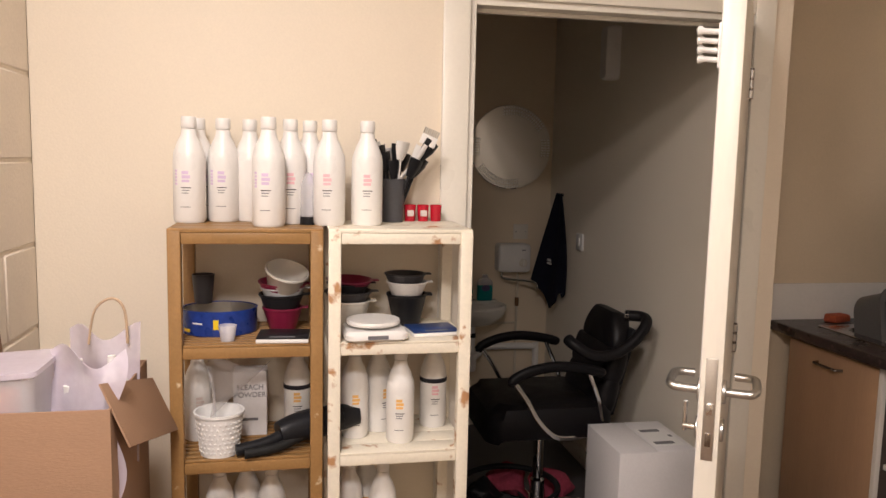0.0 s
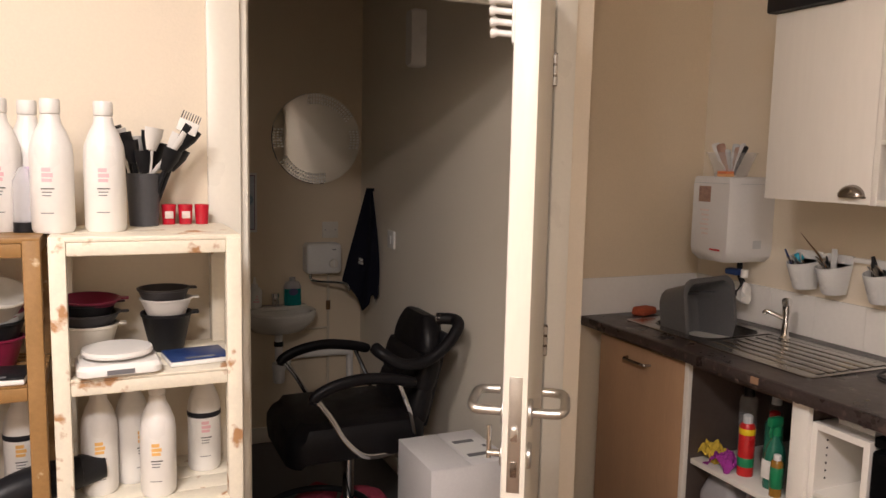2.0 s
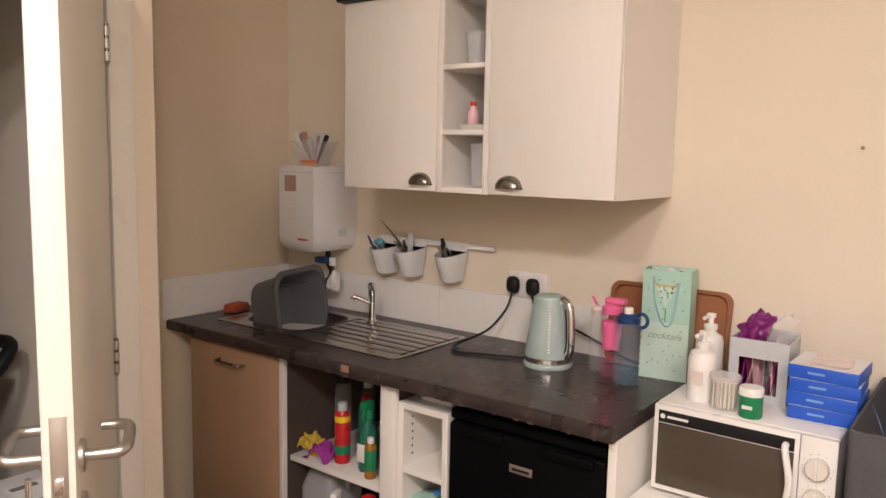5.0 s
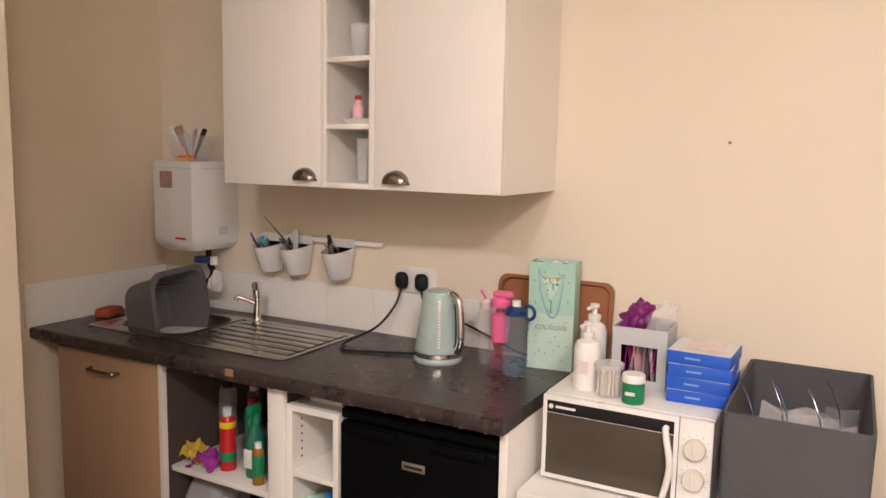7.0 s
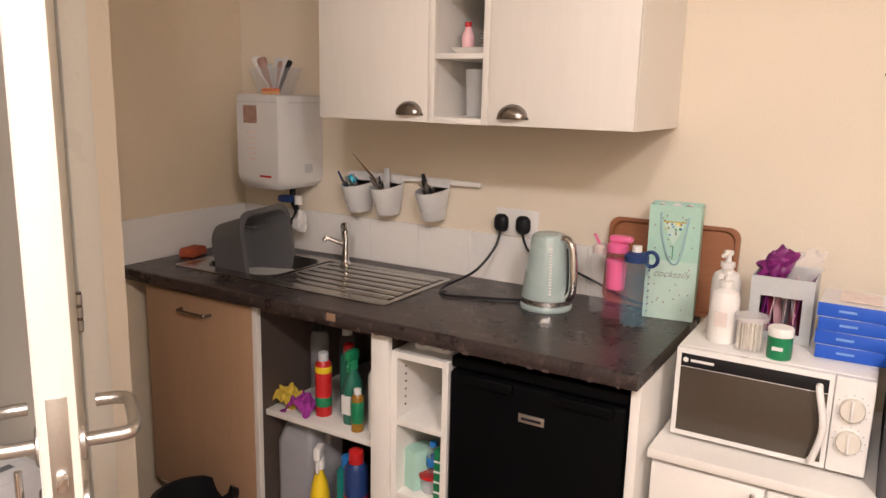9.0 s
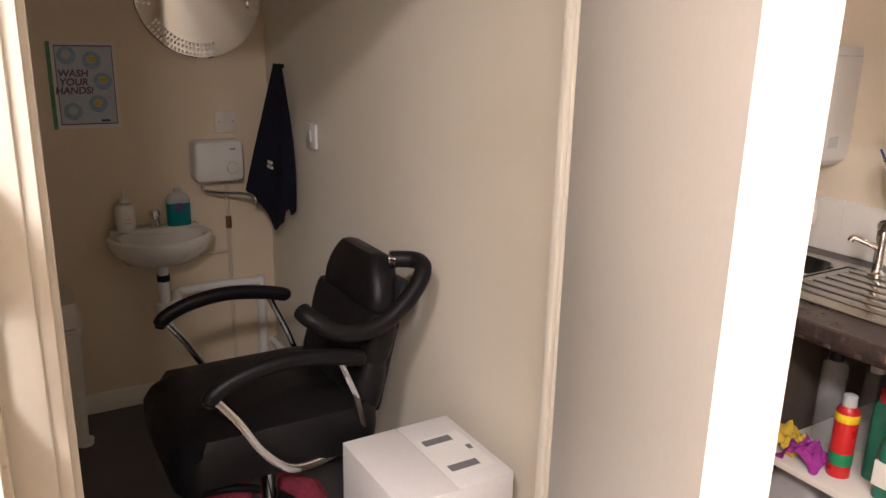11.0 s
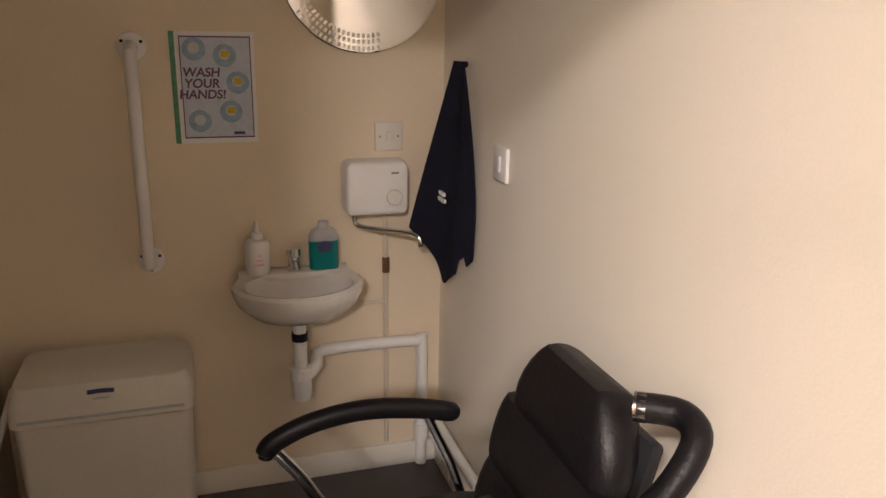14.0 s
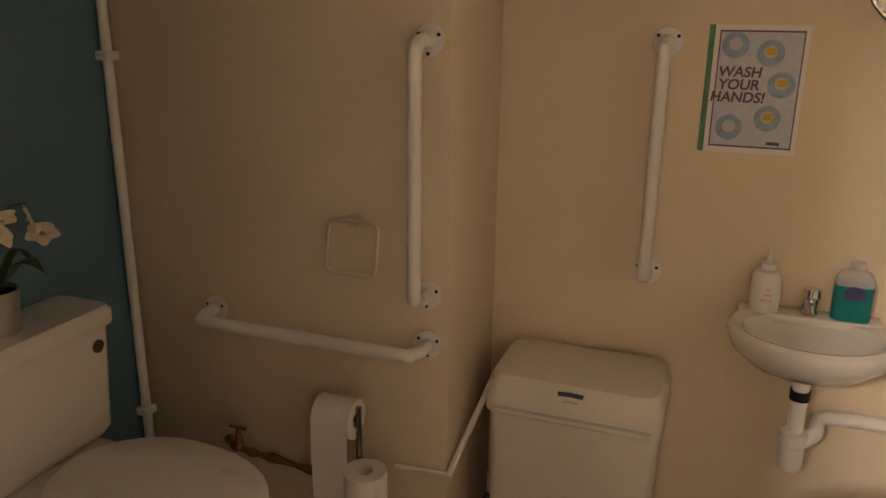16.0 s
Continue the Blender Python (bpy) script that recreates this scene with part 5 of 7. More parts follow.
# ---- toilet room ----
def barber_chair():
    """Styling chair that faces the left wall of the toilet; origin under the seat's middle."""
    c = thing("salon_chair", (1.16, 3.20, 0.003), "black faux leather salon chair with curved arms and chrome base", "chair")
    # base, column
    part("column", lathe(B(), [(0.03, 0.06), (0.03, 0.20), (0.022, 0.21), (0.022, 0.42), (0, 0.42)], 20), CHROME, c, "chrome lift column")
    for k in range(5):
        a = radians(72 * k + 20)
        d = Vector((math.cos(a), math.sin(a), 0))
        leg = part("base_leg", tube(B(), [d * 0.02 + Vector((0, 0, 0.085)), d * 0.15 + Vector((0, 0, 0.07)), d * 0.29 + Vector((0, 0, 0.035))], [0.022, 0.019, 0.014], 10), CHROME, c, "chrome base leg")
        part("glide", lathe(B(), [(0, 0), (0.02, 0), (0.018, 0.025), (0, 0.025)], 12, d.x * 0.285, d.y * 0.285), RUBBER, leg)
    part("foot_ring", tube(B(), [(-0.12 + 0.20 * math.cos(a), 0.20 * math.sin(a), 0.18) for a in [k * math.pi / 14 for k in range(28)]], 0.013, 10, closed=True), BLACKPL, c, "black foot ring")
    part("seat_plate", box(B(), -0.12, 0.12, -0.12, 0.12, 0.42, 0.45, 0.01), BLACKPL, c)
    # seat cushion
    loops = []
    for e, z in ((-0.05, 0.45), (-0.01, 0.46), (0.0, 0.50), (-0.002, 0.545), (-0.03, 0.575), (-0.10, 0.585)):
        loops.append([(px - 0.02, py, z + 0.02 * (1 if px < -0.2 else 0) * -1) for px, py in rounded(0.52 + e, 0.47 + e, 0.08)])
    part("seat", loft(B(), loops), LEATHER, c)
    # back: three padded rolls that lean back
    lean = 14
    for k, (z0, h, w, t) in enumerate(((0.0, 0.145, 0.40, 0.10), (0.135, 0.135, 0.40, 0.10), (0.26, 0.145, 0.34, 0.085))):
        bm = B()
        loops = []
        for i in range(9):
            a = math.pi * i / 8
            s = 0.35 + 0.65 * math.sin(a) ** 0.45
            zz = z0 + h * (1 - math.cos(a)) / 2
            narrow = 1.0 - (0.42 * max(0, (zz - 0.27) / 0.14) ** 2 if k == 2 else 0)
            loops.append([(px, py * narrow, zz) for px, py in rounded(t * s, w * (0.9 + 0.1 * s), t * s * 0.49)])
        loft(bm, loops)
        bm.transform(pose(0.20, 0, 0.53, 0, lean, 0))
        part("backrest_pad", bm, LEATHER, c)
    bm = box(B(), 0.03, 0.055, -0.17, 0.17, 0.0, 0.36, 0.01)
    bm.transform(pose(0.20, 0, 0.53, 0, lean, 0))
    part("back_shell", bm, BLACKPL, c)
    # padded loop behind the back, fixed at both sides
    for s in (-1, 1):
        pts = [(0.035, s * 0.20, 0.845), (0.05, s * 0.23, 0.83), (0.12, s * 0.25, 0.79), (0.21, s * 0.25, 0.795), (0.29, s * 0.245, 0.845), (0.345, s * 0.225, 0.905), (0.35, s * 0.18, 0.922), (0.30, s * 0.14, 0.922)]
        if s < 0:
            lp = part("push_bar", tube(B(), smooth_path(pts, 5), 0.022, 12), LEATHER, c, "black padded curved push bar")
            part("ferrule", tube(B(), [(0.312, s * 0.148, 0.922), (0.298, s * 0.137, 0.921)], 0.0225, 12), DARKMETAL, lp)
    # arms
    for s in (-1, 1):
        y = s * 0.262
        arc = smooth_path([(-0.205, y, 0.685), (-0.19, y, 0.712), (-0.12, y, 0.742), (-0.02, y, 0.755), (0.09, y, 0.742), (0.165, y, 0.722)], 6)
        arm = part("armrest", tube(B(), arc, [0.016] * 3 + [0.024] * (len(arc) - 5) + [0.022, 0.015], 12, flat=0.8), LEATHER, c, "black padded armrest")
        st = smooth_path([(-0.19, y, 0.70), (-0.14, y, 0.63), (-0.09, y, 0.545), (-0.03, y * 0.99, 0.485), (0.04, y * 0.9, 0.462), (0.12, y * 0.8, 0.46)], 5)
        part("arm_strut", tube(B(), st, 0.012, 10, flat=0.5), CHROME, arm, "chrome arm strut")
        part("rear_strut", tube(B(), [(0.10, y, 0.735), (0.15, y * 0.95, 0.62), (0.18, y * 0.85, 0.52)], 0.009, 8), CHROME, arm)
    return c


barber_chair()
for k, (x, y) in enumerate(((1.10, 3.50), (1.30, 3.42), (0.98, 3.42))):
    bm = B()
    bmesh.ops.create_icosphere(bm, subdivisions=3, radius=0.10)
    for v in bm.verts:
        v.co = Vector((v.co.x, v.co.y * 0.7, max(v.co.z, -0.05) * 0.7)) + 0.045 * noise.noise_vector(v.co * 11 + Vector((k, 0, 0)))
    zmin = min(v.co.z for v in bm.verts)
    solid("fabric_bag", bm, PINKCLOTH if k < 2 else BLACKPL, (x, y, 0.0035 - zmin), "crumpled dark pink fabric bag behind the chair" if k < 2 else "crumpled black plastic bag behind the chair", "bag")


def carton():
    b = thing("white_box", (1.39, 2.745, 0.003), "closed white cardboard parcel box with shipping labels", "box")
    part("body", box(B(), -0.143, 0.143, -0.148, 0.148, 0, 0.538, 0.003), WHITECARD, b)
    for x0, x1 in ((-0.143, -0.001), (0.001, 0.143)):
        part("flap", box(B(), x0, x1, -0.148, 0.148, 0.5382, 0.5412, 0.001), WHITECARD, b)
    l = part("label", box(B(), 0.01, 0.125, -0.10, 0.07, 0.5414, 0.5419), PAPER, b, "white shipping label")
    for y in (-0.085, 0.035):
        part("barcode", box(B(), 0.02, 0.095, y, y + 0.025, 0.542, 0.5424), GREYINK, l)
    part("mark", box(B(), 0.105, 0.118, -0.02, 0.0, 0.542, 0.5424), GREYINK, l)


carton()


def basin():
    b = thing("basin", (1.125, BY, 0.615), "small white ceramic wall hung wash basin", "basin")
    n = 40

    def ring(rx, ry, z, cy):
        return [(rx * math.cos(2 * math.pi * k / n), min(cy + ry * math.sin(2 * math.pi * k / n), -0.0005), z) for k in range(n)]
    loops = [ring(0.07, 0.07, 0.0, -0.08), ring(0.13, 0.11, 0.02, -0.11), ring(0.175, 0.155, 0.07, -0.135), ring(0.188, 0.17, 0.105, -0.14), ring(0.188, 0.17, 0.118, -0.14), ring(0.176, 0.158, 0.126, -0.14),
             ring(0.155, 0.115, 0.122, -0.165), ring(0.135, 0.09, 0.07, -0.165), ring(0.06, 0.045, 0.035, -0.16)]
    loops = [[(x, y, -0.005 + z * 1.04) for x, y, z in lp] for lp in loops]
    part("bowl", loft(B(), loops), CERAMIC, b)
    part("ledge", box(B(), -0.165, 0.165, -0.075, -0.001, 0.105, 0.1275, 0.006), CERAMIC, b)
    part("waste", lathe(B(), [(0, 0), (0.02, 0), (0.02, 0.004), (0, 0.004)], 16, 0, -0.16, 1, 1, 0.036), CHROME, b)
    t = thing("basin_tap", (1.125, BY - 0.045, 0.7435), "short chrome push tap on the basin", "tap")
    part("body", lathe(B(), [(0, 0), (0.022, 0), (0.022, 0.006), (0.017, 0.012), (0.017, 0.04), (0.021, 0.045), (0.02, 0.066), (0, 0.07)], 20), CHROME, t)
    part("spout", tube(B(), [(0, 0, 0.028), (0, -0.05, 0.03), (0, -0.055, 0.018)], 0.009, 10), CHROME, t)
    p = thing("waste_trap", (1.125, BY - 0.13, 0.325), "white plastic bottle trap and waste pipe", "pipe")
    part("tail", lathe(B(), [(0.02, 0.13), (0.02, 0.30), (0, 0.30)], 16), WHITEPL, p)
    part("collar", lathe(B(), [(0.024, 0.225), (0.024, 0.25), (0, 0.25)], 16), BLACKPL, p)
    part("trap_bottle", lathe(B(), [(0, 0.03), (0.026, 0.034), (0.03, 0.045), (0.03, 0.10), (0.034, 0.105), (0.034, 0.135), (0.024, 0.14), (0, 0.14)], 20), WHITEPL, p)
    part("waste_pipe", tube(B(), smooth_path([(0.02, 0, 0.11), (0.05, 0.02, 0.13), (0.08, 0.085, 0.145), (0.30, 0.095, 0.145), (0.39, 0.095, 0.14), (0.405, 0.095, 0.125), (0.405, 0.095, -0.31)], 3), 0.019, 12), WHITEPL, p)
    part("boss", lathe(B(), [(0.026, -0.22), (0.026, -0.16), (0, -0.16)], 14, 0.405, 0.095), WHITEPL, p)
    q = thing("supply_pipe", (0, 0, 0), "thin cream painted supply pipe with a brass valve", "pipe")
    part("riser", tube(B(), [(1.415, BY - 0.012, 0.10), (1.415, BY - 0.012, 0.90)], 0.0075, 8), CREAMPL, q)
    part("branch", tube(B(), [(1.415, BY - 0.012, 0.605), (1.25, BY - 0.012, 0.60)], 0.006, 8), CREAMPL, q)
    part("valve", lathe(B(), [(0, 0), (0.012, 0.002), (0.012, 0.05), (0, 0.052)], 8, 1.415, BY - 0.014, 1, 1, 0.70), BROWNMETAL, q, "dull brass isolation valve")
    bx = thing("pipe_run", (0, 0, 0), "white painted pipes low along the wall", "pipe")
    for z in (0.20, 0.13):
        part("pipe", tube(B(), [(RX - 0.035, 3.95, z), (RX - 0.035, BY - 0.06, z)], 0.016, 10), WHITEPL, bx)


basin()


def soap():
    s = thing("soap_refill", (1.215, BY - 0.045, 0.7435), "clear bottle of teal liquid soap", "bottle")
    loops = [[(px, py, z) for px, py in rounded(0.088 * a, 0.05 * a, 0.018)] for a, z in ((0.97, 0), (1, 0.006), (1, 0.088))]
    part("liquid", loft(B(), loops), TEAL, s, "teal soap")
    loops = [[(px, py, z) for px, py in rounded(0.088 * a, 0.05 * a, min(0.018, 0.02 * a))] for a, z in ((1, 0.0882), (1, 0.10), (0.8, 0.118), (0.4, 0.128))]
    part("bottle_top", loft(B(), loops), FROST, s)
    part("cap", lathe(B(), [(0.016, 0.128), (0.016, 0.145), (0, 0.147)], 16), FROST, s)
    oval = part("label", lathe(B(), [(0, 0), (0.018, 0), (0.018, 0.002), (0, 0.002)], 20, 0, 0, 1.35, 1), NAVYINK, s, "dark blue oval label")
    oval.matrix_local = pose(0, -0.0255, 0.072, 90, 0, 0)
    p = thing("lotion_bottle", (1.02, BY - 0.05, 0.7435), "white lotion bottle with pointed nozzle", "bottle")
    part("bottle", lathe(B(), [(0, 0), (0.034, 0), (0.036, 0.006), (0.036, 0.085), (0.028, 0.10), (0.014, 0.105), (0, 0.105)], 22), WHITEPL, p)
    part("nozzle", lathe(B(), [(0.017, 0.105), (0.017, 0.12), (0.009, 0.123), (0.004, 0.155), (0, 0.156)], 16), WHITEPL, p)
    for k in range(3):
        part("print", box(B(), -0.012 + 0.006 * k, 0.016 - 0.004 * k, -0.0372, -0.034, 0.03 + 0.014 * k, 0.036 + 0.014 * k), PINKINK, p)


soap()


def wall_heater():
    h = thing("hand_wash_heater", (1.375, BY, 0.985), "white over-basin water heater with a dial and chrome spout", "water heater")
    loops = [[(px, y, py) for px, py in rounded(0.19 - e, 0.16 - e, 0.022)] for e, y in ((0, -0.001), (0, -0.07), (0.006, -0.082), (0.02, -0.088))]
    part("casing", loft(B(), loops), WHITEPL, h)
    k = part("dial", lathe_y(0.048, -0.088, -0.025, 0.024, 0.012, -1), OFFWHITEPL, h)
    part("pointer", box(B(), 0.046, 0.05, -0.105, -0.1, -0.045, -0.005, 0.001), WHITEPL, k)
    part("logo_bar", box(B(), 0.04, 0.062, -0.0888, -0.088, 0.045, 0.05), GREYINK, h)
    part("spout", tube(B(), smooth_path([(-0.065, -0.05, -0.08), (-0.065, -0.05, -0.10), (-0.055, -0.055, -0.115), (-0.02, -0.08, -0.12), (0.07, -0.16, -0.118), (0.10, -0.185, -0.13), (0.102, -0.187, -0.155)], 4), 0.0075, 10), CHROME, h)
    f = thing("fused_switch", (1.427, BY, 1.13), "white fused connection switch plate", "switch")
    part("plate", box(B(), -0.043, 0.043, -0.010, -0.0003, -0.043, 0.043, 0.003), OFFWHITEPL, f)
    for x in (-0.028, 0.028):
        part("screw", lathe_y(x, -0.010, 0, 0.003, 0.001, -1), GREYINK, f)
    part("rocker", box(B(), -0.009, 0.009, -0.014, -0.0101, -0.014, 0.014, 0.002), OFFWHITEPL, f)
    s = thing("light_switch", (RX, 3.945, 1.125), "white rocker light switch on the wall", "switch")
    part("plate", box(B(), -0.011, -0.0003, -0.043, 0.043, -0.043, 0.043, 0.003), WHITEPL, s)
    part("rocker", box(B(), -0.016, -0.0112, -0.011, 0.011, -0.02, 0.02, 0.002), WHITEPL, s)
    d = thing("wall_dispenser", (RX, 3.60, 1.905), "tall white plastic air freshener on the wall", "dispenser")
    part("casing", loft(B(), [[(x, py, pz + 0.12) for py, pz in rounded(0.085 - e, 0.24 - e, 0.02)] for e, x in ((0, -0.0005), (0, -0.05), (0.015, -0.065))]), WHITEPL, d)


wall_heater()


def towel():
    t = thing("towel", (0, 0, 0), "dark navy towel hanging from a wall hook", "towel")

    def cloth(u, v):
        # gathered at the hook, widening below, with a low corner in the middle and a notch
        low = 0.87 - 0.145 * min(u / 0.55, 1) if u < 0.55 else 0.725 + 0.10 * (u - 0.55) / 0.45 + (0.035 if 0.78 < u < 0.86 else 0)
        left_y, right_y = 4.262 + 0.08 * v, 4.205 - 0.135 * math.sin(min(v * 1.25, 1.0) * 1.45) + 0.03 * v * v
        x = (1.578 - 0.09 * v) * (1 - u) ** 1.5 + 1.586 * (1 - (1 - u) ** 1.5) - 0.008 * (1 + math.sin(9 * u + 2 * v)) * (0.3 + v)
        return (min(x, RX - 0.006), left_y + (right_y - left_y) * u, 1.36 + (low - 1.36) * v)
    part("cloth", sheet(B(), cloth, 28, 24, 0.006), TOWEL, t)
    part("hook", lathe_x(RX - 0.03, 4.235, 1.352, 0.008, 0.03), TOWEL, t)
    l = part("embroidery", text_bars(RX - 0.072, 4.215, 0.995), WHITEPL, t, "white embroidered lettering")


def text_bars(x, y, z):
    bm = B()
    for i, (w, dz) in enumerate(((0.045, 0.0), (0.06, -0.018))):
        for k in range(4):
            yy = y + w / 2 - k * w / 4
            box(bm, x - 0.004, x + 0.004, yy - w / 5.2, yy, z + dz - 0.0055, z + dz + 0.0055, 0.001, 1)
    return bm


towel()


def mirror():
    m = thing("mirror", (1.352, BY, 1.607), "round frameless mirror with a cut decorative rim", "mirror")
    n, r = 72, 0.235
    bm = B()
    rnd = random.Random(6)
    edge = [r * (1 + (0.006 * rnd.uniform(-1, 1) if 20 < k < 46 else 0)) for k in range(n)]
    loops = [[(q * edge[k] * math.cos(2 * math.pi * k / n), y, q * edge[k] * math.sin(2 * math.pi * k / n)) for k in range(n)] for q, y in ((1, -0.002), (1, -0.007), (0.985, -0.009))]
    loft(bm, loops)
    plate = part("plate", bm, MIRROR, m)
    plate.data.polygons.foreach_set("use_smooth", [False] * len(plate.data.polygons))
    for ringr, cnt in ((0.222, 96), (0.203, 88), (0.186, 80)):
        for k in range(cnt):
            a = 2 * math.pi * k / cnt
            if abs(math.sin(a + 0.4)) > 0.8 or abs(math.cos(a)) > 0.97:
                b = box(B(), -0.004, 0.004, -0.0105, -0.0092, -0.006, 0.006, 0.0012, 1)
                b.transform(Matrix.Translation((ringr * math.cos(a), 0, ringr * math.sin(a))) @ Matrix.Rotation(-a + math.pi / 2, 4, "Y"))
                part("cut_facet", b, MIRRORCUT, m)


mirror()


def poster():
    p = thing("poster", (0.932, BY, 1.275), "laminated wash your hands poster with pale blue pictures", "poster")
    part("laminate", box(B(), -0.113, 0.111, -0.002, -0.0004, -0.152, 0.152), PAPER, p)
    part("paper", box(B(), -0.085, 0.098, -0.0026, -0.0021, -0.135, 0.138), mat("poster paper", (0.52, 0.57, 0.65), 0.5, vary=0.08, scale=30, bump=0), p)
    part("green_strip", box(B(), -0.1128, -0.099, -0.0028, -0.0021, -0.152, 0.152), GREENFOIL, p, "green printed edge strip")
    for x0, x1, z0, z1 in ((-0.088, 0.101, 0.136, 0.140), (-0.088, 0.101, -0.138, -0.134), (-0.088, -0.085, -0.134, 0.136), (0.098, 0.101, -0.134, 0.136)):
        part("border", box(B(), x0, x1, -0.0034, -0.0027, z0, z1), PURPLEINK, p)
    for x, z in ((-0.05, 0.105), (0.03, 0.088), (0.062, 0.015), (0.04, -0.065), (-0.045, -0.09)):
        d = part("picture", lathe_y(x, -0.0027, z, 0.031, 0.0007, -1), PALEBLUE, p, "round pale blue picture")
        part("picture_shape", lathe_y(x, -0.0035, z + 0.003, 0.015, 0.0005, -1), LTGREY, d)
        if z > -0.08 and z < 0.1:
            part("picture_shape", box(B(), x - 0.01, x + 0.012, -0.0044, -0.0041, z - 0.004, z + 0.012), YELLOWCLOTH, d)
    for w, z in (("WASH", 0.042), ("YOUR", 0.012), ("HANDS!", -0.018)):
        part("writing", text_bm(w, 0.034, facing(-0.034, -0.0032, z, "-y"), slant=0.12, bold=0.0009), PURPLEINK, p, "dark plum lettering")
    part("mark", box(B(), 0.045, 0.075, -0.0033, -0.0027, -0.129, -0.121), NAVYINK, p)


poster()


def grab_rail(name, a, b, wall, label):
    """A white tube between two wall plates; wall: the y of the wall face."""
    g = thing(name, (0, 0, 0), label, "grab rail", "white grab rails")
    a, b = Vector((a[0], wall, a[1])), Vector((b[0], wall, b[1]))
    d = (b - a).normalized()
    out = Vector((0, -1, 0))
    pts = [a + out * 0.004, a + out * 0.05, a + out * 0.078 + d * 0.014, a + out * 0.09 + d * 0.045, (a + b) / 2 + out * 0.09, b + out * 0.09 - d * 0.045, b + out * 0.078 - d * 0.014, b + out * 0.05, b + out * 0.004]
    part("tube", tube(B(), smooth_path(pts, 4), 0.0165, 14), WHITEPL, g)
    for p in (a, b):
        f = part("flange", lathe_y(p.x, wall - 0.0003, p.z, 0.038, 0.008, -1), WHITEPL, g)
        for k in range(3):
            an = math.pi * 2 * k / 3 + 0.5
            part("screw", lathe_y(p.x + 0.028 * math.cos(an), wall - 0.0075, p.z + 0.028 * math.sin(an), 0.0045, 0.0018, -1), BLACKINK, f)


grab_rail("grab_rail", (0.725, 0.79), (0.725, 1.385), BY, "white upright grab rail beside the poster")
grab_rail("grab_rail", (0.245, 0.785), (0.245, 1.385), 4.06, "white upright grab rail on the boxed wall")
grab_rail("grab_rail", (-0.385, 0.655), (0.248, 0.655), 4.06, "white horizontal grab rail on the boxed wall")


def roll_ring():
    r = thing("towel_ring", (0.055, 4.06, 0.92), "cream square wire towel ring on the wall", "towel ring")
    part("rose", lathe_y(0.0, -0.0003, 0.035, 0.016, 0.02, -1), CREAMPL, r)
    part("ring", tube(B(), [(px, -0.022 - 0.02 * (py < 0), py - 0.03) for px, py in rounded(0.135, 0.13, 0.02, 4)], 0.005, 8, closed=True), CREAMPL, r)


roll_ring()


def sanitary_bin():
    b = thing("sanitary_bin", (0.595, 4.28, 0.003), "large cream white plastic hygiene bin with a flap lid", "bin")
    loops = [[(px, py, z) for px, py in rounded(w, d, 0.03)] for w, d, z in ((0.38, 0.24, 0.02), (0.41, 0.26, 0.03), (0.43, 0.27, 0.455))]
    part("body", loft(B(), loops), OFFWHITEPL, b)
    loops = [[(px, py + 0.002, z) for px, py in rounded(w, d, r)] for w, d, z, r in ((0.44, 0.276, 0.45, 0.03), (0.448, 0.284, 0.455, 0.03), (0.445, 0.28, 0.515, 0.035), (0.42, 0.25, 0.555, 0.045), (0.34, 0.17, 0.568, 0.05))]
    lid = part("lid", loft(B(), loops), OFFWHITEPL, b)
    part("flap_edge", box(B(), -0.20, 0.20, -0.1445, -0.139, 0.468, 0.474, 0.001), LTGREY, lid)
    part("logo_bar", tube(B(), [(-0.032, -0.1345, 0.534), (0.0, -0.1345, 0.536), (0.032, -0.1345, 0.534)], 0.006, 8, flat=0.4), NAVYINK, lid)
    part("logo_bar", box(B(), -0.02, 0.02, -0.142, -0.136, 0.516, 0.519), LTGREY, lid)
    for x in (-0.17, 0.19):
        part("foot", lathe(B(), [(0, 0), (0.03, 0), (0.034, 0.02), (0.02, 0.03), (0, 0.03)], 14, x, -0.08), WHITEPL, b)
    q = thing("cable_pipe", (0, 0, 0), "thin white pipe running round the corner", "pipe")
    part("pipe", tube(B(), [(0.36, BY - 0.15, 0.50), (0.31, 4.05, 0.30), (0.16, 4.05, 0.29)], 0.009, 8), WHITEPL, q)


sanitary_bin()


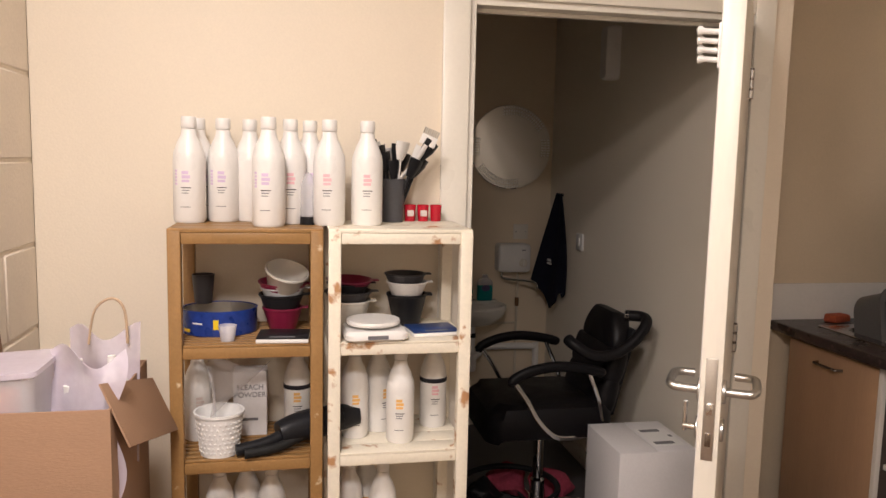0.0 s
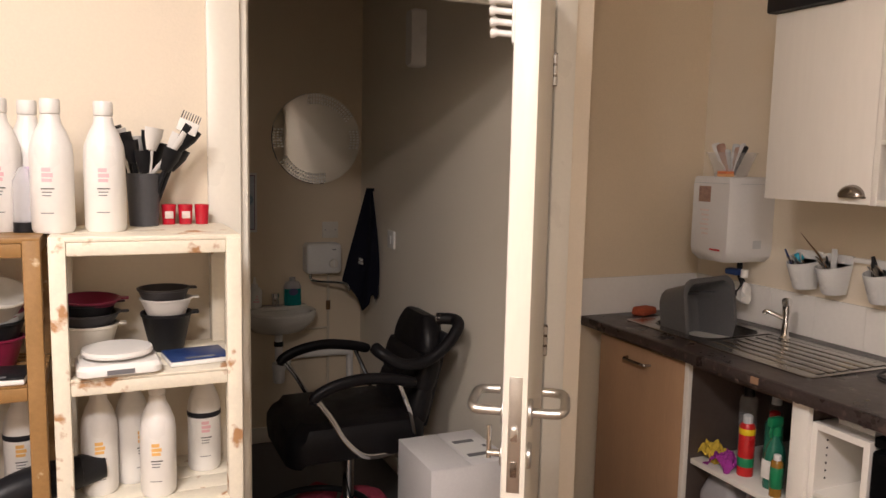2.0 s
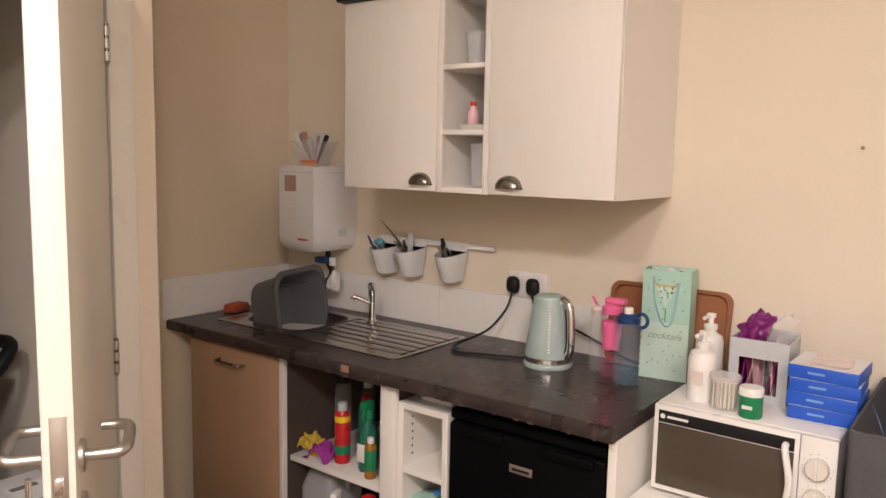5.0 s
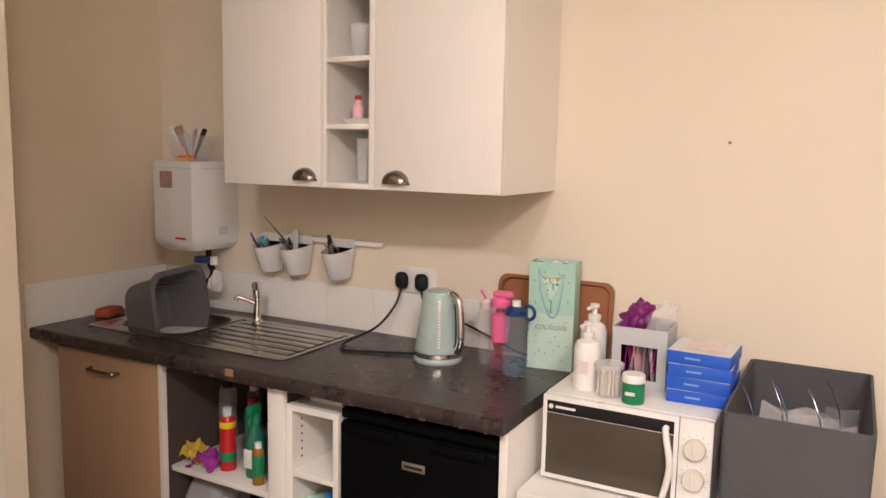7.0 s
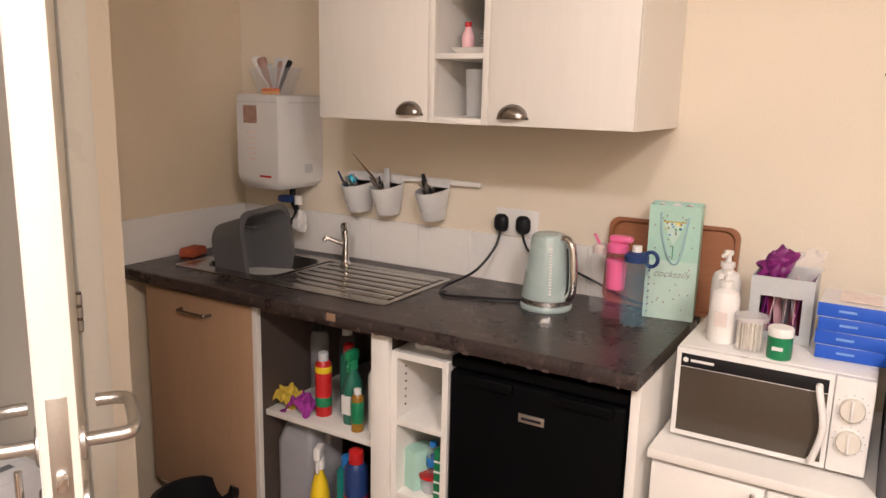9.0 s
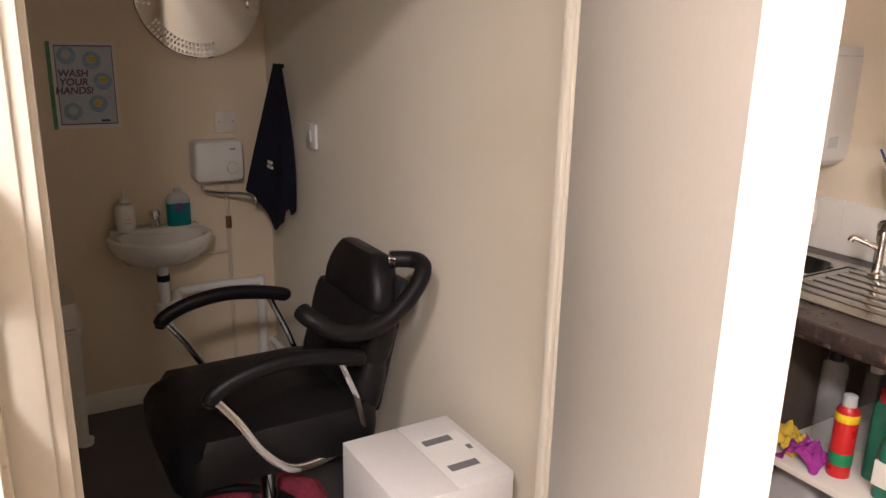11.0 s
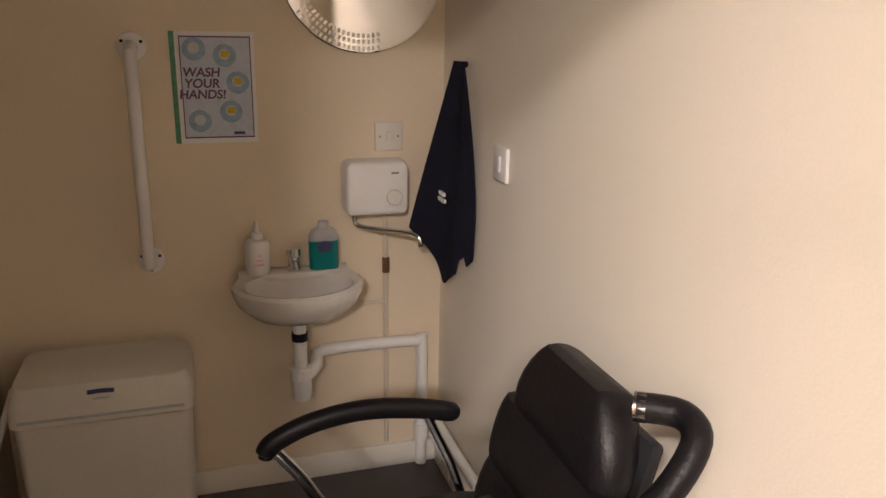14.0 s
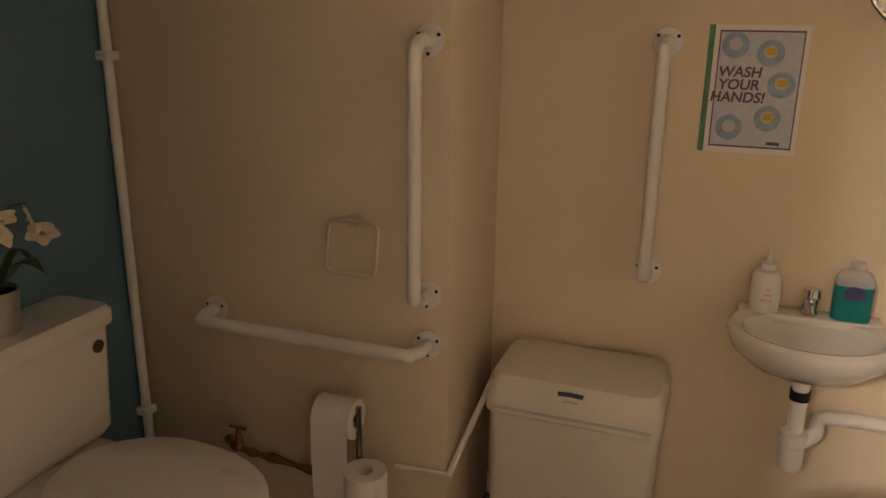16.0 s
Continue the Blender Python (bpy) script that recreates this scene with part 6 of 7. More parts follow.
def toilet():
    t = thing("toilet", (LX - 0.03, 3.585, 0.003), "white close coupled toilet with the lid closed", "toilet")
    n = 36

    def egg(sx, sy, cx, z):
        return [(cx + sx * math.cos(2 * math.pi * k / n) * (1.12 if math.cos(2 * math.pi * k / n) > 0 else 0.9), sy * math.sin(2 * math.pi * k / n), z) for k in range(n)]
    part("pan", loft(B(), [egg(0.17, 0.10, 0.32, 0), egg(0.16, 0.10, 0.32, 0.08), egg(0.19, 0.14, 0.37, 0.24), egg(0.235, 0.175, 0.44, 0.36), egg(0.245, 0.18, 0.455, 0.395)]), CERAMIC, t)
    part("shelf", box(B(), 0.035, 0.28, -0.16, 0.16, 0.30, 0.40, 0.02), CERAMIC, t)
    part("seat_lid", loft(B(), [egg(0.255, 0.19, 0.46, 0.398), egg(0.26, 0.195, 0.46, 0.405), egg(0.26, 0.195, 0.46, 0.42), egg(0.24, 0.175, 0.46, 0.436), egg(0.13, 0.09, 0.46, 0.441)]), WHITEPL, t)
    tank = part("cistern", loft(B(), [[(px + 0.125, py, z) for px, py in rounded(0.17 + e, 0.40 + e, 0.03)] for e, z in ((-0.05, 0.405), (-0.02, 0.43), (0, 0.70))]), CERAMIC, t)
    part("cistern_lid", loft(B(), [[(px + 0.126, py, z) for px, py in rounded(0.185 + e, 0.43 + e, 0.03)] for e, z in ((-0.005, 0.70), (0, 0.705), (0, 0.735), (-0.02, 0.748))]), CERAMIC, tank)
    part("flush_button", lathe_x(0.2, 0.15, 0.655, 0.017, 0.012), DARKMETAL, tank, "dark chrome flush button")
    o = thing("orchid", (LX + 0.09, 3.555, 0.7515), "white artificial orchid in a silver pot on the cistern", "plant")
    part("pot", lathe(B(), [(0, 0), (0.042, 0), (0.052, 0.10), (0.048, 0.10), (0.04, 0.01), (0, 0.01)], 24), STEEL, o)
    part("soil", lathe(B(), [(0, 0.088), (0.047, 0.09), (0, 0.10)], 16), RUBBER, o)
    for k in range(5):
        a = k * 1.3 + 0.4
        part("leaf", sheet(B(), lambda u, v, a=a: ((0.02 + 0.10 * u) * math.cos(a) + 0.02 * (v - 0.5) * math.sin(a), (0.02 + 0.10 * u) * math.sin(a) - 0.05 * (v - 0.5) * math.sin(3.1 * u + 0.05) * math.cos(a), 0.10 + 0.07 * math.sin(2.6 * u)), 6, 4, 0.002), LEAF, o)
    part("stem", tube(B(), smooth_path([(0, 0, 0.09), (0.0, 0.02, 0.20), (0.01, 0.05, 0.27), (0.02, 0.10, 0.275)], 4), 0.003, 6), LEAF, o)
    rnd = random.Random(9)
    for fx, fy, fz in ((0.02, 0.03, 0.25), (0.03, 0.09, 0.24), (0.0, -0.02, 0.28), (0.03, 0.12, 0.20), (-0.02, 0.02, 0.22), (0.04, 0.0, 0.23)):
        fl = part("flower", lathe(B(), [(0, -0.004), (0.007, 0), (0, 0.008)], 10, fx, fy, 1, 1, fz), YELLOWCLOTH, o)
        yaw, tip = rnd.uniform(0, 360), rnd.uniform(30, 80)
        for k in range(5):
            bm = sheet(B(), lambda u, v: (0.005 + 0.033 * u, (v - 0.5) * 0.034 * math.sin(2.7 * u + 0.25), 0.006 * math.sin(3 * u)), 5, 4, 0.001)
            bm.transform(Matrix.Translation((fx, fy, fz)) @ pose(0, 0, 0, 0, tip, yaw) @ pose(0, 0, 0, 0, 0, 72 * k))
            part("petal", bm, PETAL, fl)
    p = thing("soil_pipe", (0, 0, 0), "white painted corner pipe against the blue wall", "pipe")
    part("pipe", tube(B(), [(LX + 0.022, 4.035, 0.003), (LX + 0.022, 4.035, WCZ)], 0.014, 10), WHITEPL, p)
    for z in (1.33, 0.30):
        part("clip", box(B(), LX, LX + 0.04, 4.015, 4.0595, z - 0.012, z + 0.012, 0.003), WHITEPL, p)
    v = thing("stop_valve", (-0.31, 4.06, 0.26), "dark brass stop valve with a pipe on the wall", "valve")
    part("rose", lathe_y(-0.06, -0.0003, 0.0, 0.03, 0.01, -1), CREAMPL, v)
    part("body", tube(B(), smooth_path([(-0.06, -0.01, 0), (-0.02, -0.04, 0), (0.04, -0.045, -0.005), (0.10, -0.035, -0.015), (0.24, -0.03, -0.03)], 4), [0.011 + 0.004 * math.sin(k * 1.7) for k in range(17)], 10), BROWNMETAL, v)
    part("spindle", tube(B(), [(0.0, -0.045, 0.0), (0.0, -0.045, 0.06)], [0.015, 0.006], 10), BROWNMETAL, v)
    part("t_handle", tube(B(), [(-0.028, -0.045, 0.064), (0.028, -0.045, 0.064)], 0.005, 8), BROWNMETAL, v)
    r = thing("toilet_roll_stand", (0.12, 3.92, 0.003), "chrome stand holding white toilet rolls", "toilet roll holder")
    part("pole", tube(B(), [(0, 0, 0.0), (0, 0, 0.52)], 0.008, 10), DARKMETAL, r)
    part("base", lathe(B(), [(0, 0), (0.085, 0), (0.085, 0.008), (0, 0.012)], 28), DARKMETAL, r)
    part("arm", tube(B(), [(0, 0, 0.485), (-0.115, 0, 0.485)], 0.006, 8), DARKMETAL, r)
    bm = lathe(B(), [(0.02, 0), (0.05, 0), (0.05, 0.10), (0.02, 0.10), (0.02, 0)], 28)
    bm.transform(pose(-0.006, 0, 0.485, 0, -90, 0))
    part("roll", bm, TISSUE, r)
    part("tail", sheet(B(), lambda u, v: (-0.105 + 0.098 * u, -0.052 - 0.002 * math.sin(4 * v), 0.49 - 0.25 * v), 4, 10, 0.001), TISSUE, r, "hanging tail of tissue")
    for k in range(3):
        part("spare_roll", lathe(B(), [(0.02, 0), (0.052, 0), (0.053, 0.003), (0.053, 0.12), (0.052, 0.123), (0.02, 0.123), (0.02, 0)], 28, 0.04, -0.05, 1, 1, 0.0125 + 0.124 * k), TISSUE, r)


toilet()


# ---- shelves with salon goods ----
S_TOP, S_2, S_3, S_4 = 1.352, 1.081, 0.802, 0.50
SY0, SY1 = 2.068, 2.345


def shelf_stand(x0, x1, material, label, slats):
    s = thing("shelf_stand", ((x0 + x1) / 2, (SY0 + SY1) / 2, 0), label, "shelf")
    w, d = (x1 - x0) / 2, (SY1 - SY0) / 2
    for sx in (-1, 1):
        for sy in (-1, 1):
            a, b = sx * w, sx * (w - 0.03)
            part("post", box(B(), min(a, b), max(a, b), min(sy * d, sy * (d - 0.03)), max(sy * d, sy * (d - 0.03)), 0, S_TOP - 0.001, 0.003), material, s)
    for i, z in enumerate((S_TOP, S_2, S_3, S_4, 0.20)):
        for sy in (-1, 1):
            y = sy * (d - 0.012)
            part("rail", box(B(), -w + 0.0305, w - 0.0305, y - 0.009, y + 0.009, z - 0.032, z - 0.006, 0.002), material, s)
        for sx in (-1, 1):
            x = sx * (w - 0.013)
            part("side_rail", box(B(), x - 0.009, x + 0.009, -d + 0.0305, d - 0.0305, z - 0.032, z - 0.006, 0.002), material, s)
        n = slats if i else 4
        gap = (2 * d - 0.004) / n
        top = i == 0
        for k in range(n):
            y = -d + 0.002 + gap * (k + 0.5)
            half = gap / 2 - (0.0012 if top or n < 7 else 0.006)
            ww = w if top else w - 0.005
            part("slat", box(B(), -ww, ww, y - half, y + half, z - 0.0055, z + (0.004 if top else 0.0), 0.0015), material, s) if top or abs(y) < d - 0.03 else part("slat", box(B(), -w + 0.031, w - 0.031, y - half, y + half, z - 0.0055, z, 0.0015), material, s)
    return s


shelf_stand(-0.128, 0.225, GOLDWOOD, "gold brown painted wooden shelf stand with slatted shelves", 11)
shelf_stand(0.237, 0.588, WHITEWOOD, "worn white painted wooden shelf stand with brown scuffs", 4)


def salon_bottle(x, y, z, ink, h=0.26, r=0.0395, turn=0, band=False, label="white plastic salon bottle with printed label"):
    b = thing("salon_bottle", (x, y, z, 0, 0, turn), label, "bottle", "white salon bottles")
    part("bottle", lathe(B(), [(0, 0.001), (r * 0.9, 0), (r, 0.008), (r, h * 0.58), (r * 0.95, h * 0.66), (r * 0.73, h * 0.755), (r * 0.5, h * 0.825), (r * 0.44, h * 0.885), (0, h * 0.886)], 28), WHITEPL, b)
    part("cap", lathe(B(), [(r * 0.44, h * 0.89), (r * 0.47, h * 0.90), (r * 0.47, h * 0.985), (r * 0.43, h), (0, h)], 20), WHITEPL, b)
    if band:
        part("band", lathe(B(), [(r + 0.0003, h * 0.52), (r + 0.001, h * 0.525), (r + 0.001, h * 0.565), (r + 0.0003, h * 0.57)], 28), BLACKINK, b, "black printed band")
    spec = [(0.0, 0.012, 0.46, 0.49, ink), (0.0, 0.016, 0.42, 0.45, ink), (0.0, 0.014, 0.385, 0.41, ink), (-0.002, 0.018, 0.33, 0.338, BLACKINK), (0.0, 0.014, 0.305, 0.312, GREYINK), (0.0, 0.012, 0.28, 0.287, GREYINK), (-0.004, 0.016, 0.15, 0.156, GREYINK)]
    if ink is LILAC:
        spec += [(-0.020, -0.013, 0.36 + 0.03 * k, 0.38 + 0.03 * k, LILAC) for k in range(5)]
    for a0, a1, z0, z1, m in spec:
        part("print", curved_patch(r + 0.0006, a0 / r - 0.35, a1 / r + 0.1 - 0.35 if a1 > 0 else a1 / r - 0.35, h * z0, h * z1), m, b)
    return b


def curved_patch(r, a0, a1, z0, z1):
    bm = B()
    n = 5
    lo = [(r * math.sin(a0 + (a1 - a0) * k / n), -r * math.cos(a0 + (a1 - a0) * k / n)) for k in range(n + 1)]
    loft(bm, [[(x * q, y * q, z) for x, y in lo] + [(x * p, y * p, z) for x, y in lo[::-1]] for z in (z0, z1) for q, p in ((1.0, 0.975),)])
    return bm


TZ = S_TOP + 0.0045
for x, y, ink, turn in ((-0.098, 2.245, LILAC, 0), (-0.02, 2.285, LILAC, 4), (0.045, 2.305, GREYINK, 160), (0.097, 2.145, LILAC, -3), (0.148, 2.225, PINKINK, 8), (0.197, 2.27, LILAC, 10), (0.243, 2.185, PINKINK, -4), (0.338, 2.195, PINKINK, 2)):
    salon_bottle(x, y, TZ, ink, turn=turn)
salon_bottle(-0.085, 2.318, TZ, LILAC, turn=30)
t = thing("serum_bottle", (0.192, 2.195, TZ), "clear bottle with a black base", "bottle")
part("bottle", lathe(B(), [(0.0, 0.02), (0.02, 0.02), (0.02, 0.10), (0.008, 0.125), (0, 0.13)], 18), FROST, t)
part("base", lathe(B(), [(0, 0), (0.021, 0), (0.021, 0.02), (0, 0.02)], 18), BLACKPL, t)


def brush_pot():
    p = thing("brush_pot", (0.415, 2.30, TZ), "grey pot full of black and white tint brushes", "pot")
    part("pot", lathe(B(), [(0, 0), (0.030, 0), (0.036, 0.115), (0.033, 0.115), (0.028, 0.006), (0, 0.006)], 22), GREYPL, p)
    rnd = random.Random(12)
    for k in range(15):
        a = k * 0.43
        dx, dy = 0.055 * math.cos(a) * rnd.uniform(0.7, 1.5), 0.03 * math.sin(a)
        top = 0.145 + rnd.uniform(0, 0.055)
        h = part("brush_handle", tube(B(), [(dx * 0.2, dy * 0.3, 0.02), (dx * 0.9, dy, top - 0.03)], 0.005, 8), BLACKPL if k % 4 else WHITEPL, p)
        part("brush_head", tube(B(), [(dx * 0.9, dy, top - 0.03), (dx * 1.2, dy, top), (dx * 1.35, dy, top + 0.018)], [0.014, 0.026, 0.028], 8, flat=0.4), BLACKPL if k % 4 else WHITEPL, h)
    head = part("white_comb", box(B(), -0.022, 0.022, -0.003, 0.003, 0, 0.028, 0.002), WHITEPL, p, "white tint brush with dark bristles")
    head.matrix_local = pose(0.088, -0.02, 0.205, 0, 22, 0)
    sh = part("shaft", tube(B(), [(0, 0, 0), (-0.01, 0, -0.05), (-0.045, 0.01, -0.15)], [0.012, 0.009, 0.006], 8, flat=0.4), WHITEPL, head)
    for k in range(8):
        part("bristle", box(B(), -0.021 + 0.0055 * k, -0.019 + 0.0055 * k, -0.0015, 0.0015, 0.028, 0.045), GREYINK if k % 2 else BLACKINK, head)


brush_pot()
for k, x in enumerate((0.468, 0.504, 0.540)):
    c = thing("candle_pot", (x, 2.325, TZ), "small red glass candle votive with a label", "candle", "row of red candles")
    part("glass", lathe(B(), [(0, 0), (0.014, 0), (0.0165, 0.045), (0.014, 0.045), (0.012, 0.03), (0, 0.03)], 18), CANDLE, c)
    if k < 2:
        part("label", box(B(), -0.009, 0.009, -0.0172, -0.012, 0.014, 0.03, 0.001), PALELABEL, c)


def tint_bowl(x, y, z, r, h, m, label, tilt=0, lip=True, name="tint_bowl"):
    b = thing(name, (x, y, z, tilt, tilt * 0.6, 0), label, "bowl", "stacked tint bowls")
    part("bowl", lathe(B(), [(0, 0), (r * 0.62, 0), (r * 0.66, 0.004), (r * 0.95, h * 0.9), (r, h * 0.93), (r, h), (r * 0.93, h), (r * 0.6, 0.006), (0, 0.006)], 28), m, b)
    if lip:
        part("tab", box(B(), r * 0.9, r * 1.25, -0.012, 0.012, h * 0.92, h, 0.002), m, b)
    return b


tint_bowl(0.128, 2.235, S_2 + 0.0005, 0.052, 0.06, MAROON, "maroon plastic tint bowl on the shelf")
tint_bowl(0.125, 2.235, S_2 + 0.040, 0.058, 0.055, BLACKPL, "black plastic tint bowl in a stack")
tint_bowl(0.128, 2.235, S_2 + 0.062, 0.057, 0.05, LTGREY, "grey plastic tint bowl in a stack")
tint_bowl(0.126, 2.237, S_2 + 0.076, 0.062, 0.05, MAROON, "maroon plastic tint bowl in a stack", 4)
tint_bowl(0.125, 2.23, S_2 + 0.096, 0.056, 0.070, CERAMIC, "white glossy bowl tilted on the stack", 22, False)
tint_bowl(0.300, 2.265, S_2 + 0.0005, 0.058, 0.07, OFFWHITEPL, "cream plastic tint bowl on the shelf")
tint_bowl(0.298, 2.265, S_2 + 0.055, 0.064, 0.04, CHARCOAL, "charcoal plastic tint bowl in a stack")
tint_bowl(0.298, 2.265, S_2 + 0.073, 0.058, 0.045, BLACKPL, "black plastic tint bowl in a stack")
tint_bowl(0.300, 2.265, S_2 + 0.096, 0.062, 0.03, MAROON, "maroon plastic tint bowl in a stack", 3)
tint_bowl(0.455, 2.27, S_2 + 0.0005, 0.055, 0.085, BLACKPL, "black plastic tint bowl on the white shelf")
tint_bowl(0.455, 2.27, S_2 + 0.068, 0.056, 0.05, WHITEPL, "white plastic tint bowl in a stack")
tint_bowl(0.450, 2.27, S_2 + 0.092, 0.056, 0.048, CHARCOAL, "charcoal brown tint bowl in a stack")
tin = thing("cake_tin", (-0.028, 2.235, S_2 + 0.0005), "blue printed round tin with bare metal inside", "tin")
part("wall", lathe(B(), [(0.084, 0.004), (0.090, 0.0), (0.092, 0.004), (0.092, 0.058), (0.094, 0.062), (0.0885, 0.062), (0.0885, 0.006), (0.084, 0.004)], 40, sy=0.85), TINBLUE, tin)
part("inside", lathe(B(), [(0.088, 0.06), (0.0875, 0.006), (0, 0.005)], 40, sy=0.85), SILVERTIN, tin)
for a, w, m, z0, z1 in ((-0.1, 0.14, YELLOW, 0.018, 0.042), (0.25, 0.25, WHITEPL, 0.016, 0.026), (-0.7, 0.3, WHITEPL, 0.03, 0.034), (-1.1, 0.3, YELLOW, 0.008, 0.016)):
    pt = part("print", curved_patch(0.0925, a, a + w, z0, z1), m, tin)
    pt.scale = (1, 0.85, 1)
solid("beaker", lathe(B(), [(0, 0), (0.022, 0), (0.029, 0.075), (0.026, 0.075), (0.02, 0.004), (0, 0.004)], 20), CHARCOAL, (-0.075, 2.30, S_2 + 0.0605), "charcoal plastic beaker in the tin", "beaker")
m2 = thing("measuring_cup", (0.0, 2.118, S_2 + 0.0005), "small translucent measuring cup", "cup")
part("cup", lathe(B(), [(0, 0), (0.016, 0), (0.022, 0.038), (0.0205, 0.038), (0.0145, 0.003), (0, 0.003)], 18), FROST, m2)


def scales(x, y, turn, dark, label):
    s = thing("kitchen_scales", (x, y, S_2 + 0.0005, 0, 0, turn), label, "scales")
    if dark:
        part("base", box(B(), -0.062, 0.062, -0.05, 0.05, 0, 0.010, 0.003), WHITEPL, s)
        part("glass_top", box(B(), -0.061, 0.061, -0.049, 0.049, 0.0105, 0.014, 0.001), BLACKPL if dark == 1 else BLUEPL, s)
        part("display", box(B(), -0.03, 0.03, -0.046, -0.034, 0.0142, 0.0146), GREYINK, s)
    else:
        part("base", loft(B(), [[(px, py, z) for px, py in rounded(0.155 + e, 0.13 + e, 0.02)] for e, z in ((-0.02, 0), (0, 0.006), (0, 0.018), (-0.012, 0.026))]), WHITEPL, s)
        part("platform", lathe(B(), [(0.03, 0.026), (0.03, 0.032), (0.066, 0.033), (0.068, 0.038), (0.066, 0.044), (0, 0.046)], 36, 0, 0.012), WHITEPL, s)
        part("display", box(B(), -0.025, 0.025, -0.0665, -0.064, 0.008, 0.017), GREYINK, s)


scales(0.352, 2.125, 4, 0, "white digital scales with a round platform")
scales(0.505, 2.16, 8, 2, "flat dark blue glass digital scales")
scales(0.132, 2.125, -4, 1, "flat black glass digital scales")

# third shelf
for x, y, z, ink, band, turn in ((-0.085, 2.235, S_3, PALELABEL, False, 20), (0.165, 2.245, S_3, ORANGEINK, True, 5)):
    salon_bottle(x, y, z + 0.0005, ink, h=0.235, r=0.035, turn=turn, band=band)
for x, y, ink, band, turn in ((0.312, 2.20, ORANGEINK, False, 6), (0.378, 2.24, ORANGEINK, False, 35), (0.425, 2.15, ORANGEINK, False, -4), (0.53, 2.255, PINKINK, True, 5)):
    salon_bottle(x, y, S_3 + 0.0005, ink, h=0.24, r=0.036, turn=turn, band=band)
for x, y in ((-0.03, 2.20), (0.035, 2.24), (0.10, 2.19), (0.30, 2.20), (0.385, 2.17), (0.35, 2.26)):
    salon_bottle(x, y, S_4 + 0.0005, ORANGEINK if x > 0.2 else LILAC, h=0.24, r=0.036, label="white salon bottle on the lower shelf")
c = thing("paper_cup", (-0.022, 2.125, S_3 + 0.0005), "white embossed paper tub with a clear plastic bag inside", "tub")
part("tub", lathe(B(), [(0, 0), (0.045, 0), (0.057, 0.098), (0.060, 0.10), (0.060, 0.106), (0.055, 0.106), (0.043, 0.004), (0, 0.004)], 30), PAPER, c)
for i in range(7):
    for k in range(26):
        a = 2 * math.pi * (k + 0.5 * (i % 2)) / 26
        if math.sin(a) < 0.1:
            z = 0.012 + i * 0.012
            r = 0.0455 + 0.12 * z
            b = box(B(), -0.0025, 0.0025, -0.0012, 0.0012, -0.0025, 0.0025, 0.0008, 1)
            b.transform(pose(r * math.cos(a), r * math.sin(a), z, 0, 45, math.degrees(a) + 90))
            part("emboss", b, PAPER, c)
bagfn = lambda u, v: ((-0.03 + 0.13 * u * v + 0.02 * math.sin(5 * u + 3 * v)), -0.035 + 0.07 * u - 0.02 * math.sin(4 * v + 2 * u), 0.06 + 0.16 * v + 0.02 * math.sin(6 * u))
part("bag", sheet(B(), bagfn, 14, 14, 0.001), BAGFILM, c, "crumpled clear plastic bag")
k = thing("powder_box", (0.045, 2.26, S_3 + 0.0005), "white carton with grey printed lettering", "box")
part("carton", box(B(), -0.042, 0.042, -0.03, 0.03, 0, 0.17, 0.001), WHITECARD, k)
for z, word in ((0.128, "BLEACH"), (0.108, "POWDER")):
    part("writing", text_bm(word, 0.019, facing(0, -0.0306, z, "-y")), GREYINK, k, "grey printed word")
part("print_bar", box(B(), -0.02, 0.02, -0.0308, -0.0301, 0.04, 0.047), GREYINK, k)
h = thing("hair_dryer", (0.17, 2.16, S_3 + 0.0005), "black hair dryer lying across the shelf", "hair dryer")
part("barrel", tube(B(), smooth_path([(-0.05, -0.04, 0.04), (0.0, -0.02, 0.05), (0.06, 0.0, 0.055), (0.11, 0.01, 0.06)], 4), [0.03 + 0.008 * math.sin(0.25 * i) for i in range(13)], 16), BLACKPL, h)
part("nozzle", tube(B(), [(0.105, 0.01, 0.06), (0.15, 0.02, 0.062)], [0.034, 0.026], 14), BLACKPL, h)
part("handle", tube(B(), smooth_path([(-0.03, -0.03, 0.04), (-0.08, -0.055, 0.025), (-0.15, -0.075, 0.016)], 4), 0.015, 12), BLACKPL, h)
part("second_handle", tube(B(), smooth_path([(0.0, -0.04, 0.03), (-0.06, -0.075, 0.018), (-0.13, -0.09, 0.013)], 4), 0.012, 12), RUBBER, h)


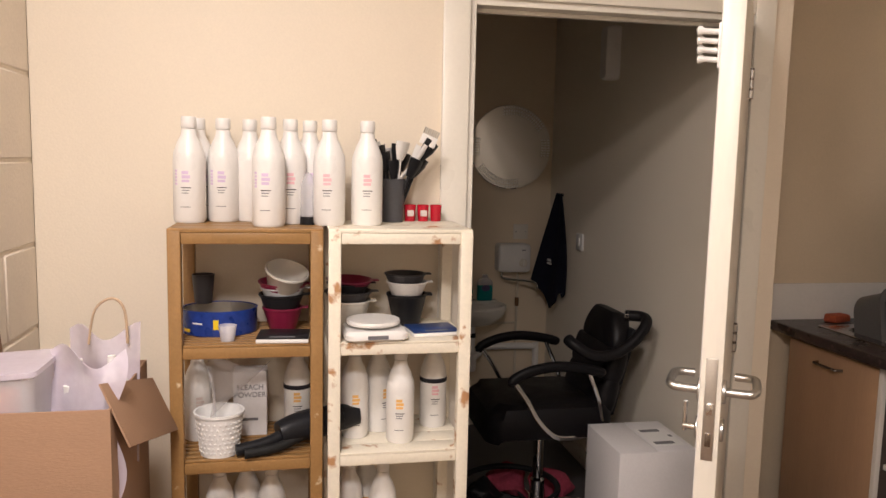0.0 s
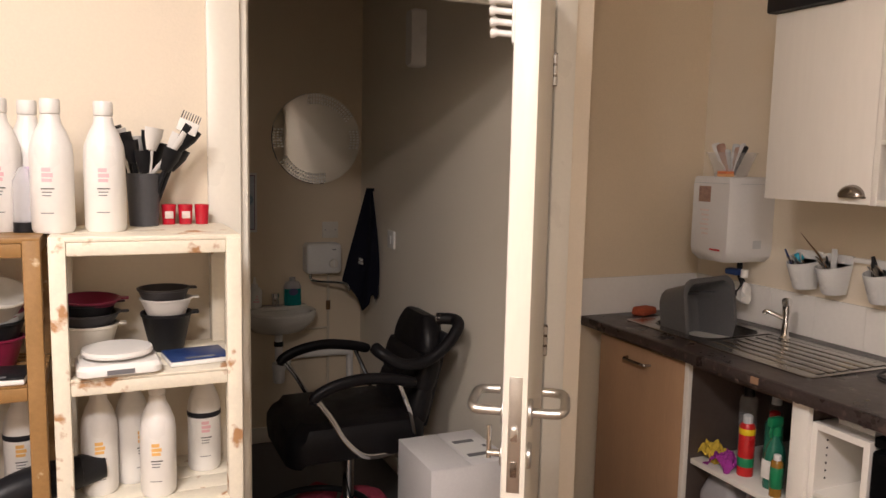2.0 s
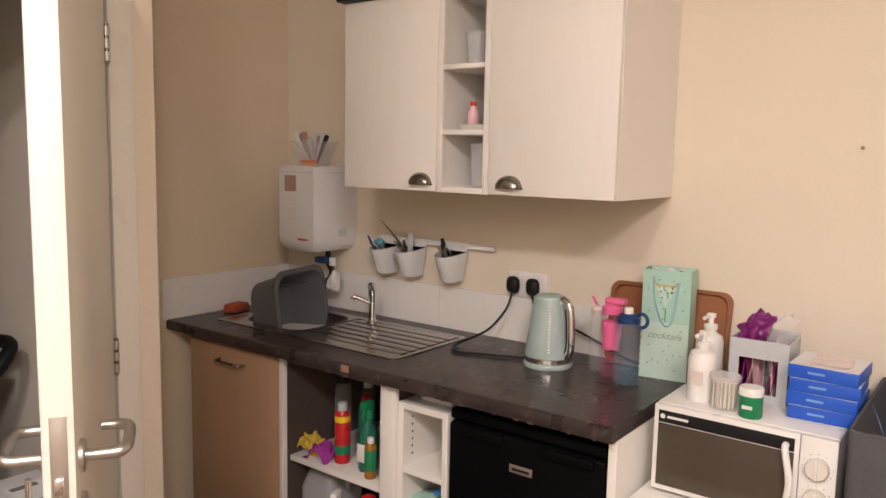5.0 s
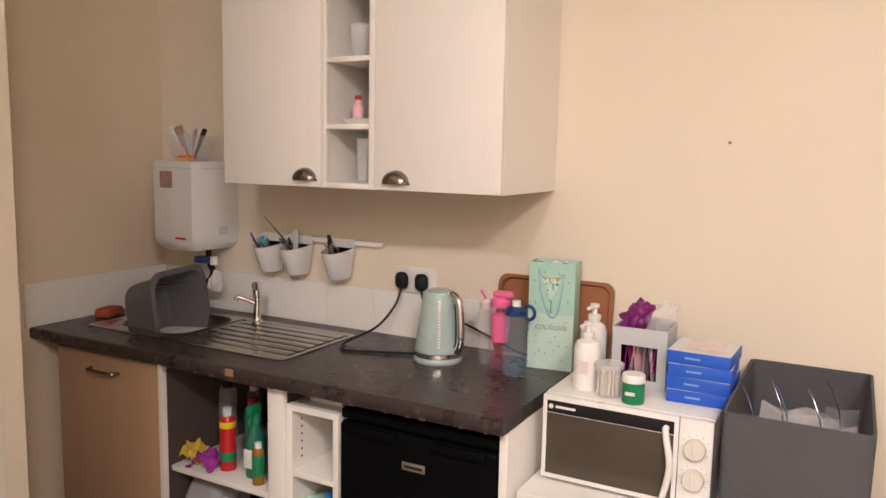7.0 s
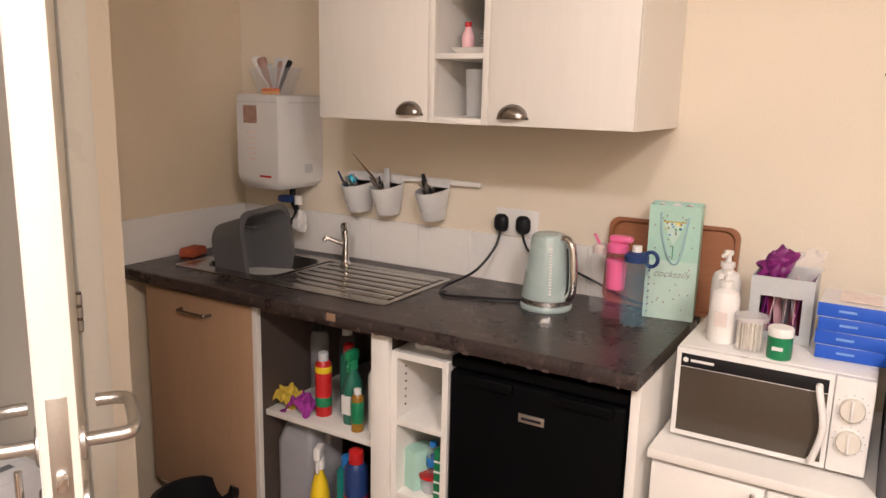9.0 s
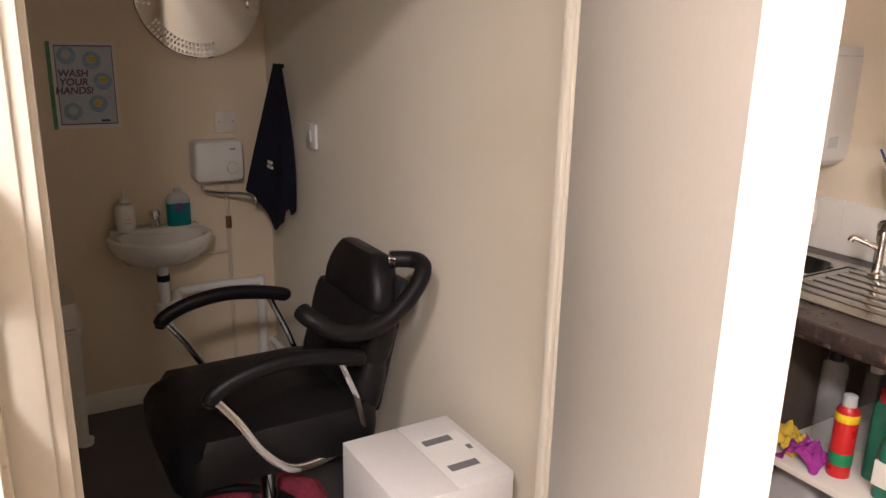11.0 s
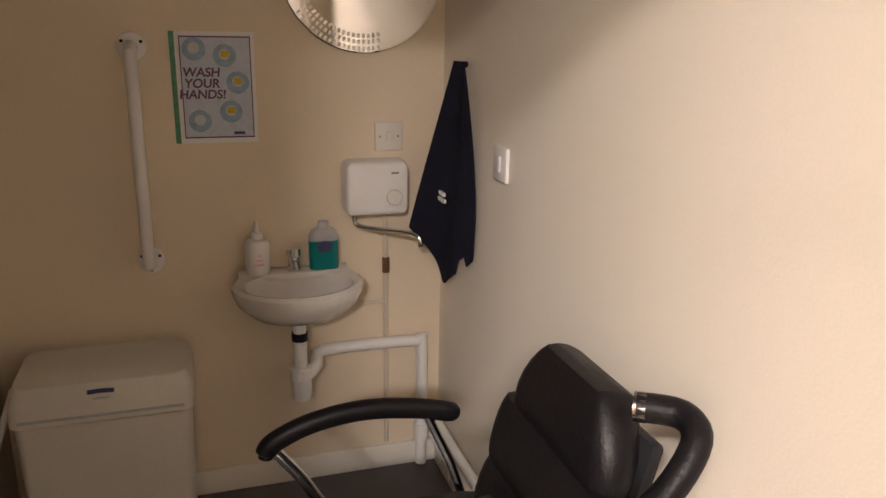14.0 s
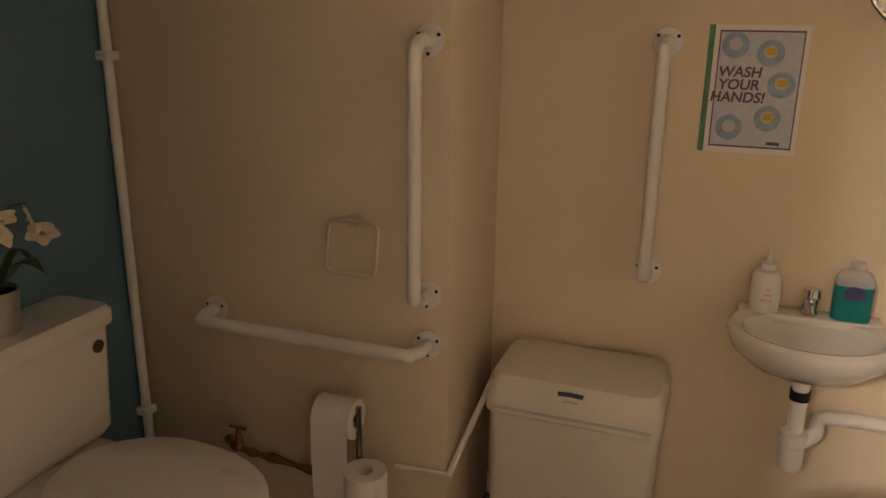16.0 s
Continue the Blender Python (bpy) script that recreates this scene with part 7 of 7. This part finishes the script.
def open_carton():
    b = thing("cardboard_box", (-0.345, 1.92, 0), "open brown cardboard box packed with plastic tubs", "box")
    x0, x1, y0, y1, z1 = -0.145, 0.16, -0.17, 0.20, 1.04
    t = 0.005
    part("front_panel", box(B(), x0, x1, y0, y0 + t, 0, z1, 0.001), CARD, b)
    part("back_panel", box(B(), x0, x1, y1 - t, y1, 0, z1, 0.001), CARD, b)
    part("side_panel", box(B(), x0, x0 + t, y0 + t, y1 - t, 0, z1, 0.001), CARD, b)
    part("side_panel", box(B(), x1 - t, x1, y0 + t, y1 - t, 0, z1, 0.001), CARD, b)
    part("inner_floor", box(B(), x0 + t, x1 - t, y0 + t, y1 - t, 0.80, 0.81), CARD, b)
    fl = part("flap", box(B(), 0, 0.004, -0.17, 0.15, -0.005, 0.13, 0.001), CARD, b, "folded cardboard flap")
    fl.matrix_local = pose(x1 + 0.001, 0.02, z1 - 0.002, 16, 152, 0)
    fl = part("flap", box(B(), 0, 0.004, -0.16, 0.17, -0.005, 0.10, 0.001), CARD, b)
    fl.matrix_local = pose(x0 + 0.001, 0.01, z1, 0, -6, 0)
    p = thing("plastic_tub", (-0.395, 1.86, 0.811), "frosted clear plastic tub with a pale lilac lid", "tub")
    part("tub", loft(B(), [[(px, py, z) for px, py in rounded(0.14 + e, 0.18 + e, 0.02)] for e, z in ((-0.02, 0), (0, 0.285), (-0.006, 0.285), (-0.026, 0.004))]), FROST, p)
    lid = part("lid", loft(B(), [[(px, py, z + 0.06 * (px + 0.07)) for px, py in rounded(0.155, 0.195, 0.02)] for z in (0.283, 0.293)]), LILACFILM, p, "pale lilac lid")
    part("orange_bottle", lathe(B(), [(0, 0), (0.03, 0), (0.03, 0.24), (0, 0.25)], 16, 0.0, -0.04, 1, 1, 0.01), PRINTORANGE, p)
    part("white_bottle", lathe(B(), [(0, 0), (0.025, 0), (0.025, 0.26), (0, 0.27)], 16, 0.04, 0.02, 1, 1, 0.01), WHITEPL, p)
    g = thing("clear_bag", (-0.26, 1.93, 0.811), "crinkled lilac tinted clear bag with bottles", "bag")
    part("film", sheet(B(), lambda u, v: (-0.075 + 0.155 * u + 0.012 * math.sin(9 * v), -0.10 + 0.04 * math.sin(4 * u + 2 * v) + 0.03 * v, 0.02 + 0.29 * v + 0.02 * math.sin(7 * u)), 16, 16, 0.001), LILACFILM, g)
    part("film", sheet(B(), lambda u, v: (-0.07 + 0.15 * u, 0.08 + 0.03 * math.sin(5 * u + 2 * v), 0.02 + 0.305 * v + 0.015 * math.sin(8 * u)), 14, 14, 0.001), LILACFILM, g)
    for x, y, r, hh in ((-0.02, -0.03, 0.03, 0.24), (0.05, -0.045, 0.022, 0.25), (0.04, 0.03, 0.03, 0.22)):
        bt = part("bottle", lathe(B(), [(0, 0), (r, 0), (r, hh), (r * 0.4, hh + 0.02), (r * 0.35, hh + 0.05), (0, hh + 0.05)], 16, x, y), WHITEPL, g)
    part("twine_handle", tube(B(), smooth_path([(-0.02, 0.06, 0.30), (-0.005, 0.06, 0.375), (0.03, 0.06, 0.40), (0.055, 0.06, 0.375), (0.06, 0.06, 0.30)], 5), 0.003, 6), ROPE, g, "twine loop handle")


open_carton()


# ceiling lamps that light the main room
for x, y, zz in ((LAMP_AT[0], LAMP_AT[1], CZ), (LAMP2_AT[0], LAMP2_AT[1], CZ)):
    l = thing("ceiling_light", (x, y, zz), "round white ceiling light, switched on", "lamp")
    part("base", lathe(B(), [(0, 0), (0.16, 0), (0.16, -0.018), (0, -0.018)], 32), WHITEPL, l)
    part("diffuser", lathe(B(), [(0.15, -0.0182), (0.152, -0.024), (0.14, -0.034), (0, -0.036)], 32), LAMPGLOW, l)
